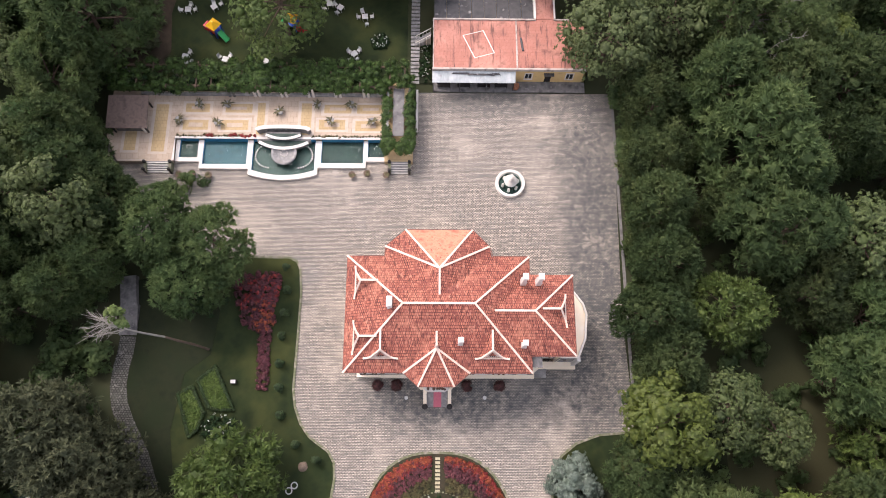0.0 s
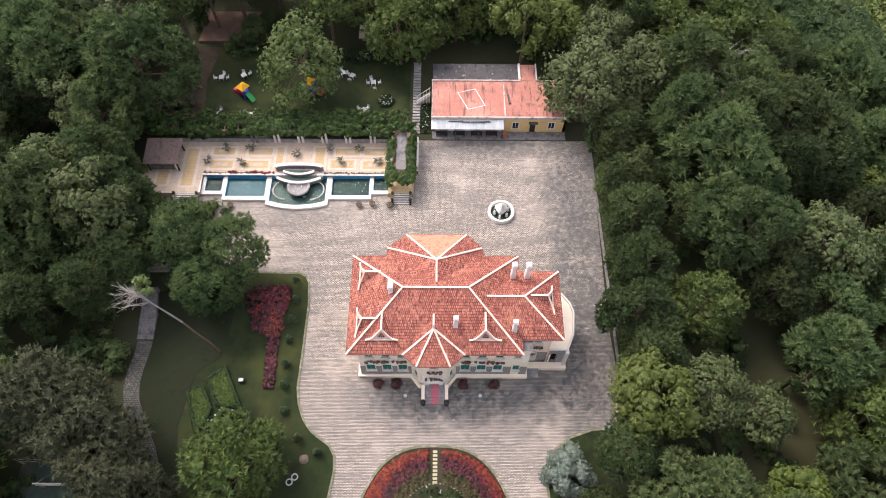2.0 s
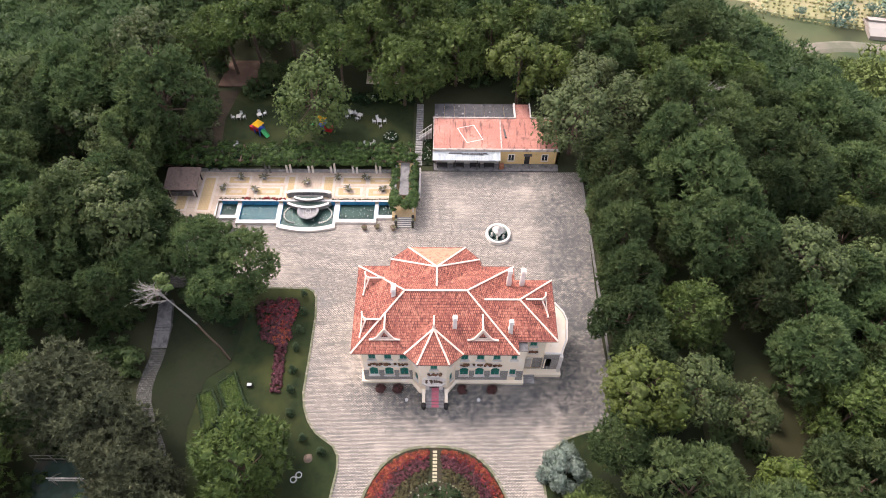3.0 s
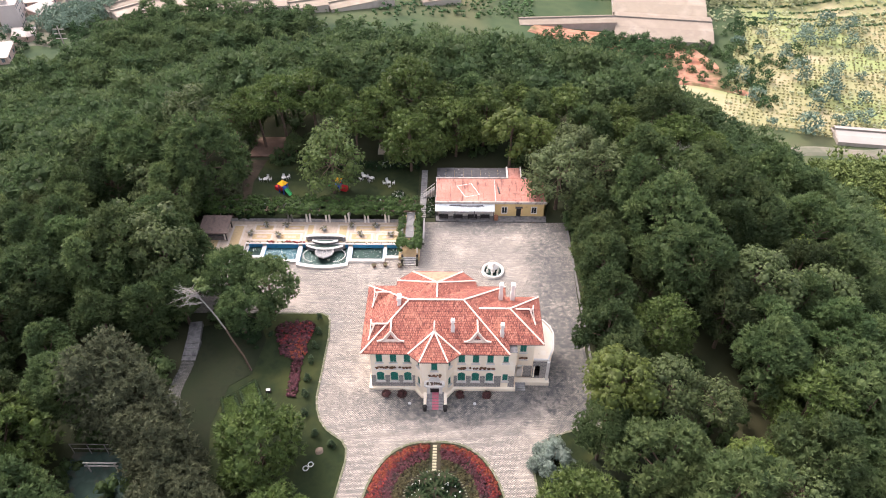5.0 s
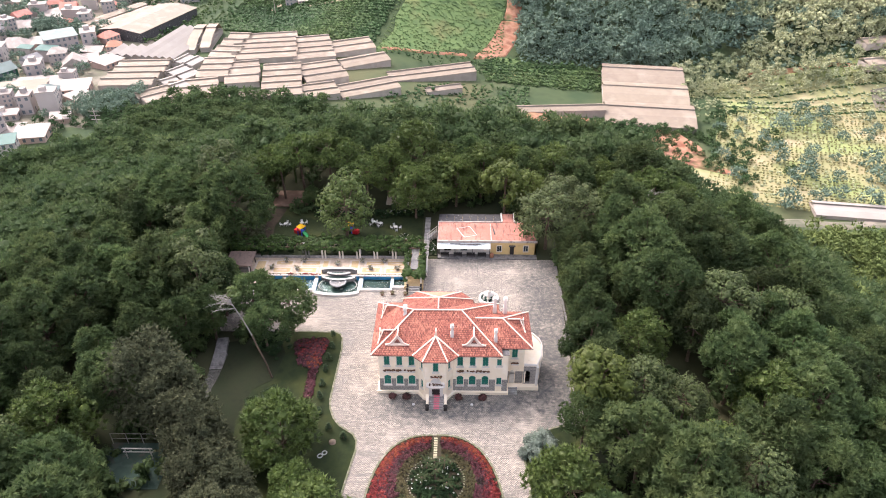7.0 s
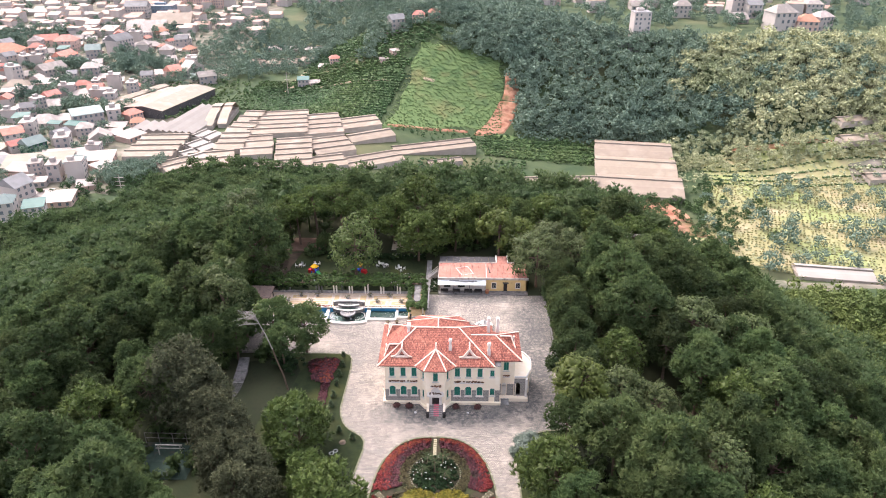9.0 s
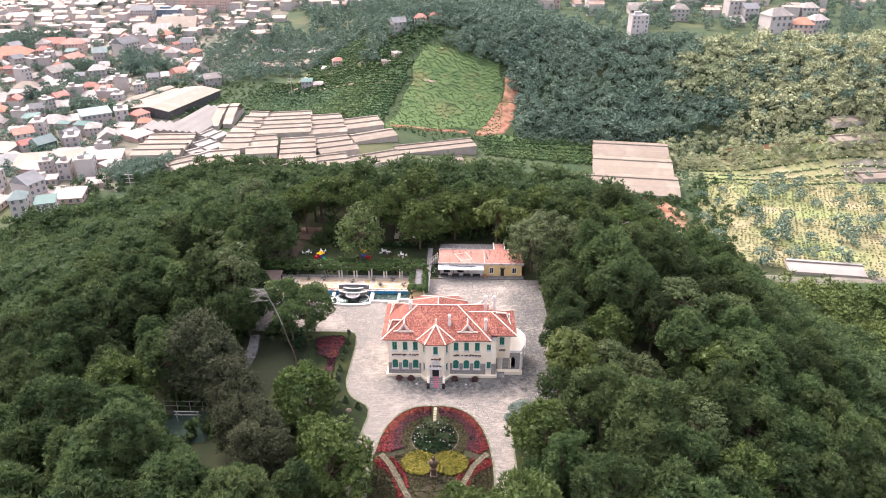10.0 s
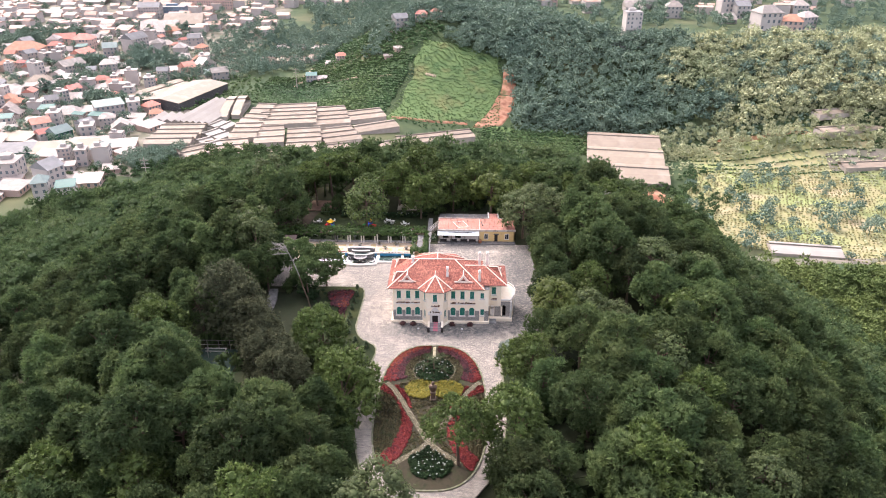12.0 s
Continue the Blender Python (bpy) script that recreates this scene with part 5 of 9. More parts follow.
# ---- terrace with pools ----
TZ = 0.9
terrace_poly = [(-43.2, 28.5), (-35.9, 28.5), (-35.9, 32.0), (-7.3, 32.0), (-7.3, 39.0), (-45.0, 39.0), (-45.0, 32.0)]
terrace = thing("terrace", (0, 0, 0), "raised garden terrace paved in cream and ochre tiles", "terrace", kind="structure")
part("terrace_base", slab(bmesh.new(), terrace_poly, -0.4, TZ), M["sand_tile"], terrace)
for a, b, c, d in ((-34.79, -31.53, 35.8, 37.11), (-29.35, -25.7, 35.8, 37.11), (-15.83, -12.1, 35.8, 37.11), (-11.33, -7.6, 35.8, 37.11), (-34.95, -31.53, 33.17, 34.65), (-29.74, -26.09, 33.17, 34.65), (-16.46, -12.88, 33.34, 34.81), (-11.48, -7.91, 33.17, 34.65), (-24.93, -23.92, 32.52, 37.27), (-18.94, -17.54, 32.52, 37.27), (-38.83, -37.12, 29.89, 36.94), (-42.56, -41.01, 30.06, 32.84)):
    part("border_band", boxes((a - 0.42, b + 0.42, c - 0.34, d + 0.34, TZ, TZ + 0.006)), M["pale_tile"], terrace)
    part("ochre_panel", boxes((a, b, c, d, TZ + 0.006, TZ + 0.012)), M["ochre_tile"], terrace)
    if b - a > 3 and d - c < 2:
        part("centre_panel", boxes((a + 0.75, b - 0.75, c + 0.42, d - 0.42, TZ + 0.012, TZ + 0.018)), M["sand_tile"], terrace)
part("coping", curb(bmesh.new(), [(-35.75, 28.6), (-35.75, 32.0), (-7.3, 32.0)], 0.32, TZ, TZ + 0.14), M["white"], terrace)
part("coping", curb(bmesh.new(), [(-43.1, 28.6), (-39.4, 28.6)], 0.3, TZ, TZ + 0.1), M["pale_tile"], terrace)
part("back_wall", boxes((-41.0, -7.3, 38.3, 38.6, TZ, TZ + 0.55)), M["grey"], terrace, "low grey wall at the back of the terrace")


def stair(x0, x1, y0, y1, z1, k, label):
    s = thing("garden_steps", ((x0 + x1) / 2, y0, 0), label, "steps")
    w, dy = (x1 - x0) / 2, (y1 - y0) / k
    for j in range(k):
        part("step", boxes((-w, w, dy * j, (y1 - y0), z1 * j / k, z1 * (j + 1) / k)), M["grey"], s)
        part("nosing", boxes((-w, w, dy * j - 0.04, dy * j + 0.08, z1 * (j + 1) / k, z1 * (j + 1) / k + 0.03)), M["white"], s)
    for sx in (-1, 1):
        part("cheek_wall", boxes((sx * w - 0.18 + 0.18 * sx, sx * w + 0.18 + 0.18 * sx, -0.1, y1 - y0, 0, z1 + 0.1)), M["kerb"], s)
        for yy in (0.0, y1 - y0 - 0.2):
            part("post", lathe([(0, 0), (0.17, 0), (0.17, z1 + 0.35), (0.24, z1 + 0.4), (0.2, z1 + 0.6), (0, z1 + 0.66)], 8, (sx * (w + 0.2), yy, 0)), M["dark"], s)
    return s


stair(-39.2, -36.2, 27.2, 28.5, TZ, 5, "five stone steps up to the garden terrace")
stair(-6.5, -4.2, 27.3, 28.7, TZ, 5, "stone steps rising to the vine-covered walk")


def pool(x0, x1, y0, y1, wx0, wx1, wy0, blue, bow=0.0, label="rectangular garden pool with a white rim"):
    """Outer rim x0..x1, y0..y1; water from wx0..wx1 and wy0 back to y1."""
    p = thing("garden_pool", ((x0 + x1) / 2, (y0 + y1) / 2, 0), label, "pool", "pools along the terrace")
    ox, oy = -(x0 + x1) / 2, -(y0 + y1) / 2
    n = 14

    def front(xa, xb, y, amount):
        return [(xa + (xb - xa) * k / n + ox, y - amount * (1 - (2 * k / n - 1) ** 2) + oy) for k in range(n + 1)]
    fo, fi = front(x0, x1, y0, bow), front(wx0, wx1, wy0, bow)
    bm = bmesh.new()
    for z_in, z_top in ((-0.35, 0.42),):
        o_lo = [bm.verts.new((x, y, -0.2)) for x, y in fo]
        o_hi = [bm.verts.new((x, y, z_top)) for x, y in fo]
        i_hi = [bm.verts.new((x, y, z_top)) for x, y in fi]
        i_lo = [bm.verts.new((x, y, z_in)) for x, y in fi]
        for k in range(n):
            for a, b in ((o_lo, o_hi), (o_hi, i_hi), (i_hi, i_lo)):
                bm.faces.new((a[k], a[k + 1], b[k + 1], b[k]))
    part("rim", bm, M["white"], p)
    zt = 0.42
    part("rim", boxes((x0 + ox, wx0 + ox, y0 + oy + 0.02, y1 + oy, -0.2, zt + 0.003)), M["white"], p)
    part("rim", boxes((wx1 + ox, x1 + ox, y0 + oy + 0.02, y1 + oy, -0.2, zt + 0.003)), M["white"], p)
    part("pool_wall", boxes((wx0 + ox, wx1 + ox, y1 + oy - 0.06, y1 + oy, -0.35, TZ - 0.05), (wx0 + ox, wx0 + ox + 0.05, wy0 + oy, y1 + oy, -0.35, 0.30), (wx1 + ox - 0.05, wx1 + ox, wy0 + oy, y1 + oy, -0.35, 0.30)), M["pool_blue"], p)
    inner = [*fi, (wx1 + ox, y1 + oy), (wx0 + ox, y1 + oy)]
    part("pool_bed", slab(bmesh.new(), inner, 0.0, 0.06), M["blue_bed"] if blue else M["algae"], p)
    part("water", sheet(bmesh.new(), [(x, y, 0.2) for x, y in inner]), M["water"], p).visible_shadow = False
    rg = random.Random(int(x0 * 7))
    bm = bmesh.new()
    for _ in range(5):
        cx, cy = rg.uniform(wx0 + 0.6, wx1 - 0.6) + ox, rg.uniform(wy0 + 0.5, y1 - 0.5) + oy
        tube(bm, [(cx, cy, 0.1), (cx, cy, 0.34)], [0.06, 0.04], 6)
    part("spout", bm, M["white"], p, "small white spray nozzles")
    return p


pool(-35.7, -32.4, 28.7, 31.9, -35.2, -32.7, 29.3, False)
pool(-32.4, -25.75, 27.7, 31.9, -32.0, -26.05, 28.35, True)
pool(-25.75, -16.45, 26.9, 31.9, -25.3, -16.85, 27.55, False, 0.75, "wide central pool with a bowed white rim")
pool(-16.45, -9.95, 27.95, 31.9, -16.0, -10.3, 28.6, False)
pool(-9.95, -6.9, 28.9, 31.9, -9.7, -7.0, 29.5, False)

cascade = thing("cascade_fountain", (-21.05, 31.4, 0.0), "tiered white and grey cascade fountain with curved basins", "fountain")


def half_basin(name, w, dpt, y, z0, z1, rim, mats):
    n = 18
    out = [(-w / 2 + w * k / n, y - dpt * (1 - (2 * k / n - 1) ** 2)) for k in range(n + 1)]
    bm = slab(bmesh.new(), [*out, (w / 2, y + 0.5), (-w / 2, y + 0.5)], z0, z1)
    b = part(name, bm, mats[0], cascade)
    part("basin_rim", curb(bmesh.new(), out, rim, z1, z1 + 0.16), mats[1], b)
    part("basin_water", slab(bmesh.new(), [*[(x * 0.94, yy + rim * 0.6) for x, yy in out]], z1, z1 + 0.05), M["algae"], b)


half_basin("lower_basin", 6.6, 0.9, -0.1, 0.2, 1.05, 0.4, (M["dark_stone"], M["white"]))
half_basin("middle_basin", 4.7, 0.55, 0.75, 0.9, 1.55, 0.34, (M["dark_stone"], M["white"]))
bm = curb(bmesh.new(), [(3.5 * math.cos(t), 1.0 + 0.75 * math.sin(t) ** 0.45) for t in np.linspace(0.12, math.pi - 0.12, 16)], 0.5, 0.9, 1.95)
part("back_wall", bm, M["dark_stone"], cascade)
bm = curb(bmesh.new(), [(3.55 * math.cos(t), 1.0 + 0.78 * math.sin(t) ** 0.45) for t in np.linspace(0.08, math.pi - 0.08, 16)], 0.5, 1.95, 2.1)
part("wall_coping", bm, M["white"], cascade)
part("bowl", lathe([(0, 0), (0.7, 0), (0.75, 0.25), (1.5, 0.75), (1.75, 0.95), (1.72, 1.08), (1.45, 1.08), (1.3, 0.8), (0, 0.75)], 28, (0.1, -1.6, 0.0)), M["grey"], cascade, "grey stone bowl", True)
bm = bmesh.new()
for k in range(9):
    a = 2 * math.pi * k / 9
    tube(bm, [(0.1 + 0.45 * math.cos(a), -1.6 + 0.45 * math.sin(a), 0.8), (0.1 + 0.45 * math.cos(a), -1.6 + 0.45 * math.sin(a), 0.95)], [0.09, 0.06], 6)
part("spout", bm, M["white"], cascade)
for s in (-1, 1):
    bm = bmesh.new()
    for k in range(16):
        a = math.pi * (0.12 + 0.86 * k / 15)
        bmesh.ops.create_icosphere(bm, subdivisions=1, radius=0.13, matrix=pose(s * (1.9 + 1.95 * math.sin(a)), -1.7 + 1.75 * math.cos(a), 0.24))
    part("stone_rim", bm, M["white"], cascade, "row of small white stones round the water")
    part("trough", boxes((s * 3.3 - 0.3, s * 3.3 + 0.3, 0.1, 0.7, 0.2, 1.0)), M["dark_stone"], cascade)


def potted(kind_seed, s=1.0, name="potted_agave", label="spiky dry agave in a stone urn", pot="grey"):
    rg = random.Random(kind_seed)
    p = new(name)
    tagged(p, label, "potted plant")
    part("pot", lathe([(0, 0), (0.3, 0), (0.34, 0.1), (0.24, 0.2), (0.42, 0.55), (0.48, 0.62), (0.4, 0.62), (0, 0.5)], 12), M[pot], p)
    bm = bmesh.new()
    for k in range(17):
        a, e = rg.uniform(0, 6.28), rg.uniform(-0.15, 0.4)
        L = rg.uniform(0.5, 0.85) * s
        d = Vector((math.cos(a) * math.cos(e), math.sin(a) * math.cos(e), math.sin(e)))
        side = Vector((-math.sin(a), math.cos(a), 0)) * 0.09
        b0 = Vector((0, 0, 0.5))
        mid = b0 + d * L * 0.55 + Vector((0, 0, 0.08))
        v = [bm.verts.new(q) for q in (b0 - side * 0.6, b0 + side * 0.6, mid + side, b0 + d * L - Vector((0, 0, 0.12)), mid - side)]
        bm.faces.new(v)
    part("leaves", bm, M["agave"], p)
    return p


AGAVE, POT = potted(1, 1.3), potted(2, 0.8, "flower_pot", "low dry plant in a brown clay urn beside the pools", "bark")
for k, (x, y) in enumerate(((-35.4, 34.4), (-32.9, 36.8), (-30.1, 34.0), (-29.0, 36.8), (-21.8, 35.8), (-16.7, 36.9), (-14.8, 34.4), (-12.1, 36.9), (-9.2, 34.4))):
    copy_thing(AGAVE, pose(x, y, TZ, 0, 0, 40 * k) @ Matrix.Scale(1.05, 4))["group"] = "agaves on the terrace"
for k, (x, y) in enumerate(((-34.9, 26.8), (-33.1, 26.95), (-30.9, 26.7), (-11.7, 26.9), (-9.7, 27.1), (-7.1, 26.9))):
    copy_thing(POT, pose(x, y, 0, 0, 0, 70 * k))["group"] = "pots along the pools"
for o in (AGAVE, POT):
    for c in (*o.children_recursive, o):
        bpy.data.objects.remove(c)
rg = np.random.default_rng(3)
c = [(x, 32.25 + rg.normal(scale=0.06), TZ + 0.1) for x in np.arange(-35.5, -7.6, 0.4) if not -24.9 < x < -17.2]
leafy("trailing_plants", rg, c, rg.uniform(0.12, 0.26, len(c)), 14, 0.12, M["dry_bed"], "dry trailing plants along the pool wall")
c = [(x + rg.normal(scale=0.5), 32.3 + rg.normal(scale=0.1), TZ + 0.15) for x in (-31.2, -31.0, -28.2, -27.9, -26.0, -25.6) for _ in range(4)]
leafy("red_flowers", rg, c, rg.uniform(0.15, 0.3, len(c)), 16, 0.12, M["red_flower"], "red flowers along the pool wall")

# pergola behind the terrace
perg = thing("pergola", (-24, 40.2, 0), "long pergola on paired white columns roofed with green vines", "pergola")
for x in (-28.6, -25.1, -21.4, -17.7, -14.0, -10.1):
    for dx in (-0.32, 0.32):
        part("column", lathe([(0, 0), (0.28, 0), (0.28, 0.25), (0.2, 0.32), (0.17, 2.6), (0.26, 2.7), (0.26, 2.9), (0, 2.9)], 10, (x + dx + 24, -1.85, 0.6)), M["white"] if x > -28 else M["dark_stone"], perg)
for y in (-1.85, 1.2):
    part("beam", boxes((-19.0, 19.4, y - 0.12, y + 0.12, 3.5, 3.75)), M["bark"], perg)
for k in range(7):
    part("post", boxes((-19 + 6.3 * k, -18.75 + 6.3 * k, 1.08, 1.33, -0.2, 3.5)), M["grey"], perg)
for k in range(20):
    part("rafter", boxes((-18.8 + 2 * k, -18.65 + 2 * k, -2.3, 1.7, 3.75, 3.9)), M["bark"], perg)
rg = np.random.default_rng(8)
c = [(rg.uniform(-45, -4.2), rg.uniform(38.3, 42.2), 4.0 + rg.normal(scale=0.22)) for _ in range(430)] + [(rg.uniform(-45, -7), 38.1 + rg.normal(scale=0.15), rg.uniform(3.25, 3.9)) for _ in range(150)]
leafy("vine", rg, c, rg.uniform(0.35, 0.7, len(c)), 46, 0.14, M["vine"], "thick green vines covering the pergola")
c = [(rg.uniform(-45, -28), rg.uniform(38.5, 40), rg.uniform(1.5, 3.8)) for _ in range(90)] + [(rg.uniform(-28, -8), 41.6, rg.uniform(0.5, 3.5)) for _ in range(90)]
leafy("vine", rg, c, rg.uniform(0.3, 0.6, len(c)), 18, 0.2, M["dark_leaf"], "dark climbing leaves behind the columns")

walkway = thing("vine_walk", (-5.5, 28.8, 0), "raised stone walk between two rows of vines", "walkway")
part("walk_base", boxes((-1.9, 1.9, -0.1, 11.8, -0.3, TZ)), M["ochre_tile"], walkway)
part("canopy_slab", boxes((-0.75, 0.75, 2.6, 9.8, 3.05, 3.2)), M["dark_stone"], walkway, "weathered concrete slab over the walk")
for sx in (-1.45, 1.45):
    part("beam", boxes((sx - 0.15, sx + 0.15, 0.8, 11.4, 3.0, 3.25)), M["grey"], walkway)
    for k in range(5):
        part("post", boxes((sx - 0.13, sx + 0.13, 0.9 + 2.5 * k, 1.16 + 2.5 * k, TZ, 3.0)), M["white"], walkway)
c = [(-5.5 + s * rg.uniform(1.0, 2.0), rg.uniform(29.2, 41), rg.uniform(3.0, 3.7)) for _ in range(70) for s in (-1, 1)] + [(rg.uniform(-7.4, -3.7), rg.uniform(29.0, 30.6), rg.uniform(2.6, 3.6)) for _ in range(46)] + [(-5.5 + s * rg.uniform(1.6, 2.0), rg.uniform(29.5, 40), rg.uniform(1.2, 3.0)) for _ in range(36) for s in (-1, 1)]
leafy("vine", rg, c, rg.uniform(0.3, 0.52, len(c)), 44, 0.13, M["vine"], "green vines along both sides of the stone walk")
bal = thing("balustrade", (-3.1, 33.5, 0), "short white balustrade beside the vine walk", "balustrade")
part("rail", boxes((-0.14, 0.14, 0, 6.0, 0.85, 1.0), (-0.14, 0.14, 0, 6.0, 0, 0.15)), M["white"], bal)
for k in range(16):
    part("baluster", lathe([(0.05, 0.15), (0.1, 0.35), (0.05, 0.6), (0.08, 0.85)], 6, (0, 0.2 + 0.373 * k, 0)), M["white"], bal)
hut = thing("garden_shelter", (-41.6, 34.6, TZ), "small open shelter with a weathered brown sheet roof", "shelter")
for x in (-2.2, 2.2):
    for y in (-1.9, 1.9):
        part("post", boxes((x - 0.09, x + 0.09, y - 0.09, y + 0.09, 0, 2.1)), M["dark"], hut)
part("roof", thick(sheet(bmesh.new(), ((-2.7, -2.3, 2.1), (2.7, -2.3, 2.1), (2.7, 2.3, 2.6), (-2.7, 2.3, 2.6))), 0.08), mat("rusty_brown_sheet", [(0.10, 0.07, 0.06), (0.14, 0.10, 0.085), (0.07, 0.05, 0.045)], 1.2, 0.7, 0.2), hut)
part("counter", boxes((-2.0, 2.0, -1.7, -1.2, 0, 0.9)), M["dark_stone"], hut)
part("sign_board", boxes((1.9, 2.1, -2.2, -1.9, 0.4, 2.0)), M["white"], hut)

# stepped path by the annex
lane = thing("garden_path", (-3.5, 41, 0), "narrow path of pale stepping slabs beside the lawn", "path")
for k in range(26):
    part("slab", boxes((-0.62, 0.62, 0.45 * 1.35 * k, 0.45 * 1.35 * k + 0.42, -0.1, 0.05)), M["grey"], lane)

# round fountain in the courtyard
fount = thing("round_fountain", (9.55, 25.9, 0), "round white fountain with a tiered centrepiece on the courtyard", "fountain")
part("basin", lathe([(1.5, 0.05), (1.6, 0.5), (1.95, 0.55), (2.0, 0.42), (1.85, 0.3), (2.0, 0.0)], 32), M["white"], fount)
part("basin_floor", lathe([(0, 0.12), (1.6, 0.12)], 32), M["algae"], fount)
part("water", lathe([(0, 0.32), (1.62, 0.32)], 32), M["water"], fount).visible_shadow = False
part("centrepiece", lathe([(0.45, 0.1), (0.3, 0.6), (0.25, 0.9), (0.85, 1.15), (0.9, 1.25), (0.2, 1.2), (0.15, 1.6), (0.45, 1.75), (0.12, 1.8), (0.08, 2.2), (0, 2.3)], 20), M["white"], fount, "", True)
for k in range(6):
    a = k * math.pi / 3 + 0.3
    part("figure_pedestal", lathe([(0.22, 0.1), (0.14, 0.5), (0.2, 0.75), (0.1, 0.95), (0, 1.0)], 8, (1.05 * math.cos(a), 1.05 * math.sin(a), 0)), M["white"], fount)

# ---- annex ----
annex = thing("annex", (0, 0, 0), "low yellow annex with a flat red roof and white sheet awning", "house")
facade("wall", (-0.8, 41.4), (10.45, 41.4), -0.1, 3.3, [(2.0, 1.6, 0.9, 2.2, False), (5.4, 1.6, 0.9, 2.2, False)], annex, M["white"], windows=False)
facade("wall", (10.45, 41.4), (20.3, 41.4), -0.1, 3.3, [(1.9, 1.05, 0.85, 2.4, False), (4.65, 0.9, 0.0, 2.25, False), (7.6, 1.05, 0.85, 2.4, False)], annex, M["annex_yellow"], windows=False)
for x0, x1, z0, z1 in ((11.9, 12.8, 0.9, 2.35), (17.6, 18.5, 0.9, 2.35)):
    w = part("window", boxes((x0 - 0.14, x1 + 0.14, 41.34, 41.42, z0 - 0.14, z0), (x0 - 0.14, x1 + 0.14, 41.34, 41.42, z1, z1 + 0.14), (x0 - 0.14, x0, 41.34, 41.42, z0, z1), (x1, x1 + 0.14, 41.34, 41.42, z0, z1), (x0 + 0.42, x0 + 0.48, 41.38, 41.46, z0, z1)), M["white"], annex)
    part("pane", boxes((x0, x1, 41.5, 41.53, z0, z1)), M["glass_dark"], w)
part("door", boxes((14.65, 15.55, 41.5, 41.55, 0, 2.25)), M["dark"], annex)
part("door_hood", boxes((14.4, 15.8, 40.9, 41.4, 2.4, 2.5)), M["dark_tin"], annex)
for a, b in (((20.3, 41.4), (20.3, 49.2)), ((20.3, 49.2), (-0.8, 49.2)), ((-0.8, 49.2), (-0.8, 41.4))):
    facade("wall", a, b, -0.1, 3.3, [], annex, M["annex_yellow"])
part("roof", boxes((-0.8, 10.5, 41.4, 49.2, 3.3, 3.45)), M["annex_roof"], annex)
part("roof", boxes((10.7, 20.3, 41.4, 49.2, 3.3, 3.46)), M["annex_roof"], annex)
part("parapet", boxes((-1.0, 20.45, 41.2, 41.42, 3.2, 3.72), (-0.95, -0.83, 41.45, 49.2, 3.2, 3.6), (10.5, 10.7, 41.45, 49.2, 3.3, 3.6), (-1.0, 13.4, 49.05, 49.25, 3.2, 3.66), (15.9, 20.45, 49.05, 49.25, 3.2, 3.66)), M["stained_white"], annex)
pts = [(3.2, 46.6), (6.0, 47.4), (7.5, 43.9), (4.8, 43.1)]
part("painted_line", curb(bmesh.new(), pts, 0.16, 3.451, 3.458, True), M["white"], annex, "white painted outline on the roof")
part("pipe", tube(bmesh.new(), [(11.2, 46.2, 3.55), (11.45, 44.2, 3.55)], [0.16, 0.16], 8), M["dark_tin"], annex)
bm = bmesh.new()
k, n = 0, 56
for j in range(n):
    x0, x1 = -1.0 + 11.4 * j / n, -1.0 + 11.4 * (j + 1) / n
    za, zb = 0.05 * (j % 2), 0.05 * ((j + 1) % 2)
    bm.faces.new([bm.verts.new(p) for p in ((x0, 41.15, 3.2 + za), (x1, 41.15, 3.2 + zb), (x1, 39.75, 2.55 + zb), (x0, 39.75, 2.55 + za))])
bmesh.ops.remove_doubles(bm, verts=bm.verts, dist=0.02)
awn = part("awning", thick(bm, 0.03), M["tin"], annex, "white corrugated sheet awning")
for x0, x1, y0 in ((1.6, 4.2, 40.75), (3.8, 7.6, 40.62), (7.0, 8.4, 40.7)):
    part("dirt_streak", thick(sheet(bmesh.new(), ((x0, y0, 3.1), (x1, y0 - 0.05, 3.08), (x1 - 0.3, y0 + 0.22, 3.19), (x0 + 0.2, y0 + 0.2, 3.19))), 0.01), M["dark_tin"], awn, "dark streak of wet leaves")
for x in (-0.9, 2.8, 6.5, 10.2):
    part("awning_post", boxes((x - 0.06, x + 0.06, 39.85, 39.97, 0, 2.5)), M["dark_tin"], annex)
for j in range(8):
    x0, zz = -0.8 + 1.75 * j, 3.45 + 0.06 * (j % 2)
    part("rear_sheet", thick(sheet(bmesh.new(), ((x0, 49.3, zz), (x0 + 1.72, 49.3, zz), (x0 + 1.72, 53.4, zz - 0.5), (x0, 53.4, zz - 0.5))), 0.05), M["dark_tin"], annex, "weathered dark roof sheet")
part("rear_block", boxes((-0.7, 13.1, 49.3, 53.2, -0.1, 2.6), (13.4, 16.0, 49.3, 52.8, -0.1, 3.3)), M["annex_yellow"], annex)
part("rear_terrace", boxes((13.4, 16.0, 49.3, 52.8, 3.3, 3.44)), M["annex_roof"], annex)
part("rear_parapet", boxes((13.1, 13.4, 49.3, 52.8, 3.2, 3.75), (15.9, 16.1, 49.3, 52.8, 3.2, 3.75)), M["white"], annex)
part("stoop", boxes((-0.9, 20.4, 39.75, 41.4, -0.1, 0.14)), M["dark_stone"], annex)
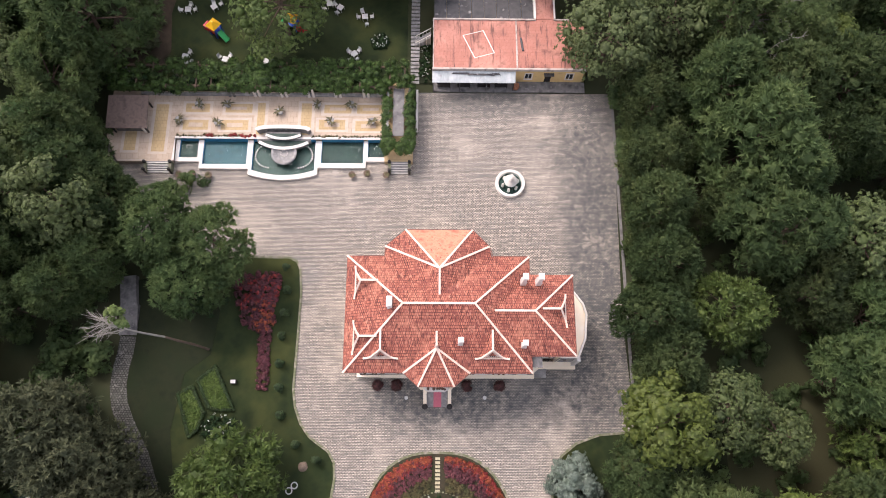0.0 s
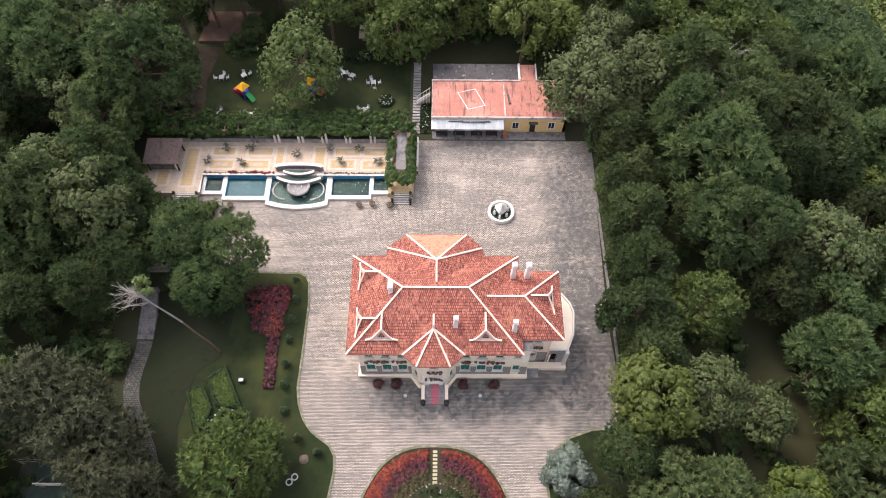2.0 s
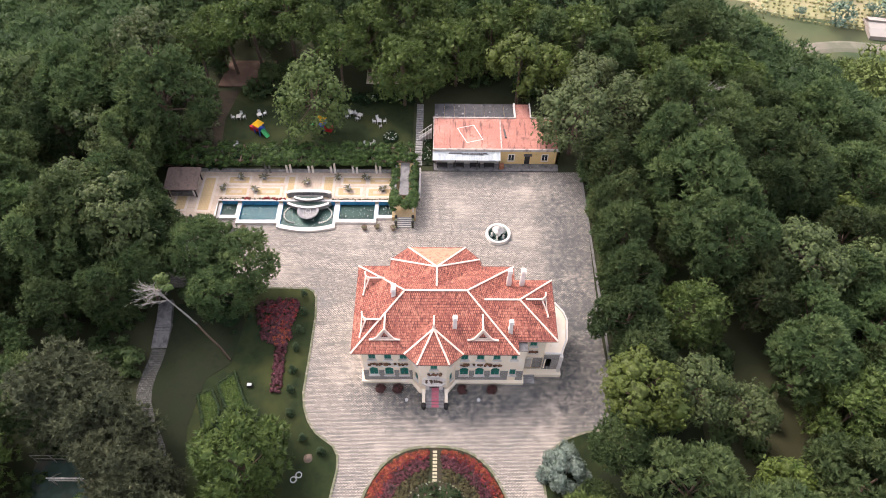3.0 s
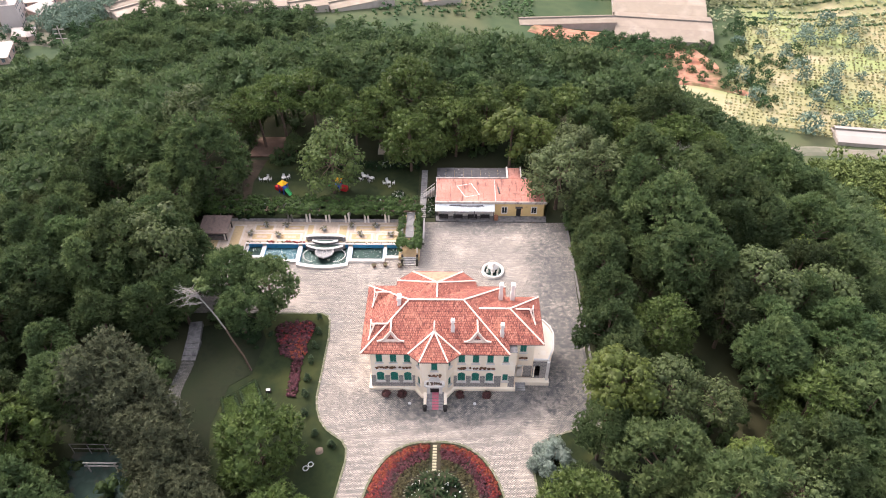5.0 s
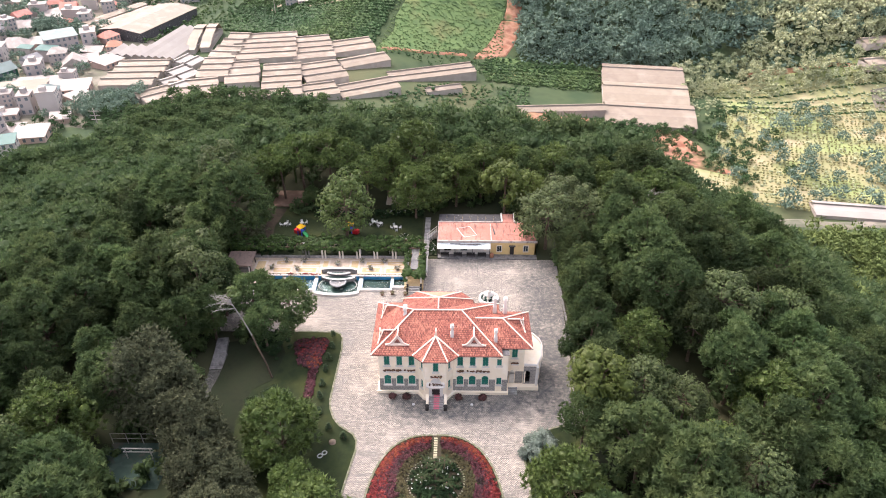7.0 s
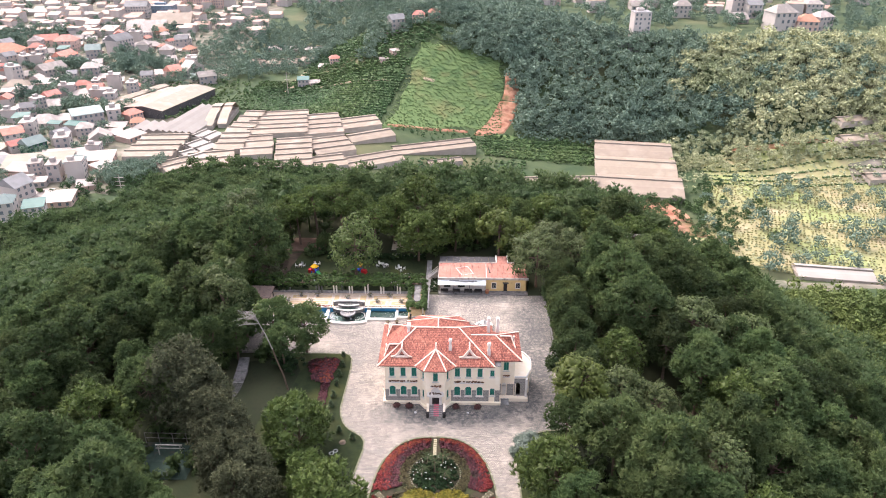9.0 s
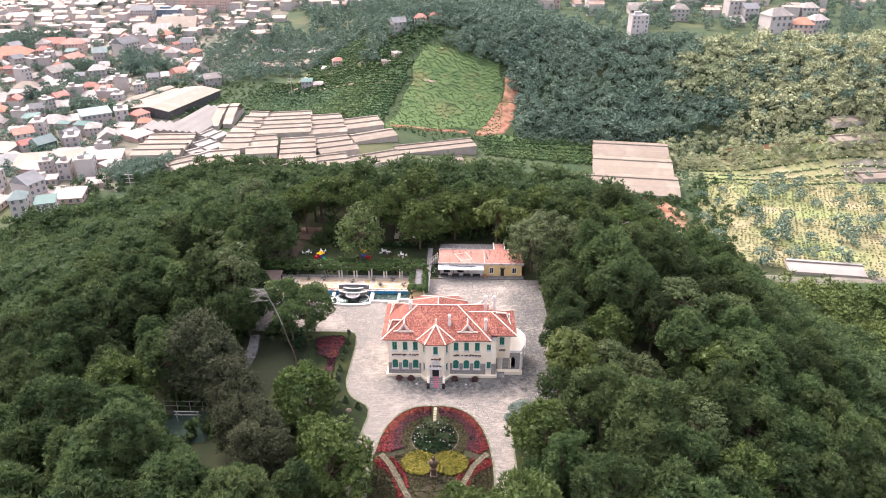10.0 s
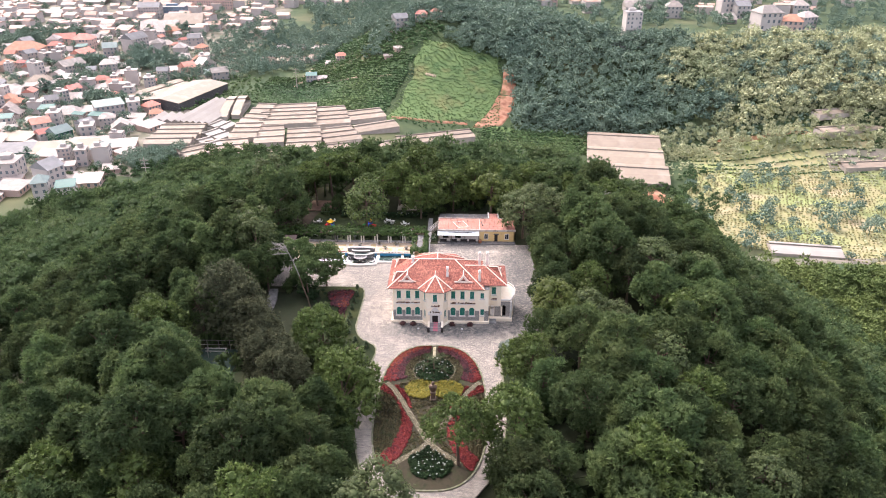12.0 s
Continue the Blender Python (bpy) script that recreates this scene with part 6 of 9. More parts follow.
for k, x in enumerate((0.6, 3.4, 6.2, 8.6)):
    t = thing("bench", (x, 40.5, 0.14), "dark wooden bench under the sheet awning", "bench", "benches under the awning")
    part("seat", boxes((-0.9, 0.9, -0.25, 0.25, 0.4, 0.46)), M["dark"], t)
    part("backrest", boxes((-0.9, 0.9, 0.2, 0.26, 0.46, 0.9)), M["dark"], t)
    for sx in (-0.8, 0.8):
        part("leg", boxes((sx - 0.05, sx + 0.05, -0.2, 0.2, 0, 0.4)), M["dark"], t)
bar = thing("barrel_planter", (10.7, 40.4, 0.14), "brown barrel planter at the corner of the awning", "planter")
part("barrel", lathe([(0, 0), (0.4, 0), (0.5, 0.4), (0.42, 0.85), (0.36, 0.85), (0, 0.75)], 14), M["terracotta"], bar)
rail = thing("outside_stair", (-1.9, 47.5, 0), "short outside stair with white railings beside the annex", "stairs")
for k in range(7):
    part("step", boxes((-1.6 + 0.32 * k, -1.28 + 0.32 * k, -0.5, 0.5, 0, 0.3 * (k + 1))), M["grey"], rail)
for y in (-0.55, 0.5):
    part("handrail", beam(bmesh.new(), (-1.6, y, 0.9), (0.7, y, 3.0), 0.08, 0.08), M["white"], rail)
    for k in range(5):
        part("baluster", boxes((-1.5 + 0.5 * k, -1.45 + 0.5 * k, y - 0.02, y + 0.02, 0, 1.0 + 0.45 * k)), M["white"], rail)

# ---- back lawn: tables, chairs, playground, flower circles ----


def chair_set(x, y, turn, seed):
    rg = random.Random(seed)
    t = thing("garden_table", (x, y, 0.02), "white plastic garden table on the shaded lawn", "table", "garden tables", turn)
    part("tabletop", boxes((-0.42, 0.42, -0.42, 0.42, 0.68, 0.73)), M["plastic_white"], t)
    for sx in (-0.34, 0.34):
        for sy in (-0.34, 0.34):
            part("leg", boxes((sx - 0.03, sx + 0.03, sy - 0.03, sy + 0.03, 0, 0.68)), M["plastic_white"], t)
    for k in range(rg.randint(2, 4)):
        a = turn + 90 * k + rg.uniform(-25, 25)
        r = rg.uniform(0.8, 1.15)
        c = thing("garden_chair", (x + r * math.cos(radians(a)), y + r * math.sin(radians(a)), 0.02), "white plastic garden chair on the lawn", "chair", "garden chairs", a + 90)
        part("seat", boxes((-0.25, 0.25, -0.25, 0.25, 0.4, 0.44)), M["plastic_white"], c)
        part("backrest", boxes((-0.25, 0.25, -0.28, -0.23, 0.44, 0.88)), M["plastic_white"], c)
        for sx in (-0.22, 0.22):
            for sy in (-0.22, 0.22):
                part("leg", boxes((sx - 0.025, sx + 0.025, sy - 0.025, sy + 0.025, 0, 0.4)), M["plastic_white"], c)


for k, (x, y) in enumerate(((-36.3, 52.3), (-32.6, 52.8), (-30.2, 44.2), (-16.0, 53.5), (-14.4, 52.9), (-10.8, 51.4), (-12.1, 45.3), (-35.9, 44.6), (-24.5, 44.0))):
    chair_set(x, y, 37 * k, k)


def playset(x, y, turn, seed):
    p = thing("playground_set", (x, y, 0.02), "brightly coloured plastic playground set with slide", "playground", "playground sets", turn)
    for sx in (-0.6, 0.6):
        for sy in (-0.6, 0.6):
            part("post", boxes((sx - 0.09, sx + 0.09, sy - 0.09, sy + 0.09, 0, 2.2)), M["toy_blue"], p)
    part("deck", boxes((-0.65, 0.65, -0.65, 0.65, 0.95, 1.05)), M["toy_blue"], p)
    bm = bmesh.new()
    bmesh.ops.create_cone(bm, segments=4, radius1=1.15, radius2=0.15, depth=0.7, cap_ends=True, matrix=pose(0, 0, 2.5, 0, 0, 45))
    part("canopy", bm, M["toy_yellow"], p)
    bm = beam(bmesh.new(), (0.6, 0, 1.0), (2.1, -0.2, 0.15), 0.7, 0.08)
    part("slide", bm, M["toy_green"], p)
    part("slide_side", beam(bmesh.new(), (0.6, 0.38, 1.1), (2.1, 0.2, 0.25), 0.08, 0.22), M["toy_green"], p)
    part("climber", boxes((-2.0, -0.65, -0.5, 0.5, 0, 0.9)), M["toy_red"], p)
    part("panel", boxes((-0.6, 0.6, -0.72, -0.62, 1.05, 1.7)), M["toy_red"], p)


playset(-31.9, 48.8, -35, 1)
playset(-21.0, 50.0, 160, 2)
rg = np.random.default_rng(12)


def blossom_ring(x, y, r, name="flower_bed", label="round bed of dark shrubs dotted with white blossom", n=34, white=26, z=0.0):
    b = thing(name, (x, y, z), label, "flower bed")
    a, q = rg.uniform(0, 6.28, n), np.sqrt(rg.uniform(0, 1, n)) * r
    c = np.stack((q * np.cos(a), q * np.sin(a), rg.uniform(0.15, 0.4, n)), -1)
    leafy("shrubs", rg, c, rg.uniform(0.25, 0.5, n), 18, 0.15, M["dark_leaf"], "", parent=b)
    a, q = rg.uniform(0, 6.28, white), np.sqrt(rg.uniform(0, 1, white)) * r
    c = np.stack((q * np.cos(a), q * np.sin(a), rg.uniform(0.6, 0.8, white)), -1)
    leafy("blossom", rg, c, np.full(white, 0.09), 5, 0.1, M["white_flower"], "white blossom", parent=b, core=0)


blossom_ring(-8.6, 47.6, 1.2)
strip_bed = thing("flower_bed", (-2.0, 43.4, 0.0), "dark strip of planting dotted with white blossom beside the annex", "flower bed")
part("soil", boxes((-0.85, 0.95, -2.4, 5.6, -0.1, 0.05)), M["shade_earth"], strip_bed)
c = np.stack((rg.uniform(-0.75, 0.75, 70), rg.uniform(-2.2, 5.4, 70), rg.uniform(0.12, 0.3, 70)), -1)
leafy("shrubs", rg, c, rg.uniform(0.2, 0.4, 70), 18, 0.13, M["dark_leaf"], "", parent=strip_bed)
c = np.stack((rg.uniform(-0.7, 0.7, 30), rg.uniform(-2.1, 4.6, 30), rg.uniform(0.45, 0.6, 30)), -1)
leafy("blossom", rg, c, np.full(30, 0.08), 5, 0.09, M["white_flower"], "white blossom", parent=strip_bed, core=0)
c = [(rg.uniform(-30, -5), 57.5 + rg.normal(scale=0.6), rg.uniform(0.3, 1.2)) for _ in range(120)]
leafy("hedge", rg, c, rg.uniform(0.4, 0.8, len(c)), 20, 0.2, M["dark_leaf"], "dark hedge at the back of the lawn", "hedge")
c = [(rg.uniform(-30, -5), 56.9 + rg.normal(scale=0.4), rg.uniform(1.0, 1.6)) for _ in range(60)]
leafy("blossom", rg, c, np.full(len(c), 0.08), 5, 0.1, M["white_flower"], "white blossom along the dark hedge", "blossom", core=0)
c = [(-42 + rg.normal(scale=1.0), 49 + rg.normal(scale=2.4), rg.uniform(0.3, 1.4)) for _ in range(60)]
leafy("shrubbery", rg, c, rg.uniform(0.4, 0.9, len(c)), 20, 0.2, M["leaf_dusky"], "grey shrubbery at the edge of the lawn")
patch("clearing", [(-42, 61.5), (-33, 61.5), (-32, 69), (-41, 69)], -0.4, 0.03, mat("reddish_earth", [(0.20, 0.12, 0.09), (0.16, 0.10, 0.075), (0.25, 0.16, 0.125)], 0.4, 0.9, 0.3), "bare reddish earth among the trees", "clearing")
patch("clearing", [(-14, 62.5), (-7, 62.5), (-7, 67), (-14, 67)], -0.4, 0.03, M["pale_tile"], "pale paved clearing behind the hedge", "clearing")

# ---- round garden in the drive ----
bed = thing("garden_bed", (0, 0, 0), "long oval garden in the drive with red and purple bedding", "flower bed", kind="structure")
oval = ring(10.3, 20.2, -29.2)
part("bed_soil", slab(bmesh.new(), oval, -0.2, 0.12), mat("dark_garden_soil", [(0.030, 0.026, 0.015), (0.045, 0.036, 0.022), (0.022, 0.024, 0.012)], 0.9, 0.95, 0.5, spots=(0.5, (0.03, 0.04, 0.014), 0.5, 0.7)), bed)
part("bed_kerb", curb(bmesh.new(), ring(10.4, 20.3, -29.2), 0.3, -0.2, 0.2, True), M["kerb"], bed)


def in_oval(x, y, a=10.3, b=20.2, n=2.7):
    return abs(x / a) ** n + abs((y + 29.2) / b) ** n


WALKS = [[(9.4, -21.2), (7.0, -24.0), (5.6, -27.2), (2.2, -34.2), (0.6, -37.5), (-1.5, -40.0), (-5.5, -43.5)], [(-8.9, -21.8), (-7.2, -24.0), (-5.6, -27.2), (-2.2, -34.2), (-0.6, -37.5), (1.5, -40.0), (5.5, -43.5)]]


def on_walk(x, y):
    """Whether a point lies on one of the pebble paths of the oval."""
    for line in WALKS:
        for (ax, ay), (bx, by) in zip(line, line[1:]):
            u = max(0.0, min(1.0, ((x - ax) * (bx - ax) + (y - ay) * (by - ay)) / ((bx - ax) ** 2 + (by - ay) ** 2)))
            if math.hypot(x - ax - u * (bx - ax), y - ay - u * (by - ay)) < 0.72:
                return True
    return False


def planting(name, material, test, n, box4, r=(0.16, 0.3), leaves=14, size=0.15, label="", z=0.18):
    pts, k = [], 0
    while len(pts) < n and k < n * 40:
        k += 1
        x, y = rg.uniform(box4[0], box4[1]), rg.uniform(box4[2], box4[3])
        if test(x, y) and not on_walk(x, y):
            pts.append((x, y, z + rg.uniform(0, 0.15)))
    ob = leafy(name, rg, pts, rg.uniform(*r, len(pts)), leaves, size, material, label, parent=bed)
    ob["kind"] = "stuff"
    return ob


def rad(x, y):
    return math.hypot(x - 0.2, y + 17.6)


def ang(x, y):
    return math.degrees(math.atan2(y + 17.6, x - 0.2)) % 360


aisle = lambda x, y: abs(x) < 0.9 and y > -14
upper = lambda x, y: y > -17.6 - 0.42 * abs(x) - 0.4
planting("orange_bedding", M["orange_flower"], lambda x, y: 0.60 < in_oval(x, y) < 0.93 and rad(x, y) > 7.6 and upper(x, y) and not aisle(x, y) and y > -15.5 + rg.normal(0, 1.2), 520, (-10, 10, -20, -9.5), label="orange-red bedding")
planting("red_bedding", M["red_flower"], lambda x, y: in_oval(x, y) < 0.93 and rad(x, y) > 7.2 and upper(x, y) and not aisle(x, y), 620, (-10, 10, -22, -9.5), label="red bedding")
planting("purple_bedding", M["purple_flower"], lambda x, y: in_oval(x, y) < 0.9 and 5.9 < rad(x, y) < 8.2 + rg.normal(0, 0.35) and upper(x, y) and not aisle(x, y), 900, (-9, 9, -22, -9.5), label="dark purple bedding")
planting("inner_ring", M["dry_bed"], lambda x, y: 4.4 < rad(x, y) < 5.9 and not aisle(x, y), 640, (-7, 7, -23.6, -11), label="brownish green planting", r=(0.14, 0.25))
planting("centre_shrubs", M["dark_leaf"], lambda x, y: rad(x, y) < 3.9, 260, (-4, 4.4, -22, -13.5), r=(0.2, 0.38), leaves=18, label="dark shrubs", z=0.3)
ob = planting("white_blossom", M["white_flower"], lambda x, y: 1.2 < rad(x, y) < 4.0, 34, (-4, 4.4, -22, -13.5), r=(0.09, 0.13), leaves=6, size=0.11, z=0.85, label="white blossom")
bm = bmesh.new()
for k in range(60):
    a = math.radians(k * 6)
    box(bm, 0.2 + 4.2 * math.cos(a) - 0.13, 0.2 + 4.2 * math.cos(a) + 0.13, -17.6 + 4.2 * math.sin(a) - 0.09, -17.6 + 4.2 * math.sin(a) + 0.09, 0.1, 0.2)
part("stone_edging", bm, M["kerb"], bed, "ring of pale edging stones")
for k in range(9):
    part("stepping_stone", boxes((-0.28, 0.28, -9.75 - 0.46 * k, -9.45 - 0.46 * k, 0.05, 0.17)), mat("pale_stepping_stone", [(0.42, 0.38, 0.26), (0.34, 0.30, 0.2)], 3, 0.9) if k == 0 else bpy.data.materials["pale_stepping_stone"], bed)
planting("yellow_hedge", M["yellow_hedge"], lambda x, y: math.hypot((abs(x - 0.4) - 2.55) / 3.0, (y + 23.9) / 2.7) < 1 and math.hypot(x - 0.3, y + 26.6) > 0.95, 900, (-5.6, 6.2, -27, -21), r=(0.2, 0.34), leaves=18, label="clipped yellow-green hedge", z=0.4)


def cobble(bm, x, y, z, r, turn):
    """One flattened five-sided stone with a slightly smaller top."""
    low, top = [], []
    for k in range(5):
        a = turn + k * 2 * math.pi / 5
        low.append(bm.verts.new((x + r * math.cos(a), y + r * 0.8 * math.sin(a), z)))
        top.append(bm.verts.new((x + r * 0.75 * math.cos(a), y + r * 0.6 * math.sin(a), z + 0.09)))
    bm.faces.new(top)
    for k in range(5):
        bm.faces.new((low[k], low[(k + 1) % 5], top[(k + 1) % 5], top[k]))


M["pebble"] = mat("pale_cobbles", [(0.27, 0.24, 0.18), (0.20, 0.18, 0.13), (0.34, 0.30, 0.235)], 2.0, 0.85, 0.3, island=0.5)
M["path_earth"] = mat("mossy_path_earth", [(0.085, 0.075, 0.042), (0.12, 0.10, 0.065), (0.06, 0.062, 0.03)], 1.5, 0.95, 0.4)
for line, z in ((WALKS[0], 0.14), (WALKS[1], 0.145)):
    walkway = part("pebble_path", curb(bmesh.new(), line, 1.0, 0.05, z), M["path_earth"], bed, "mossy garden path set with pale stones")
    bm = bmesh.new()
    for (ax, ay), (bx, by) in zip(line, line[1:]):
        n = int(math.dist((ax, ay), (bx, by)) / 0.36)
        dx, dy = (bx - ax) / (n * 0.36), (by - ay) / (n * 0.36)
        for k in range(n):
            for off in (-0.33, 0.0, 0.33):
                u = (k + rg.uniform(0.2, 0.8)) / n
                o = off + rg.normal(0, 0.05)
                cobble(bm, ax + (bx - ax) * u - dy * o, ay + (by - ay) * u + dx * o, z, rg.uniform(0.1, 0.17), rg.uniform(0, 6))
    part("cobbles", bm, M["pebble"], walkway, "pale rounded cobbles")["kind"] = "stuff"
for s in (-1, 1):
    planting("red_bedding", M["red_flower"], lambda x, y: x * s > 0 and 0.85 < math.hypot((abs(x) - 10.6) / 6.3, (y + 33.5) / 10.8) < 1.18 and in_oval(x, y) < 0.93 and y < -22.6, 900, (-10, 10, -46, -22.5), label="crescent of crimson bedding")
    planting("brown_bedding", M["dry_bed"], lambda x, y: x * s > 0 and math.hypot((abs(x) - 10.6) / 6.3, (y + 33.5) / 10.8) < 0.86 and in_oval(x, y) < 0.95 and abs(x * 1.4 + 0.15 * math.sin(y)) % 1.0 < 0.62, 900, (-10, 10, -44, -24), r=(0.14, 0.22), label="low brownish planting")
planting("lower_shrubs", M["dark_leaf"], lambda x, y: math.hypot(x - 0.5, y + 43.4) < 3.7 and in_oval(x, y) < 0.95, 280, (-5, 5, -50, -39), r=(0.25, 0.45), leaves=18, label="dark shrubs", z=0.3)
planting("low_cover", M["dry_bed"], lambda x, y: math.hypot(x - 0.5, y + 43.4) > 3.9 and in_oval(x, y) < 0.95 and math.hypot((abs(x) - 10.6) / 6.3, (y + 33.5) / 10.8) > 1.2 and rad(x, y) > 6 and y > -41, 700, (-10, 10, -41, -22), r=(0.14, 0.24), leaves=12, label="low brownish green ground cover", z=0.12)
planting("white_blossom", M["white_flower"], lambda x, y: math.hypot(x - 0.5, y + 43.4) < 3.5, 46, (-5, 5, -48, -39.5), r=(0.09, 0.13), leaves=6, size=0.11, z=0.9, label="white blossom")


M["palm_leaf"] = mat("dark_palm_fronds", [(0.018, 0.034, 0.012), (0.03, 0.046, 0.017), (0.036, 0.04, 0.018)], 2.0, 0.75, spec=0.15)


def palm(x, y, h, seed):
    rg2 = random.Random(seed)
    p = thing("palm", (x, y, 0.1), "small feathery palm in the round bed", "palm", "palms in the round bed")
    part("trunk", tube(bmesh.new(), [(0, 0, 0), (0.05, 0, h * 0.6), (0.1, 0.05, h)], [0.16, 0.12, 0.1], 7), M["bark"], p)
    for k in range(13):
        a, e0 = 2 * math.pi * k / 13 + rg2.uniform(-0.2, 0.2), rg2.uniform(0.2, 0.9)
        bm = bmesh.new()
        prev = None
        L = rg2.uniform(1.15, 1.6)
        for j in range(8):
            u = j / 7
            out2 = L * u
            pt = Vector((0.1 + math.cos(a) * out2, 0.05 + math.sin(a) * out2, h + math.sin(e0) * out2 - 0.5 * u * u * L))
            w = 0.22 * (1 - u) ** 0.6 + 0.02
            side = Vector((-math.sin(a), math.cos(a), -0.35)) * w
            side2 = Vector((math.sin(a), -math.cos(a), -0.35)) * w
            if prev is not None and j > 1:
                for sd in (side, side2):
                    tip = pt + sd + (pt - prev) * 0.8
                    bm.faces.new([bm.verts.new(q) for q in (prev, pt, tip)])
            prev = pt
        part("frond", bm, M["palm_leaf"], p)


for k, (x, y, h) in enumerate(((-1.2, -15.6, 1.6), (1.4, -15.4, 1.9), (-1.9, -18.3, 1.8), (1.7, -18.9, 1.5), (0.1, -17.4, 2.4))):
    palm(x, y, h, k)
bm = lathe([(0, 0), (0.62, 0), (0.62, 0.25), (0.42, 0.35), (0.40, 1.15), (0.55, 1.25), (0.55, 1.38), (0, 1.38)], 4, start=math.pi / 4)
lathe([(0.30, 1.38), (0.46, 1.7), (0.58, 2.05), (0.60, 2.3), (0.42, 2.52), (0.16, 2.6), (0.15, 2.68), (0, 2.68)], 14, bm=bm, sy=0.62)
bmesh.ops.create_uvsphere(bm, u_segments=12, v_segments=8, radius=0.24, matrix=pose(0, 0, 2.86) @ Matrix.Diagonal((0.9, 1, 1.2, 1)))
bust = part("statue", bm, mat("weathered_bronze", [(0.10, 0.066, 0.048), (0.145, 0.10, 0.076), (0.06, 0.042, 0.032)], 3.0, 0.55, 0.2, metal=0.3), None)
bust.matrix_world = pose(0.3, -26.6, 0.1) @ Matrix.Scale(1.35, 4)
tagged(bust, "dark brown weathered bust on a square pedestal between yellow hedges", "statue")

# ---- west lawn: flower bed, clipped shrubs, parterre, stones ----
wb = thing("flower_bed", (0, 0, 0.07), "dark red and purple bedding shaped like a tree on the lawn", "flower bed")
crown_poly = [(-26.6, 11.8), (-25.8, 13.0), (-23.5, 13.4), (-20.6, 13.2), (-20.2, 12.4), (-20.4, 10.2), (-21.2, 8.5), (-20.6, 6.9), (-21.2, 5.5), (-22.8, 5.2), (-24.6, 6.6), (-25.6, 9.0)]


def bed_fill(test, n, material, name, label, b4, r=(0.18, 0.34)):
    pts = []
    while len(pts) < n:
        x, y = rg.uniform(b4[0], b4[1]), rg.uniform(b4[2], b4[3])
        if test(x, y):
            pts.append((x, y, 0.15 + rg.uniform(0, 0.2)))
    leafy(name, rg, pts, rg.uniform(*r, len(pts)), 16, 0.15, material, label, parent=wb)


bed_fill(lambda x, y: inside(crown_poly, x, y), 380, M["purple_flower"], "purple_bedding", "dark purple bedding", (-27, -20, 5, 13.5))
bed_fill(lambda x, y: math.hypot((x + 22.2) / 1.5, (y - 7.8) / 2.2) < 1 and inside(crown_poly, x, y), 70, M["orange_flower"], "orange_bedding", "orange bedding", (-24, -20.4, 5.4, 10.2))
bed_fill(lambda x, y: inside(crown_poly, x, y) and y > 8, 70, M["red_flower"], "red_bedding", "red bedding", (-25.5, -20.4, 8, 13))
bed_fill(lambda x, y: True, 130, M["purple_flower"], "stem_bedding", "strip of dark red bedding", (-22.4, -21.0, -1.6, 5.2))
for k, (x, y) in enumerate(((-19.6, 13.9), (-19.4, 11.0), (-19.5, 8.0), (-19.6, 5.1), (-19.7, 1.7), (-19.6, -1.3), (-19.2, -4.6), (-17.1, -8.0), (-14.5, -9.8))):
    s = thing("conical_shrub", (x, y, 0.07), "small clipped dark conical shrub on the lawn edge", "shrub", "clipped shrubs along the lawn")
    n = 26
    zz = np.sort(rg.uniform(0.1, 1.5, n))
    a = rg.uniform(0, 6.28, n)
    rr = 0.5 * (1 - zz / 1.75)
    leafy("leaves", rg, np.stack((rr * np.cos(a), rr * np.sin(a), zz), -1), rg.uniform(0.16, 0.28, n), 16, 0.11, M["box_hedge"], "", parent=s)
    part("stem", tube(bmesh.new(), [(0, 0, -0.1), (0, 0, 0.9)], [0.05, 0.03], 5), M["bark"], s)
for x, y, t in ((-7.4, -0.95, "dark"), (-5.1, -0.95, "red"), (3.6, -1.0, "red"), (7.6, -1.0, "dark")):
    s = thing("round_shrub", (x, y, 0), "round clipped dark reddish shrub in front of the villa", "shrub", "round shrubs before the facade")
    n = 30
    d = rg.normal(size=(n, 3))
    d /= np.linalg.norm(d, axis=1, keepdims=True)
    d[:, 2] = np.abs(d[:, 2])
    leafy("leaves", rg, d * 0.5 + np.array((0, 0, 0.25)), np.full(n, 0.3), 18, 0.12, mat("dark_red_leaves", [(0.05, 0.02, 0.02), (0.08, 0.03, 0.028), (0.035, 0.025, 0.02)], 3, 0.7, island=0.4) if x == -7.4 else bpy.data.materials["dark_red_leaves"], "", parent=s)
for x, y in ((-3.9, -2.45), (5.75, -2.4)):
    s = thing("ground_light", (x, y, 0.0), "small pale round light fitting set on the paving", "lamp")
    part("body", lathe([(0, 0), (0.22, 0), (0.24, 0.18), (0.15, 0.22), (0, 0.22)], 12), M["plastic_white"], s)

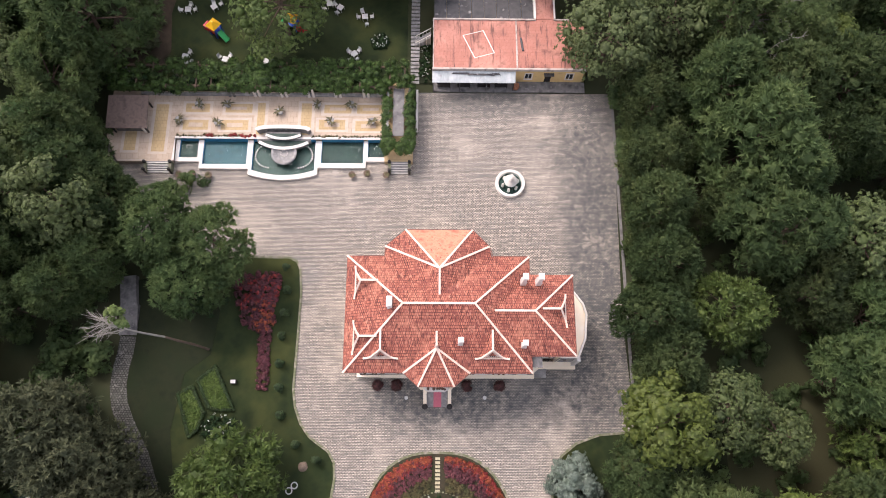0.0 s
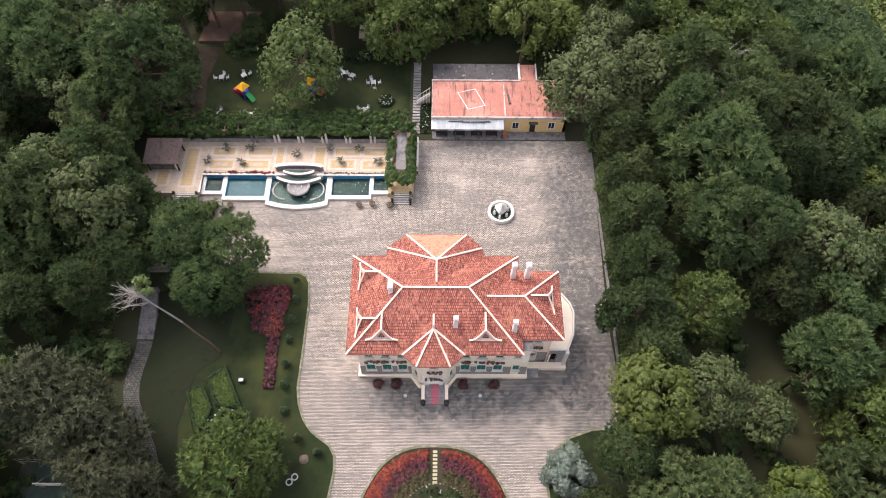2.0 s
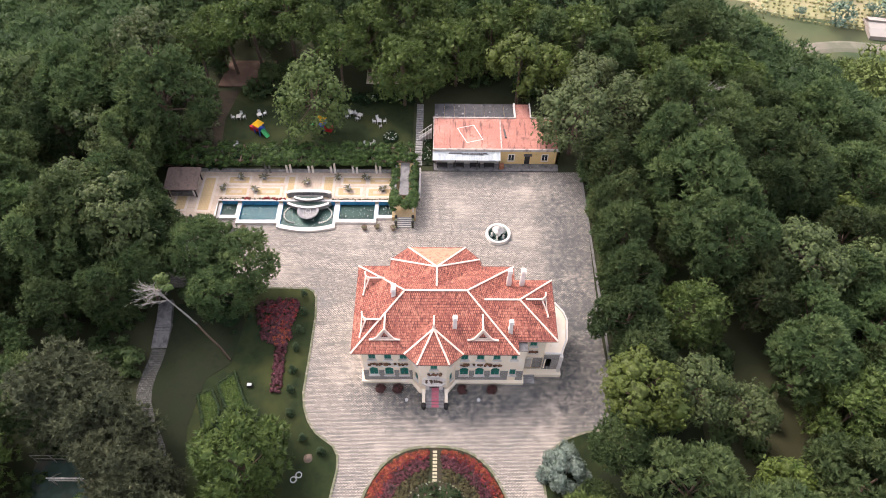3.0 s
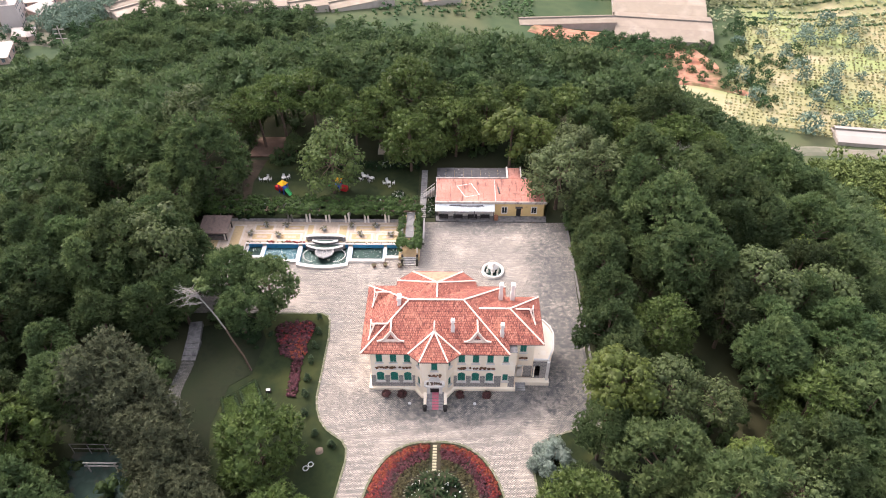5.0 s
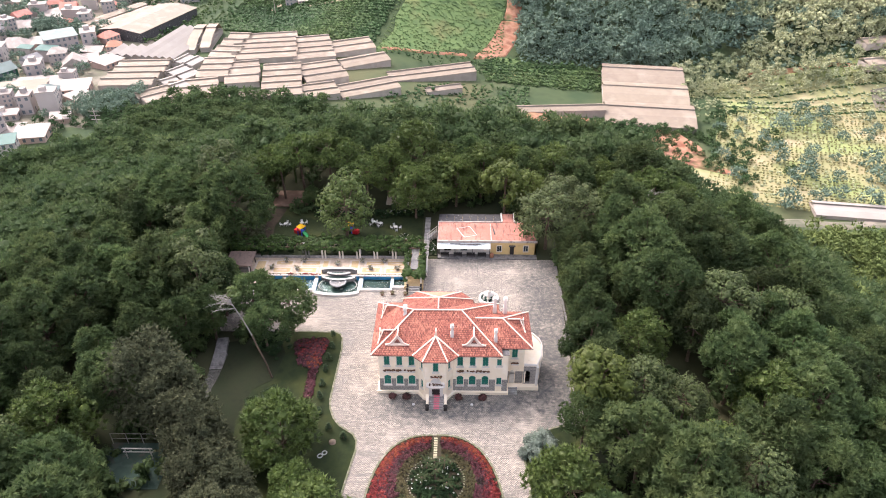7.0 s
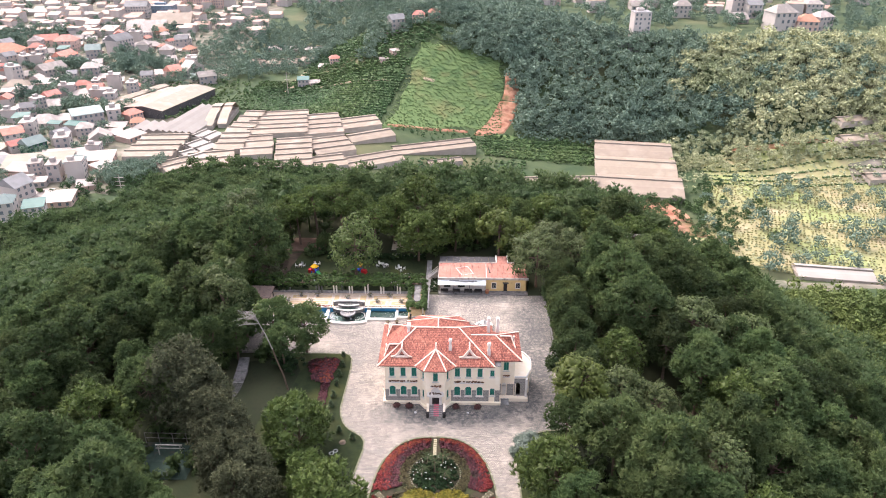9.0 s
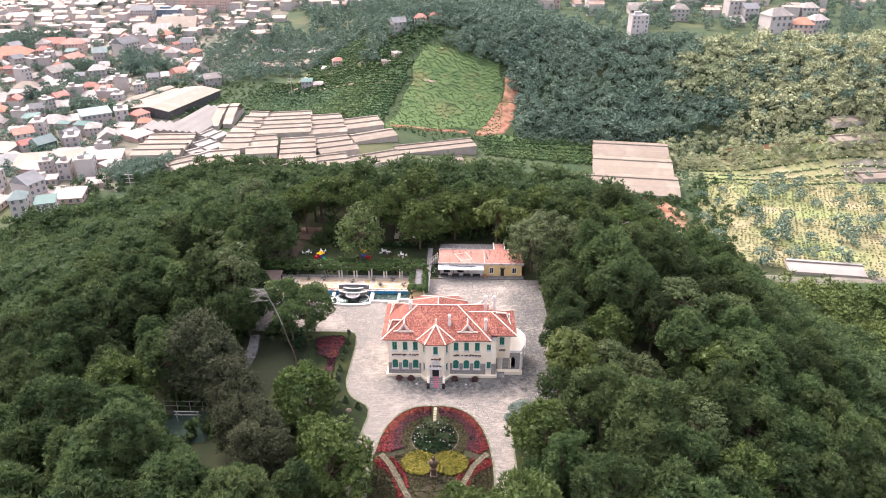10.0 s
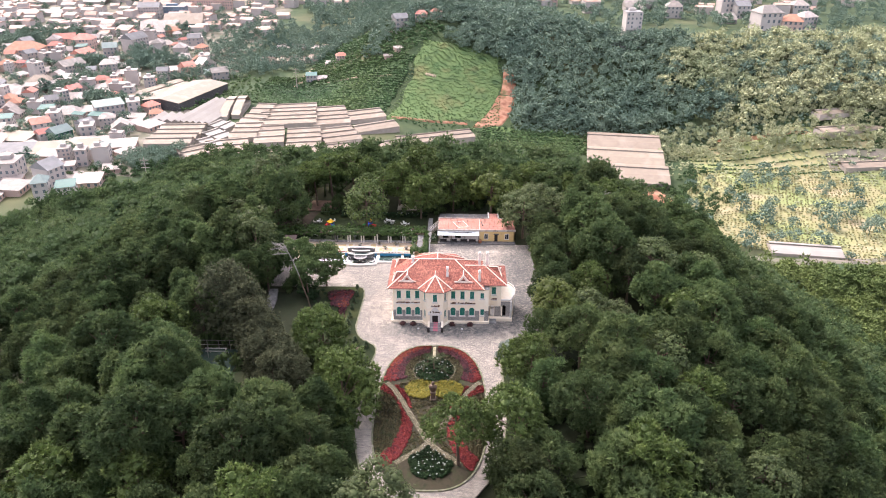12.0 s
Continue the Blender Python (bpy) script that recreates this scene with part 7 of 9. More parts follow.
par = thing("parterre", (0, 0, 0.07), "clipped parterre with lime panels, dark box hedges and a flower circle", "hedge")
for poly in ([(-31.9, -2.1), (-30.2, -1.2), (-28.5, -4.3), (-29.1, -6.4), (-30.0, -7.2)], [(-29.6, -0.4), (-27.6, 1.3), (-24.9, -4.0), (-27.0, -4.0), (-28.0, -3.7)]):
    part("lime_panel", slab(bmesh.new(), poly, 0, 0.18), M["lime_hedge"], par)
    pts = [(rg.uniform(-32, -24.8), rg.uniform(-7.2, 1.3), 0.2) for _ in range(1700)]
    pts = [p for p in pts if inside(poly, p[0], p[1])]
    leafy("lime_leaves", rg, pts, rg.uniform(0.12, 0.22, len(pts)), 12, 0.1, M["lime_hedge"], "", parent=par)
    line = []
    for a, b in zip(poly, poly[1:] + poly[:1]):
        n = max(2, int(math.dist(a, b) / 0.28))
        line += [(a[0] + (b[0] - a[0]) * k / n, a[1] + (b[1] - a[1]) * k / n, 0.28) for k in range(n)]
    leafy("box_edge", rg, line, rg.uniform(0.24, 0.34, len(line)), 16, 0.11, M["box_hedge"], "dark clipped box edging", parent=par)
blossom_ring(-26.6, -6.2, 1.9, label="round bed of dark shrubs with white flowers by the parterre", n=50, white=40, z=0.07)
rock = thing("boulder", (-16.1, -10.6, 0.0), "weathered brown boulder on the lawn", "rock")
bm = bmesh.new()
bmesh.ops.create_icosphere(bm, subdivisions=3, radius=0.6)
for v in bm.verts:
    v.co *= 1 + 0.28 * noise.noise(v.co * 1.7)
    v.co.z = max(v.co.z * 0.75, -0.2)
part("stone", bm, mat("brown_rock", [(0.13, 0.095, 0.07), (0.20, 0.15, 0.115), (0.09, 0.065, 0.05)], 2, 0.9, 0.5), rock)
for k, (x, y) in enumerate(((-17.0, -12.7), (-17.6, -13.3))):
    s = thing("tyre_planter", (x, y, 0.07), "white-painted ring planter lying on the lawn", "planter", "ring planters")
    bm = lathe([(0.36 + 0.07 * math.cos(t), 0.1 + 0.07 * math.sin(t)) for t in np.linspace(0, 2 * math.pi, 9)], 20)
    part("ring", bm, M["plastic_white"], s)
sg = thing("lawn_light", (-25.2, -0.6, 0.07), "small dark floodlight box on the lawn", "lamp")
part("case", boxes((-0.35, 0.35, -0.25, 0.25, 0.1, 0.55)), M["dark"], sg)
part("lens", boxes((-0.3, 0.3, -0.2, 0.2, 0.55, 0.57)), M["plastic_white"], sg)

rg = np.random.default_rng(61)
c = [(-30.2 + rg.normal(0, 1.3), 10.6 + rg.normal(0, 1.2), 0.4 + rg.uniform(0, 2.2)) for _ in range(70)]
leafy("dark_bush", rg, c, rg.uniform(0.4, 0.8, len(c)), 26, 0.17, M["dark_leaf"], "big dark bluish-green bush on the lawn under the dead tree")

# stone path with stairs on the west side
wp = [(-39.6, 12.6), (-39.0, 8.4), (-38.9, 5.0), (-39.0, 2.9), (-39.3, 0.9), (-39.35, -1.2), (-38.9, -3.4), (-37.9, -5.5), (-36.6, -7.7), (-35.6, -9.4), (-34.2, -12.8), (-33.0, -17.0), (-32.2, -24.0)]
path = thing("stone_path", (0, 0, 0), "worn grey stone path winding down through the trees", "path", kind="structure")
M["rubble_path"] = mat_brick("rubble_path_stones", (0.13, 0.125, 0.115), (0.07, 0.068, 0.063), (0.03, 0.03, 0.026), 0.34, [(0.6, (0.09, 0.09, 0.078), 0.48, 0.7), (3.0, (0.22, 0.21, 0.195), 0.55, 0.66), (5.0, (0.05, 0.05, 0.045), 0.53, 0.62)], ratio=0.8, gap=0.05)
part("paving", curb(bmesh.new(), wp[2:], 2.0, -0.4, 0.14), M["rubble_path"], path)
part("paving", curb(bmesh.new(), wp[:2], 2.0, -0.4, 0.9), M["dark_stone"], path)
for k in range(9):
    part("step", boxes((-40.1, -37.9, 8.5 - 0.42 * k, 8.92 - 0.42 * k, -0.3, 0.88 - 0.085 * k)), M["dark_stone"], path)

# dead trees and the bleached leaning trunk


M["dead_wood"] = mat("grey_dead_wood", [(0.30, 0.28, 0.25), (0.20, 0.185, 0.165)], 2.0, 0.85, 0.3)


def dead_tree(x, y, lean, h, seed, label, spread=3.0, z=None, low=0.45, bend=1.0, drift=(0, 0, 0), tuft=0):
    """A leafless tree whose trunk leans over more and more, with limbs that fork into twigs."""
    rg2 = random.Random(seed)
    t = thing("dead_tree", (x, y, H(x, y) if z is None else z), label, "tree")
    at = lambda u: Vector((lean[0] * u ** bend, lean[1] * u ** bend, h * u))
    pts = [Vector((0, 0, -0.5))] + [at(u) + Vector((rg2.gauss(0, 0.12), rg2.gauss(0, 0.12), 0)) for u in (0.2, 0.4, 0.55, 0.75, 0.9, 1.0)]
    part("trunk", tube(bmesh.new(), pts[:4], [0.16, 0.15, 0.14, 0.12], 7), M["bark"], t, "dark barked lower trunk")
    part("bare_stem", tube(bmesh.new(), pts[3:], [0.12, 0.11, 0.08, 0.04], 7), M["dead_wood"], t, "bleached bare stem")
    for k in range(17):
        u = rg2.uniform(low, 1.0)
        s = at(u)
        d = Vector((rg2.gauss(0, 1), rg2.gauss(0, 1), rg2.uniform(-0.3, 0.7))).normalized() * rg2.uniform(0.5, 1.0) * spread
        d += Vector((lean[0], lean[1], 0)) * 0.15 + Vector(drift)
        bm = bmesh.new()
        kink = Vector((rg2.gauss(0, 0.25), rg2.gauss(0, 0.25), rg2.uniform(0, 0.35)))
        pts = [s, s + d * 0.35 + kink, s + d * 0.7 - kink * 0.5, s + d]
        tube(bm, pts, [0.065, 0.045, 0.03, 0.012], 5)
        for _ in range(9):
            v = rg2.uniform(0.3, 1.0)
            b0 = s.lerp(s + d, v)
            tip = b0 + d * 0.2 + Vector((rg2.gauss(0, 0.5), rg2.gauss(0, 0.5), rg2.uniform(-0.2, 0.5)))
            tube(bm, [b0, b0.lerp(tip, 0.5) + Vector((0, 0, 0.08)), tip], [0.026, 0.018, 0.008], 4)
        part("limb", bm, M["dead_wood"], t)
    if tuft:
        rn = np.random.default_rng(seed)
        c = np.array(at(1.0)) + np.array((0.4, 1.1, 0.2)) + rn.normal(scale=(0.7, 0.6, 0.45), size=(tuft, 3))
        leafy("live_tuft", rn, c, rn.uniform(0.3, 0.5, tuft), 20, 0.2, M["leaf_light"], "last green tuft", parent=t)


dead_tree(-28.6, 3.4, (-4.6, -0.1), 17.8, 4, "bleached dead tree leaning over the stone path", 1.7, low=0.86, bend=1.25, drift=(-1.5, 0.1, 0.0), tuft=14)
dead_tree(38.0, 39.5, (4.0, 0.5), 12.8, 9, "bleached dead branches standing out of the trees", 5.2, drift=(2.8, -0.6, -0.5))
dead_tree(39.5, 44.5, (2.0, 1.0), 12.5, 10, "bleached dead tree among the broadleaf crowns", 4.4, drift=(1.5, 0, 0.4))
fz = H(-45, -15)
tagged(part("play_court", boxes((-50.5, -40.5, -19.5, -11.0, fz - 0.6, fz + 0.05)), mat("faded_green_court", [(0.05, 0.085, 0.065), (0.035, 0.06, 0.048), (0.07, 0.10, 0.08)], 0.5, 0.9, spots=(0.4, (0.09, 0.07, 0.055), 0.55, 0.7))), "faded green hard court hidden among the trees", "court", kind="structure")
fr = thing("timber_frame", (-45.0, -14.0, fz), "white-painted goal frame on the court among the trees", "frame")
for x in (-1.9, 1.9):
    part("post", boxes((x - 0.07, x + 0.07, -0.07, 0.07, 0, 2.3)), M["bleached"], fr)
    part("brace", beam(bmesh.new(), (x, 0, 2.25), (x, 1.4, 0.05), 0.08, 0.08), M["bleached"], fr)
for z in (1.5, 2.25):
    part("rail", boxes((-2.3, 2.3, -0.08, 0.08, z, z + 0.12)), M["bleached"], fr)
net = thing("court_fence", (-50.3, -11.2, fz), "thin pale fence along the end of the court", "fence")
for k in range(5):
    part("post", boxes((2.4 * k - 0.05, 2.4 * k + 0.05, -0.05, 0.05, 0, 2.4)), M["dead_wood"], net)
for z in (1.2, 2.3):
    part("rail", boxes((0, 9.6, -0.04, 0.04, z, z + 0.08)), M["dead_wood"], net)

# ---- the valley: fields, greenhouses, town, far woods ----
M["valley_grass"] = mat("valley_scrub", [(0.034, 0.06, 0.025), (0.058, 0.082, 0.035), (0.026, 0.048, 0.021)], 0.05, 0.95, 0.3, spots=(0.012, (0.13, 0.12, 0.062), 0.52, 0.7), fine=0.6)
M["field_green"] = mat("vegetable_field", [(0.078, 0.135, 0.05), (0.115, 0.17, 0.062), (0.058, 0.10, 0.04)], 0.08, 0.95, 0.3, spots=(0.05, (0.18, 0.175, 0.075), 0.56, 0.75), fine=1.5)
M["field_dry"] = mat("dry_terraced_field", [(0.34, 0.285, 0.165), (0.27, 0.255, 0.125), (0.40, 0.33, 0.205)], 0.06, 0.95, 0.3, spots=(0.035, (0.25, 0.285, 0.115), 0.47, 0.62), fine=1.5)
M["orchard"] = mat("dark_orchard_ground", [(0.045, 0.085, 0.034), (0.075, 0.115, 0.046)], 0.06, 0.95, 0.3, fine=1.2)
M["red_earth"] = mat("red_earth", [(0.27, 0.105, 0.062), (0.40, 0.215, 0.14), (0.19, 0.075, 0.048)], 0.16, 0.95, 0.8, fine=1.2, spots=(0.09, (0.13, 0.11, 0.05), 0.54, 0.66))
M["pale_earth"] = mat("pale_concrete_yard", [(0.22, 0.185, 0.15), (0.13, 0.13, 0.09), (0.29, 0.245, 0.205)], 0.06, 0.95, 0.1)
M["film"] = mat("greenhouse_film", [(0.31, 0.25, 0.19), (0.26, 0.207, 0.155), (0.35, 0.288, 0.225)], 0.09, 0.6, 0.05, vary=0.12, spots=(0.25, (0.24, 0.195, 0.15), 0.56, 0.76))
M["film_white"] = mat("white_greenhouse_film", [(0.36, 0.325, 0.29), (0.31, 0.275, 0.245)], 0.12, 0.6, vary=0.08, spots=(0.3, (0.33, 0.30, 0.27), 0.58, 0.76))
M["hall_sheet"] = mat("weathered_hall_sheet", [(0.29, 0.235, 0.185), (0.24, 0.195, 0.15), (0.325, 0.27, 0.215)], 0.12, 0.6, 0.1, spots=(0.5, (0.20, 0.16, 0.125), 0.56, 0.76))
M["film_vent"] = mat("grey_vent_netting", [(0.30, 0.265, 0.225), (0.25, 0.22, 0.19)], 0.3, 0.85, vary=0.15)
M["film_side"] = mat("greenhouse_netting", [(0.40, 0.35, 0.30), (0.31, 0.27, 0.235)], 0.3, 0.8, vary=0.15)
M["house_wall"] = mat("painted_house_walls", [(0.44, 0.395, 0.365), (0.38, 0.34, 0.315)], 0.2, 0.8, vary=0.2)
M["house_pink"] = mat("pink_house_walls", [(0.52, 0.38, 0.32), (0.46, 0.33, 0.28)], 0.2, 0.8, vary=0.15)
M["tile_red"] = mat("red_house_tiles", [(0.42, 0.18, 0.13), (0.50, 0.25, 0.19)], 0.4, 0.8, vary=0.25)
M["tin_roof"] = mat("pale_tin_roofs", [(0.38, 0.325, 0.285), (0.27, 0.235, 0.21), (0.46, 0.40, 0.355)], 0.15, 0.55, vary=0.30)
M["tin_green"] = mat("green_tin", [(0.06, 0.13, 0.115), (0.08, 0.16, 0.14)], 0.3, 0.6)
M["wall_green"] = mat("dark_green_house_walls", [(0.02, 0.085, 0.06), (0.03, 0.11, 0.075)], 0.3, 0.7)
M["wall_blue"] = mat("blue_glazed_front", [(0.15, 0.21, 0.27), (0.11, 0.16, 0.21)], 0.3, 0.5)
M["roof_orange"] = mat("orange_house_tiles", [(0.40, 0.19, 0.125), (0.46, 0.235, 0.16)], 0.3, 0.8)
M["roof_grey"] = mat("grey_slate_roofs", [(0.19, 0.185, 0.185), (0.26, 0.25, 0.25)], 0.3, 0.75, vary=0.2)
M["roof_teal"] = mat("teal_sheet_roof", [(0.15, 0.195, 0.185), (0.2, 0.25, 0.235)], 0.3, 0.6)
M["far_window"] = mat("dark_house_windows", [(0.10, 0.12, 0.14), (0.16, 0.18, 0.20)], 1.0, 0.2, spec=0.5)
M["crop"] = mat("young_crop_leaves", [(0.20, 0.20, 0.085), (0.26, 0.24, 0.11), (0.14, 0.155, 0.06)], 0.08, 0.7, island=0.4, spec=0.2)
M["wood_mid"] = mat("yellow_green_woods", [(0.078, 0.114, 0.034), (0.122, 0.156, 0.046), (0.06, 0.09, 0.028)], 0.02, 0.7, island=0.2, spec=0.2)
# sunshine and haze of the far slope painted into a pale leaf colour
M["wood_sunlit"] = mat("sunlit_woods", [(0.31, 0.33, 0.185), (0.40, 0.41, 0.24), (0.23, 0.27, 0.155)], 0.02, 0.7, island=0.2, spec=0.2)
# distance haze put into the needles: paler and bluer than near pines
M["wood_hazy"] = mat("hazed_pine_woods", [(0.118, 0.175, 0.132), (0.17, 0.23, 0.166), (0.09, 0.142, 0.11)], 0.02, 0.7, island=0.2, spec=0.2)

cx, cy = X[:-1, :-1] + 2, Y[:-1, :-1] + 2
far_face = (((height(cx, cy) < -44) & (cy > 40)) | (cy > 240)).ravel().astype(np.int32)
ground.data.materials.append(M["valley_grass"])
ground.data.polygons.foreach_set("material_index", far_face)


def drape(name, quad, material, label, nu=24, nv=24, lift=0.35, category="field", wobble=1.5):
    """A sheet of ground cover laid over the terrain between four plan corners, with uneven edges."""
    q = np.array(quad, float)
    u, v = np.meshgrid(np.linspace(0, 1, nu), np.linspace(0, 1, nv))
    p = (q[0] * ((1 - u) * (1 - v))[..., None] + q[1] * (u * (1 - v))[..., None] + q[2] * (u * v)[..., None] + q[3] * ((1 - u) * v)[..., None])
    p = p + wobble * np.stack((np.sin(p[..., 1] * 0.21) + np.sin(p[..., 1] * 0.07), np.sin(p[..., 0] * 0.17 + 1) + np.sin(p[..., 0] * 0.06)), -1)
    z = height(p[..., 0], p[..., 1]) + lift
    z[0], z[-1], z[:, 0], z[:, -1] = z[0] - lift - 0.5, z[-1] - lift - 0.5, z[:, 0] - lift - 0.5, z[:, -1] - lift - 0.5
    i = np.arange(nu * nv).reshape(nv, nu)
    f = np.stack((i[:-1, :-1], i[:-1, 1:], i[1:, 1:], i[1:, :-1]), -1).reshape(-1, 4)
    ob = link(name, np_mesh(name, np.concatenate((p, z[..., None]), -1).reshape(-1, 3), f), material)
    return tagged(ob, label, category, kind="structure")


FIELD = [(-48, 343), (32, 356), (38, 421), (-24, 438)]
CROP = [(118, 196), (230, 165), (275, 290), (158, 300)]
drape("field", FIELD, M["field_green"], "bright green vegetable field on the slope across the valley")
drape("field", CROP, M["field_dry"], "dry yellow terraced field with rows of young plants", 40, 40)
drape("field", [(155, 296), (260, 285), (285, 325), (160, 335)], M["field_dry"], "dry terraces below the woods", 24, 12)
drape("field", [(20, 318), (100, 322), (95, 356), (25, 352)], M["field_green"], "green strips of vegetables on the valley floor", 20, 10, 0.3)
drape("orchard", [(-150, 368), (-50, 352), (-32, 415), (-150, 440)], M["orchard"], "dark green coffee plots on the far slope", 24, 20, 0.3)
drape("earth_road", [(12, 345), (36, 352), (48, 386), (33, 386)], M["red_earth"], "reddish earth track climbing between field and woods", 12, 14, 0.5, "road", 0.6)
drape("earth_road", [(33, 384), (48, 384), (46, 412), (38, 412)], M["red_earth"], "reddish earth track beside the dark woods", 8, 10, 0.5, "road", 0.4)
drape("earth_bank", [(40, 266), (92, 256), (92, 274), (40, 282)], M["red_earth"], "raw red earth bank below the greenhouse", 24, 12, 0.8, "bank", 1.6)
drape("earth_bank", [(98, 226), (138, 214), (126, 270), (106, 268)], M["red_earth"], "eroded red earth gully", 20, 20, 0.9, "bank", 2.2)
drape("field", [(100, 205), (128, 196), (140, 218), (96, 230)], M["field_dry"], "dry grass below the red bank", 12, 12, 0.5, "field", 1.5)
drape("earth_bank", [(235, 285), (300, 285), (300, 312), (235, 305)], M["pale_earth"], "bare pale earth terrace on the slope", 12, 10, 0.6, "bank", 1.0)
drape("earth_road", [(180, 333), (240, 318), (242, 323), (182, 339)], M["red_earth"], "earth track along the foot of the woods", 20, 4, 0.6, "road", 0.5)
drape("earth_road", [(-46, 346), (12, 348), (12, 353), (-46, 351)], M["red_earth"], "earth track above the greenhouses", 20, 4, 0.55, "road", 0.4)
M["sand_track"] = mat("sandy_track", [(0.36, 0.285, 0.20), (0.29, 0.23, 0.155)], 0.2, 0.95, 0.2, fine=1.5)
drape("earth_road", [(-128, 402), (-120, 402), (-117, 470), (-123, 470)], M["sand_track"], "sandy track climbing between the coffee plots", 6, 16, 0.7, "road", 0.6)
drape("earth_road", [(-104, 404), (-46, 396), (-46, 399), (-104, 407)], M["sand_track"], "narrow path across the coffee plots", 24, 4, 0.8, "road", 0.6)
drape("earth_bank", [(-24, 396), (-14, 394), (-13, 398), (-23, 400)], M["sand_track"], "bare sandy patch in the green field", 8, 5, 0.7, "bank", 0.5)
drape("town_ground", [(-170, 200), (-200, 900), (-1100, 1100), (-420, 190)], M["pale_earth"], "pale built-up ground of the town", 50, 50, 0.15, "ground", 3.0)
drape("road", [(128, 168), (240, 172), (240, 182), (128, 178)], M["pale_earth"], "pale road along the foot of the field", 30, 4, 0.5, "road", 1.0)


def greenhouse(x, y, w, d, turn, label="long plastic-film greenhouse with stepped cream bays", high=2.6, bay=10.0, name="greenhouse", film="film", tilt=0.0):
    """Film-covered bays: each rises to a ridge with a vertical netting vent and falls away behind it."""
    c, sn = math.cos(math.radians(turn)), math.sin(math.radians(turn))
    z = sum(H(x + (a * w * c - b * d * sn) / 2, y + (a * w * sn + b * d * c) / 2) for a in (-0.8, 0, 0.8) for b in (-0.8, 0, 0.8)) / 9
    g = thing(name, (x, y, z), label, "greenhouse", "greenhouses in the valley", turn)
    k = max(1, round(d / bay))
    r = random.Random(int(x * 7 + y))
    for j in range(k):
        y0, y1 = -d / 2 + d * j / k, -d / 2 + d * (j + 1) / k
        dx, up = r.uniform(-0.8, 0.8) if k > 1 else 0, tilt * (j - k / 2) + r.uniform(0, 0.35)
        x0, x1, b = -w / 2 + dx, w / 2 + dx, y1 - y0
        low, mid = high + up, high + up + 0.13 * b
        prof = [(y0, low), (y0 + 0.3 * b, low + 0.09 * b), (y0 + 0.58 * b, mid)]
        back = [(y0 + 0.58 * b, mid + 0.75), (y0 + 0.8 * b, mid + 0.35), (y1 - 0.1, low + 0.25)]
        bm = bmesh.new()
        for line in (prof, back):
            for (ya, za), (yb, zb) in zip(line, line[1:]):
                bm.faces.new([bm.verts.new(p) for p in ((x0, ya, za), (x1, ya, za), (x1, yb, zb), (x0, yb, zb))])
        roof = part("roof_bay", thick(bm, 0.12), M[film], g)
        part("ridge_vent", boxes((x0 + 0.1, x1 - 0.1, y0 + 0.58 * b - 0.08, y0 + 0.58 * b + 0.04, mid - 0.1, mid + 0.72)), M["film_vent"], roof)
        part("side_netting", boxes((x0 + 0.2, x1 - 0.2, y0 + 0.15, y1 - 0.25, -3, low - 0.13)), M["film_side"], roof)
    return g


def hall(name, x, y, w, d, turn, high, label, roof_m, wall_m, gables=1, rise=0.16):
    """Broad low hall: dark walls and one or several gabled roofs whose ridges run away along d."""
    g = thing(name, (x, y, H(x, y)), label, "hall", "", turn)
    part("wall", boxes((-w / 2, w / 2, -d / 2, d / 2, -4, high)), wall_m, g)
    b = w / gables
    for j in range(gables):
        x0 = -w / 2 + b * j
        z = high + b * rise
        e = 0.5 if gables == 1 else 0.0
        bm = sheet(bmesh.new(), ((x0 - e, -d / 2 - 0.6, high), (x0 + b / 2, -d / 2 - 0.6, z), (x0 + b / 2, d / 2 + 0.6, z), (x0 - e, d / 2 + 0.6, high)),
                   ((x0 + b / 2, -d / 2 - 0.6, z), (x0 + b + e, -d / 2 - 0.6, high), (x0 + b + e, d / 2 + 0.6, high), (x0 + b / 2, d / 2 + 0.6, z)))
        roof = part("roof", thick(bm, 0.2), roof_m, g)
        part("gable_end", sheet(bmesh.new(), ((x0, -d / 2 + 0.02, high), (x0 + b, -d / 2 + 0.02, high), (x0 + b / 2, -d / 2 + 0.02, z - 0.1))), wall_m, roof)
    return g


for row in ((-112, 332, 37, 46, 11), (-85, 334, 25, 40, 16), (-62, 343, 27, 20, 25), (-52, 321, 30, 13, 30), (-117, 292, 20, 19, 14), (-112, 276, 18, 11, 12), (-107, 254, 19, 6, 14), (-91, 280, 21, 48, 12), (-73, 297, 24, 28, 24), (-69, 270, 19, 17, 20)):
    greenhouse(*row)
for row in ((-46, 280, 34, 17, 28), (-12, 314, 52, 15, 20), (-4, 291, 21, 6, 20), (-130, 292, 17, 30, 5), (-132, 256, 25, 32, 16), (-148, 252, 20, 17, 42), (-132, 341, 13, 22, -5), (-132, 318, 16, 18, -6), (-171, 282, 28, 38, 4)):
    greenhouse(*row)
for row in ((-145, 264, 9, 20, 50), (-146, 281, 12, 17, 60), (-149, 301, 13, 15, 70)):
    greenhouse(*row, "small white film greenhouse among the larger ones", 2.8, 8.0, "greenhouse", "film_white")
for row in ((-155, 340, 6, 40, 2), (-148, 343, 6, 38, 4)):
    greenhouse(*row, "narrow greenhouse tunnel with a cream film cover", 2.8, 50.0)
greenhouse(61, 281, 50, 8, 4, "long low greenhouse on the red bank", 2.6, 9.0)
greenhouse(114, 309, 49, 84, -8, "large stepped greenhouse with broad cream bays", 3.6, 28.0, tilt=1.2)
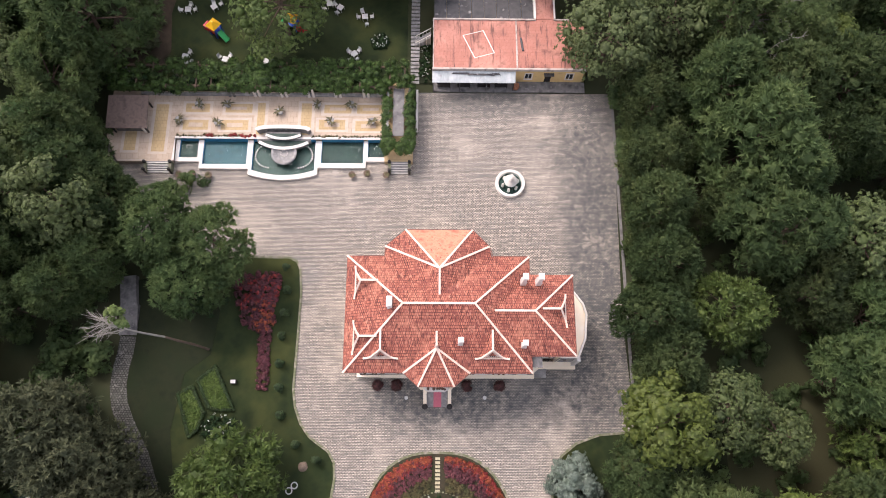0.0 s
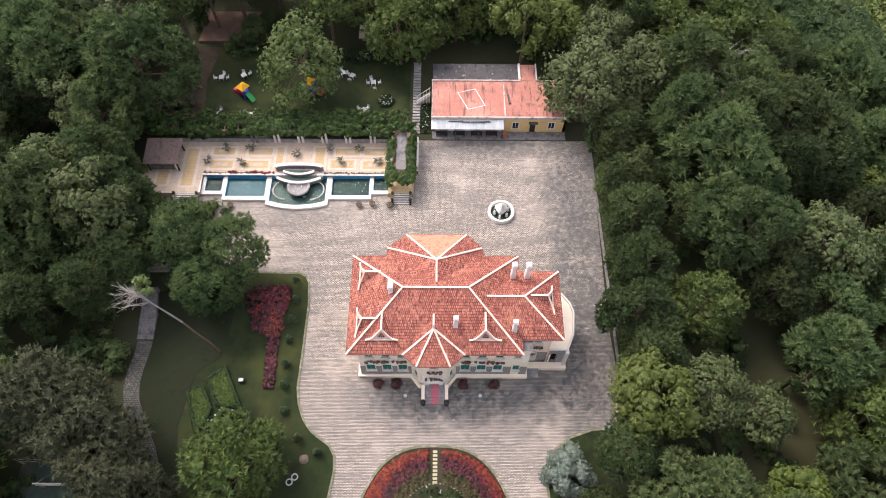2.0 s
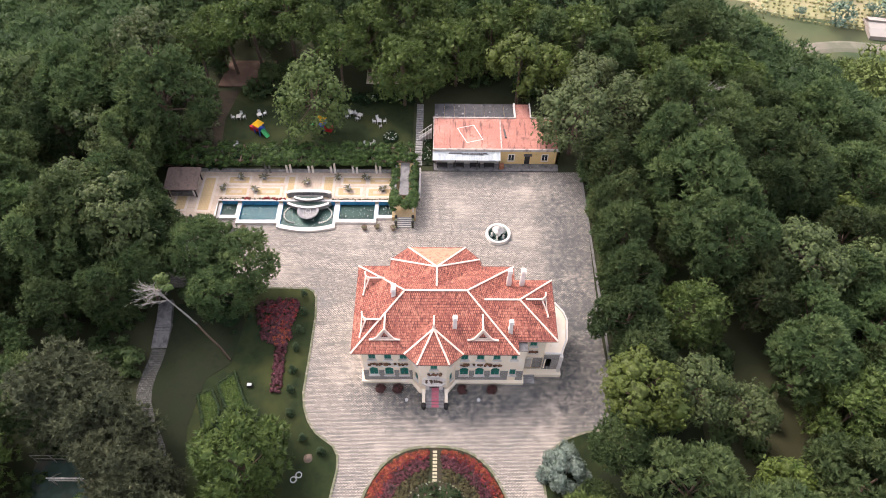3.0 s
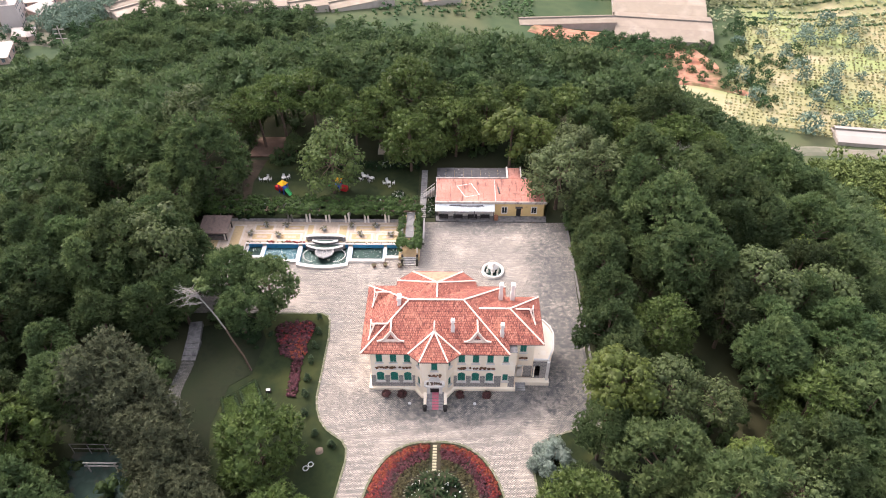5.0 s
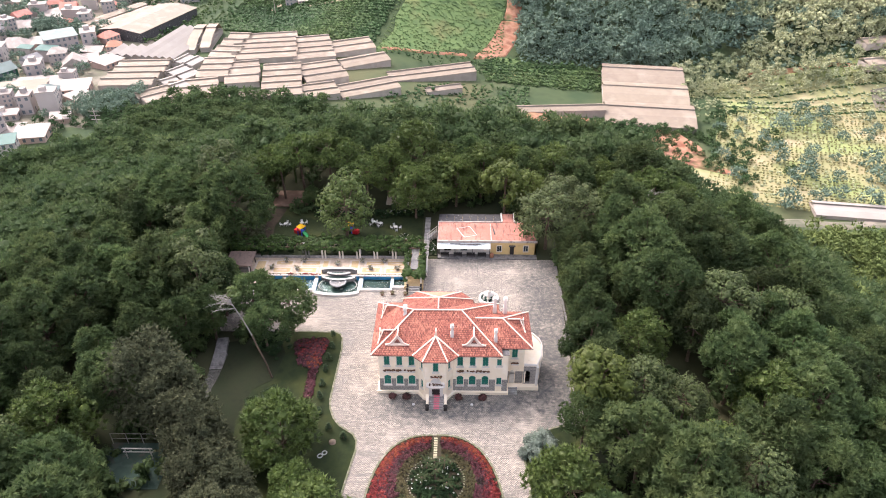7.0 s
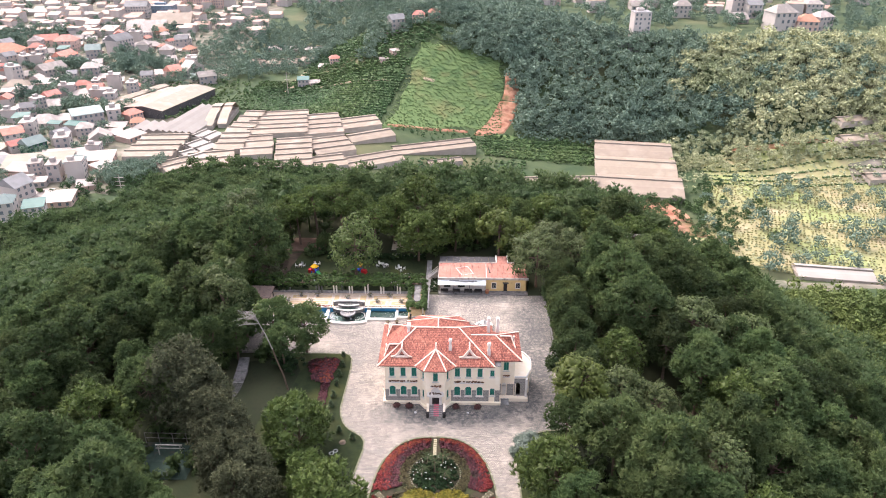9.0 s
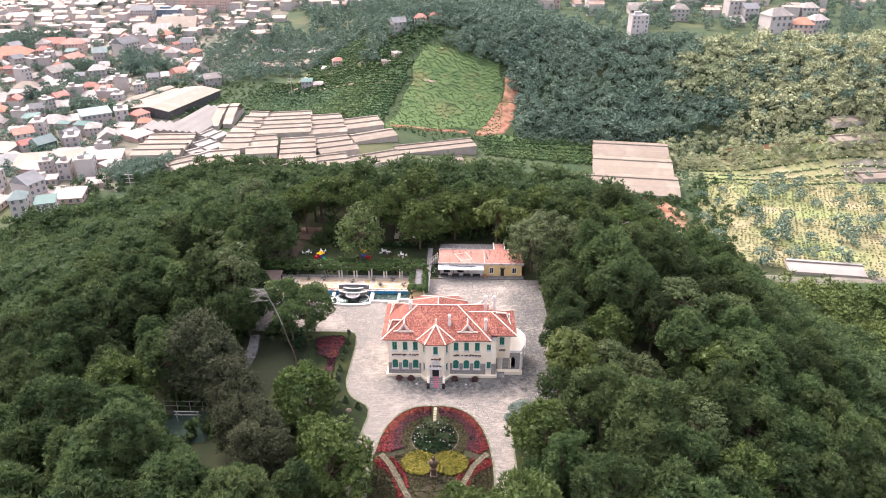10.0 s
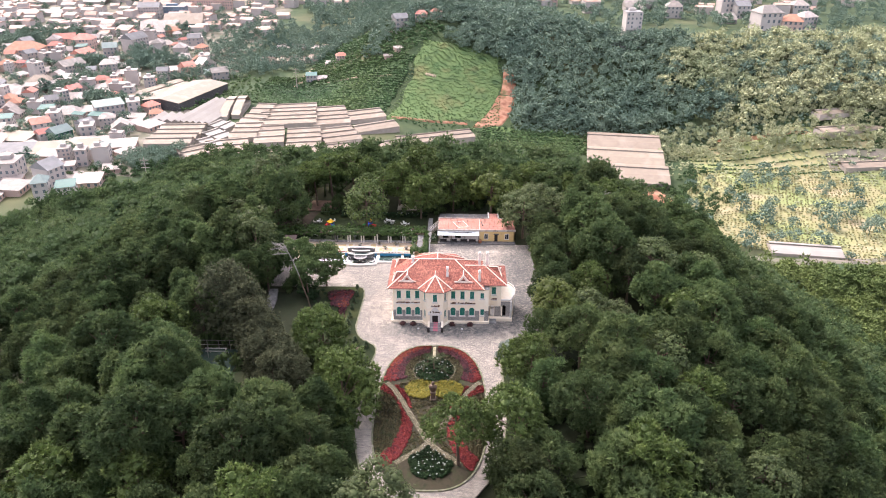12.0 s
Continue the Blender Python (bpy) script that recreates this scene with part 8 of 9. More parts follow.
for row in ((-146, 550, 52, 12, -4), (178, 183, 34, 12, -8)):
    greenhouse(*row, "long white greenhouse beside the fields", 1.6, 14.0, "greenhouse", "film_white")
for k in range(4):
    greenhouse(-167 + 14 * k, 496 + 1.5 * k, 12, 15, -8, "small film tunnel in a row of four on the slope", 2.4, 16.0)


hall("market_hall", -197, 374, 30, 60, -16, 6.0, "large hall with a broad pale sheet roof and dark open sides", M["hall_sheet"], M["dark_tin"], 1, 0.07)
for x, y in ((-219, 384), (-228, 392)):
    hall("shed_hall", x, y, 8, 52, -22, 4.0, "long narrow shed with a pale sheet roof beside the hall", M["film"], M["film_side"], 1, 0.1)
hall("film_tunnels", -166, 334, 26, 58, -9, 3.2, "row of white film tunnels with pointed ridges", M["film_white"], M["film_side"], 6, 0.3)
hall("film_tunnels", -188, 316, 22, 17, -6, 3.2, "short white film tunnels in front of the hall", M["film_white"], M["film_side"], 4, 0.3)


def town_house(name, seed, w, d, storeys, roof, wall_m, roof_m, label):
    rg2 = random.Random(seed)
    h = 3.2 * storeys
    root = new(name)
    tagged(root, label, "house")
    part("wall", boxes((-w / 2, w / 2, -d / 2, d / 2, -4, h)), wall_m, root)
    if roof == "flat":
        part("roof", boxes((-w / 2 - 0.3, w / 2 + 0.3, -d / 2 - 0.3, d / 2 + 0.3, h, h + 0.25)), roof_m, root)
        part("stair_head", boxes((-w / 4, w / 6, 0, d / 3, h + 0.25, h + 2.4)), wall_m, root)
    elif roof == "shed":
        part("roof", thick(sheet(bmesh.new(), ((-w / 2 - 0.5, -d / 2 - 0.5, h), (w / 2 + 0.5, -d / 2 - 0.5, h), (w / 2 + 0.5, d / 2 + 0.5, h + d * 0.12), (-w / 2 - 0.5, d / 2 + 0.5, h + d * 0.12))), 0.15), roof_m, root)
    else:
        r = h + d * 0.32
        bm = sheet(bmesh.new(), ((-w / 2 - 0.5, -d / 2 - 0.6, h - 0.2), (w / 2 + 0.5, -d / 2 - 0.6, h - 0.2), (w / 2 + 0.5 - (d * 0.4 if roof == "hip" else 0), 0, r), (-w / 2 - 0.5 + (d * 0.4 if roof == "hip" else 0), 0, r)),
                   ((w / 2 + 0.5, d / 2 + 0.6, h - 0.2), (-w / 2 - 0.5, d / 2 + 0.6, h - 0.2), (-w / 2 - 0.5 + (d * 0.4 if roof == "hip" else 0), 0, r), (w / 2 + 0.5 - (d * 0.4 if roof == "hip" else 0), 0, r)))
        for s in (-1, 1):
            e = s * (w / 2 + 0.5)
            bm.faces.new([bm.verts.new(p) for p in ((e, -d / 2 - 0.6, h - 0.2), (e, d / 2 + 0.6, h - 0.2), (e - s * (d * 0.4 if roof == "hip" else 0), 0, r))])
        part("roof", bm, roof_m, root)
    k = max(2, int(w / 3))
    pane = bpy.data.meshes.new("window")
    bm = boxes((-0.65, 0.65, -0.06, 0.1, -0.8, 0.8))
    bm.to_mesh(pane)
    bm.free()
    for st in range(storeys):
        for j in range(k):
            if rg2.random() < 0.85:
                o = link("window", pane, M["far_window"], root)
                o.location = (-w / 2 + w * (j + 0.5) / k, -d / 2, 3.2 * st + 1.7)
        for j in range(max(1, int(d / 4.5))):
            if rg2.random() < 0.8:
                o = link("window", pane, M["far_window"], root)
                o.matrix_local = pose(w / 2, -d / 2 + d * (j + 0.5) / max(1, int(d / 4.5)), 3.2 * st + 1.7, 0, 0, 90)
    return root


HOUSES = [town_house("town_house", 1, 8, 11, 3, "flat", M["house_wall"], M["tin_roof"], "narrow white three-storey town house with a flat roof"),
          town_house("town_house", 2, 10, 9, 2, "gable", M["house_wall"], M["tile_red"], "white two-storey house with a red gabled roof"),
          town_house("town_house", 3, 12, 10, 2, "hip", M["house_pink"], M["tile_red"], "pale pink two-storey house with a red hipped roof"),
          town_house("town_house", 4, 11, 12, 1, "gable", M["house_wall"], M["tin_roof"], "low house with a pale tin gable roof"),
          town_house("town_house", 5, 9, 10, 4, "flat", M["house_wall"], M["tin_roof"], "tall white four-storey town house with a flat roof"),
          town_house("town_house", 6, 14, 12, 1, "shed", M["house_pink"], M["tin_roof"], "long low shed with a pale sloping tin roof"),
          town_house("town_house", 7, 9, 9, 2, "shed", M["house_wall"], M["tin_green"], "two-storey house with a green tin roof"),
          town_house("town_house", 8, 13, 11, 3, "hip", M["house_wall"], M["tin_roof"], "large white villa with a pale hipped roof"),
          town_house("town_house", 9, 11, 10, 3, "gable", M["house_wall"], M["roof_grey"], "white three-storey house with a dark grey gabled roof"),
          town_house("town_house", 10, 12, 11, 2, "hip", M["house_pink"], M["roof_orange"], "pink house with an orange hipped roof")]
LANDMARKS = (("green3", -203, 186, 7, 9, 3, "hip", "house_wall", "roof_teal", 20, "white three-storey house with a teal hipped roof below the hill"),
             ("blue", -210, 206, 10, 12, 3, "gable", "house_wall", "roof_grey", 70, "pale grey house with a steep slate-grey roof"),
             ("white", -236, 214, 12, 14, 3, "flat", "house_wall", "tin_roof", 10, "white three-storey house with a flat roof"),
             ("low", -216, 225, 18, 8, 1, "flat", "house_wall", "tin_roof", 15, "long low white house with a flat roof"),
             ("block", -206, 234, 6, 8, 3, "flat", "house_wall", "tin_roof", 15, "narrow white block at the end of the low house"),
             ("teal", -202, 247, 10, 9, 2, "hip", "house_wall", "roof_teal", 15, "white two-storey house with a teal hipped roof"),
             ("shed", -226, 254, 34, 16, 1, "shed", "house_wall", "film", 14, "long shed with a broad cream sheet roof"),
             ("shed", -254, 250, 26, 14, 1, "shed", "tin_green", "roof_grey", 5, "dark shed with a grey-blue sheet roof"),
             ("shed", -266, 272, 20, 14, 1, "shed", "house_wall", "film", -6, "wide shed with a cream sheet roof"),
             ("green", -241, 276, 11, 10, 2, "gable", "wall_green", "roof_teal", 60, "dark green house with a teal gabled roof"),
             ("red", -263, 294, 11, 9, 2, "gable", "house_wall", "tile_red", 40, "small house with a bright red gabled roof"))
TOWERS = (("grey", -233, 326, 18, 13, 3, "shed", "house_wall", "roof_teal", 35, "three-storey house with a slate-green sloping roof"),
          ("grey", -262, 328, 16, 13, 1, "hip", "house_wall", "tin_roof", 10, "low house with a pale hipped sheet roof"),
          ("white", -304, 538, 19, 15, 4, "gable", "house_wall", "roof_grey", 65, "tall white four-storey house with a grey gabled roof"),
          ("orange", -400, 520, 30, 20, 2, "hip", "house_pink", "roof_orange", 10, "large house with a broad orange tiled roof"),
          ("red", -386, 566, 20, 14, 2, "gable", "house_pink", "tile_red", 20, "pink house with a red gabled roof"),
          ("red", -358, 549, 18, 14, 3, "hip", "house_pink", "tile_red", 5, "three-storey pink house with a red hipped roof"),
          ("red", -338, 503, 17, 12, 2, "gable", "house_wall", "tile_red", 75, "white house with a rosy red gabled roof"),
          ("tall", -317, 514, 12, 12, 3, "gable", "house_wall", "roof_teal", 20, "tall white house with a grey-green roof"),
          ("gable", -327, 459, 20, 13, 2, "gable", "house_wall", "tin_roof", 62, "white gabled hall with a pale roof"),
          ("cream", -331, 418, 17, 12, 1, "hip", "house_wall", "film", 10, "cream bungalow with a hipped roof"))
OUTER = (("hall", -317, 634, 38, 24, 1, "gable", "house_wall", "tin_roof", 12, "large pale hall with a shallow gabled roof"),
         ("hall", -296, 650, 40, 28, 2, "gable", "tin_green", "film", 8, "large hall with green walls and a cream roof"),
         ("pink", -288, 556, 24, 11, 1, "hip", "house_pink", "tin_roof", 20, "long low pink house"),
         ("block", -306, 775, 62, 22, 5, "flat", "house_pink", "tin_roof", -8, "long five-storey pale pink apartment block"),
         ("blue", -338, 728, 30, 16, 3, "flat", "wall_blue", "house_wall", 5, "blue-fronted building with a white flat roof"),
         ("white", -356, 706, 24, 15, 4, "gable", "house_wall", "roof_grey", 5, "white four-storey building with grey roofs"),
         ("brick", -224, 452, 10, 14, 2, "gable", "house_pink", "tile_red", 50, "small brick-red house beside the lane"),
         ("white", -213, 462, 9, 18, 2, "gable", "house_wall", "tin_roof", -25, "white house with a stepped pale roof"),
         ("teal", -203, 447, 11, 11, 1, "shed", "house_wall", "roof_teal", 20, "small house with a teal sheet roof"),
         ("white", -193, 438, 13, 10, 2, "gable", "house_wall", "tin_roof", 30, "white house with a pale gabled roof"))
TOWN = [(-184, 180), (-186, 262), (-200, 326), (-236, 384), (-214, 470), (-250, 600), (-560, 660), (-470, 400), (-350, 250), (-270, 170)]
rg = random.Random(21)
placed = [(-197 + a + 0.28 * b, 374 + b) for a in (-12, 0, 12) for b in (-26, -13, 0, 13, 26)] + [(-219, 384), (-228, 392), (-214, 364), (-188, 316), (-171, 282)]
for row in (*LANDMARKS, *TOWERS, *OUTER):
    _, x, y, w, d, st, roof, wm, rm, turn, label = row
    h = town_house("town_house", int(-x), w, d, st, roof, M[wm], M[rm], label)
    h.matrix_world = pose(x, y, H(x, y), 0, 0, turn)
    placed += [(x, y), (x + w * 0.3, y), (x - w * 0.3, y)] if w > 15 else [(x, y)]
weights = [0, 0, 1, 2, 3, 3, 3, 4, 5, 5, 5, 5, 6, 7, 7, 8, 8, 1, 9]
groves = ((-262, 352, 17), (-232, 352, 15), (-300, 388, 16), (-318, 470, 17), (-285, 505, 22), (-420, 585, 40), (-262, 470, 26), (-290, 425, 14))
tries, begun = 0, len(placed)
while len(placed) < begun + 320 and tries < 18000:
    tries += 1
    x, y = rg.uniform(-560, -185), rg.uniform(170, 650)
    k = rg.choice(weights)
    if y < 400 and k in (1, 2, 7) and rg.random() < 0.6:
        k = 5
    if not inside(TOWN, x, y) or min(math.dist((x, y), p) for p in placed) < (9.6 if y < 420 else 12):
        continue
    if any(math.hypot(x - a, y - b) < r for a, b, r in groves):
        continue
    placed.append((x, y))
    put(HOUSES[k], x, y, rg.uniform(0.65, 1.05), rg.choice((10, 15, 20, 100, 105, 60)) + rg.uniform(-10, 10), "houses of the town")
for x, y, k, s, a in ((-45, 455, 8, 1.0, 25), (-54, 457, 5, 0.6, 10), (-40, 496, 2, 0.6, 5), (-28, 462, 2, 0.8, 0), (-16, 464, 2, 0.75, 8), (-113, 418, 6, 0.9, 10), (-104, 416, 5, 0.6, 20), (-94, 451, 2, 0.7, 15), (-103, 452, 5, 0.6, 0), (-44, 426, 5, 0.5, 30), (-52, 420, 5, 0.45, 20), (129, 592, 0, 1.3, 0),
                      (201, 548, 7, 1.1, -5), (250, 556, 4, 1.3, 5), (262, 548, 8, 1.2, 10), (262, 488, 7, 1.5, 12), (282, 484, 9, 1.3, -10), (296, 490, 7, 1.1, 20), (240, 520, 3, 1.2, 15), (320, 560, 7, 1.1, 0), (172, 590, 3, 1.4, 0), (218, 600, 4, 1.1, 10), (75, 606, 2, 1.5, 0), (92, 606, 2, 1.3, 4)):
    put(HOUSES[k], x, y, s, a, "houses on the far slope")
tw = town_house("apartment_tower", 51, 13, 11, 5, "flat", M["house_wall"], M["grey"], "unfinished concrete apartment tower with bluish glazing")
tw.matrix_world = pose(143, 458, H(143, 458) + 4, 0, 0, 5)
tagged(part("terrace_wall", boxes((126, 160, 446, 447.2, H(140, 446) - 3, H(140, 446) + 4.5), (132, 154, 440, 441, H(140, 440) - 3, H(140, 440) + 2.5)), M["grey"]), "grey retaining walls below the concrete tower", "wall", kind="structure")
for o in HOUSES:
    for c in (*o.children_recursive, o):
        bpy.data.objects.remove(c)


def far_town(seed, n, box4, keep):
    """Uncounted far houses: walls and pitched or flat roofs in one mesh each."""
    rg2 = np.random.default_rng(seed)
    wv, wf, rv, rf = [], [], [], []
    for _ in range(n):
        x, y = rg2.uniform(box4[0], box4[1]), rg2.uniform(box4[2], box4[3])
        if not keep(x, y):
            continue
        w, d, h, a = rg2.uniform(4, 8), rg2.uniform(4, 7), rg2.uniform(3, 11), rg2.uniform(-0.3, 0.3)
        z = H(x, y)
        c, s = math.cos(a), math.sin(a)
        P = lambda u, v, q: (x + u * c - v * s, y + u * s + v * c, z + q)
        b = len(wv)
        wv += [P(u, v, q) for q in (-3, h) for u, v in ((-w, -d), (w, -d), (w, d), (-w, d))]
        wf += [(b + i2, b + (i2 + 1) % 4, b + 4 + (i2 + 1) % 4, b + 4 + i2) for i2 in range(4)]
        b = len(rv)
        t = rg2.uniform(0.2, 3.2)
        rv += [P(-w - .4, -d - .4, h), P(w + .4, -d - .4, h), P(w + .4, d + .4, h), P(-w - .4, d + .4, h), P(-w - .4, 0, h + t), P(w + .4, 0, h + t)]
        rf += [(b, b + 1, b + 5, b + 4), (b + 2, b + 3, b + 4, b + 5), (b + 1, b + 2, b + 5, b + 5), (b + 3, b, b + 4, b + 4)]
    quads = [f for f in rf if len(set(f)) == 4]
    tris = [tuple(dict.fromkeys(f)) for f in rf if len(set(f)) == 3]
    tagged(link("far_town_walls", np_mesh("far_town_walls", wv, wf), M["house_wall"]), "pale walls of the distant town", "town", kind="stuff")
    tagged(link("far_town_roofs", np_mesh("far_town_roofs", rv, quads, tris), M["far_roofs"]), "red and pale roofs of the distant town", "town", kind="stuff")


def far_tunnels(seed, n, box4):
    """Uncounted pale greenhouse roofs on the plain behind the town, as one mesh."""
    rg2 = np.random.default_rng(seed)
    v, f = [], []
    for _ in range(n):
        x, y = rg2.uniform(box4[0], box4[1]), rg2.uniform(box4[2], box4[3])
        w, d, z = rg2.uniform(14, 38), rg2.uniform(7, 18), H(x, y)
        b = len(v)
        v += [(x - w, y - d, z - 2), (x + w, y - d, z - 2), (x + w, y - d, z + 4), (x - w, y - d, z + 4), (x - w, y, z + 6), (x + w, y, z + 6), (x - w, y + d, z + 4), (x + w, y + d, z + 4)]
        f += [(b, b + 1, b + 2, b + 3), (b + 3, b + 2, b + 5, b + 4), (b + 4, b + 5, b + 7, b + 6)]
    tagged(link("far_greenhouses", np_mesh("far_greenhouses", v, f), M["film_white"]), "pale greenhouse roofs covering the plain behind the town", "greenhouses", kind="stuff")


far_tunnels(8, 420, (-1050, -420, 690, 1500))
far_tunnels(9, 160, (-420, -120, 820, 1500))
M["far_roofs"] = mat("distant_roofs", [(0.48, 0.40, 0.34), (0.42, 0.26, 0.20), (0.55, 0.48, 0.42)], 0.05, 0.7, island=0.3)
far_town(4, 1300, (-1000, -60, 600, 1250), lambda x, y: x < -190 - 0.05 * (y - 600) or y > 760)
far_town(6, 110, (60, 620, 560, 760), lambda x, y: (int(x) // 40 + int(y) // 36) % 2 == 0)


def scatter(seed, n, quad, gap, avoid=lambda x, y: False):
    rg2 = random.Random(seed)
    q, out, tries = quad, [], 0
    while len(out) < n and tries < n * 12:
        tries += 1
        u, v = rg2.random(), rg2.random()
        x = q[0][0] * (1 - u) * (1 - v) + q[1][0] * u * (1 - v) + q[2][0] * u * v + q[3][0] * (1 - u) * v
        y = q[0][1] * (1 - u) * (1 - v) + q[1][1] * u * (1 - v) + q[2][1] * u * v + q[3][1] * (1 - u) * v
        if not avoid(x, y) and all(abs(x - a) + abs(y - b) > gap for a, b in out):
            out.append((x, y))
    return out


lo = dict(lobes=11, tufts=9, leaves=0, size=1.6, variants=7, lobe=0.35, needles=4, gap=0.26, core=0.5)
tiny = dict(lobes=4, tufts=6, leaves=0, size=1.4, variants=6, lobe=0.55, needles=3)
near_house = lambda x, y: any(math.dist((x, y), p) < 8 for p in placed)
west_line = lambda x, y: x < -140 and y > 217 + 1.25 * (x + 143)
woods("far_pine_woods", scatter(1, 420, [(46, 356), (205, 358), (215, 420), (34, 500)], 8, lambda x, y: x > 180 + 22 * math.sin(y * 0.075) + 9 * math.sin(y * 0.23 + x * 0.1)), 3, 0.95, 1.45, material=M["wood_hazy"], label="dense dark pine wood on the far slope", **lo)
woods("far_pine_woods", scatter(2, 130, [(-70, 425), (60, 424), (60, 520), (-60, 520)], 9, lambda x, y: math.dist((x, y), (-44, 432)) < 13 or (-34 < x < 6 and y < 452)), 5, 0.8, 1.2, material=M["wood_hazy"], label="pine wood on the crest across the valley", **lo)
woods("far_sunlit_woods", scatter(3, 400, [(138, 345), (320, 330), (350, 420), (150, 420)], 8, lambda x, y: x < 176 + 20 * math.sin(y * 0.075) + 9 * math.sin(y * 0.23 + x * 0.1)), 6, 0.9, 1.4, material=M["wood_sunlit"], label="yellow-green sunlit woods on the far slope", **lo)
woods("far_pine_woods", scatter(21, 110, [(185, 345), (330, 335), (370, 420), (195, 420)], 14), 23, 1.0, 1.5, material=M["wood_hazy"], label="dark pines standing among the sunlit woods", **lo)
woods("far_pine_woods", scatter(22, 120, [(30, 418), (62, 415), (70, 500), (-45, 452)], 8, lambda x, y: math.dist((x, y), (-22, 446)) < 14 or math.dist((x, y), (-6, 448)) < 14), 24, 0.8, 1.2, material=M["wood_hazy"], label="pines on the crest behind the green field", **lo)
woods("far_valley_trees", scatter(4, 190, [(-240, 420), (-150, 450), (-60, 520), (-220, 700)], 10, near_house), 8, 0.7, 1.15, material=M["wood_hazy"], label="belt of trees between town and coffee plots", **lo)
woods("far_town_trees", [(a + r * u * math.cos(t), b + r * u * math.sin(t)) for a, b, r in groves for u, t in [(math.sqrt(rg.random()), rg.uniform(0, 6.3)) for _ in range(int(r * r * 0.045))]], 91, 0.7, 1.15, material=M["wood_hazy"], label="dark groves between the houses of the town", **lo)
woods("far_cypresses", [(-436, 560), (-428, 572), (-421, 558), (-402, 590), (-392, 604), (-336, 612), (-330, 606)], 92, 0.9, 1.2, 9, 9, 0, 0.8, M["wood_hazy"], "tall dark cypresses between the houses", 3, (2.0, 11.0), 5.0, 0.5, needles=4)
woods("far_town_trees", scatter(5, 300, [(-190, 200), (-215, 640), (-560, 660), (-400, 260)], 9, near_house), 9, 0.45, 0.95, material=M["wood_hazy"], label="trees among the houses of the town", **lo)
woods("far_field_trees", scatter(6, 46, CROP, 13), 10, 0.45, 1.05, material=M["wood_hazy"], label="scattered young pines on the dry field", stem=5.0, **lo)
woods("field_scrub", scatter(26, 420, CROP, 3.2), 27, 0.1, 0.32, material=M["wood_sunlit"], label="yellowish scrub grown over the dry field", stem=2.0, **tiny)
woods("valley_scrub", scatter(80, 300, [(44, 350), (140, 352), (150, 366), (40, 368)], 3) + scatter(81, 160, [(128, 350), (235, 322), (240, 335), (135, 364)], 4), 82, 0.2, 0.5, material=M["wood_hazy"], label="dark undergrowth at the foot of the pine wood", stem=2.0, **tiny)
woods("far_bank_trees", scatter(7, 34, [(78, 262), (134, 256), (136, 264), (78, 269)], 3) + scatter(28, 75, [(44, 240), (106, 226), (108, 260), (48, 264)], 5) + scatter(38, 16, [(108, 222), (140, 216), (136, 262), (106, 262)], 7) + scatter(29, 14, [(136, 205), (148, 215), (150, 300), (138, 270)], 7) + scatter(8, 14, [(135, 205), (160, 200), (185, 300), (146, 300)], 7) + scatter(9, 60, [(-215, 205), (-120, 225), (-60, 262), (-150, 240)], 8), 11, 0.4, 0.8, material=M["far_wood"], label="bushes and small trees round the greenhouses", stem=2.5, **lo)
woods("far_pine_woods", scatter(72, 300, [(-110, 515), (70, 505), (80, 780), (-200, 800)], 12, lambda x, y: math.dist((x, y), (-40, 496)) < 16), 73, 0.9, 1.4, material=M["wood_hazy"], label="pine woods along the far crest", **lo)
woods("far_town_trees", scatter(70, 220, [(-230, 600), (-220, 900), (-760, 1000), (-560, 560)], 14), 71, 0.7, 1.2, material=M["wood_hazy"], label="dark trees between the distant houses", **lo)
woods("far_top_trees", scatter(10, 480, [(60, 486), (520, 482), (620, 800), (20, 800)], 10, near_house), 12, 0.7, 1.2, material=M["wood_hazy"], label="trees between the houses on the far crest", **lo)


woods("far_sunlit_woods", scatter(31, 170, [(128, 318), (330, 300), (330, 345), (140, 350)], 7), 32, 0.45, 0.95, material=M["wood_sunlit"], label="yellow-green trees along the foot of the woods", stem=4.0, **lo)
woods("valley_scrub", scatter(33, 700, [(128, 290), (330, 262), (335, 335), (120, 338)], 3.2), 34, 0.12, 0.4, material=M["wood_sunlit"], label="bushes overgrowing the dry terraces", stem=2.0, **tiny)
woods("valley_scrub", scatter(35, 800, [(-118, 424), (-44, 412), (-10, 446), (-120, 530)], 3.4), 36, 0.25, 0.55, material=M["far_wood"], label="dark bushes on the slope above the coffee plots", stem=2.5, **tiny)


woods("valley_scrub", scatter(40, 150, [(-190, 335), (-152, 380), (-150, 440), (-225, 440)], 5) + scatter(41, 240, [(22, 316), (100, 318), (96, 352), (20, 348)], 4) + scatter(42, 160, [(-40, 268), (45, 285), (45, 312), (-10, 300)], 5), 43, 0.2, 0.5, material=M["far_wood"], label="bushes between the greenhouses", stem=2.0, **tiny)


woods("valley_scrub", scatter(60, 260, [(116, 150), (235, 118), (245, 168), (122, 166)], 4), 61, 0.25, 0.55, material=M["wood_mid"], label="yellow-green bushes beside the valley road", stem=2.0, **tiny)


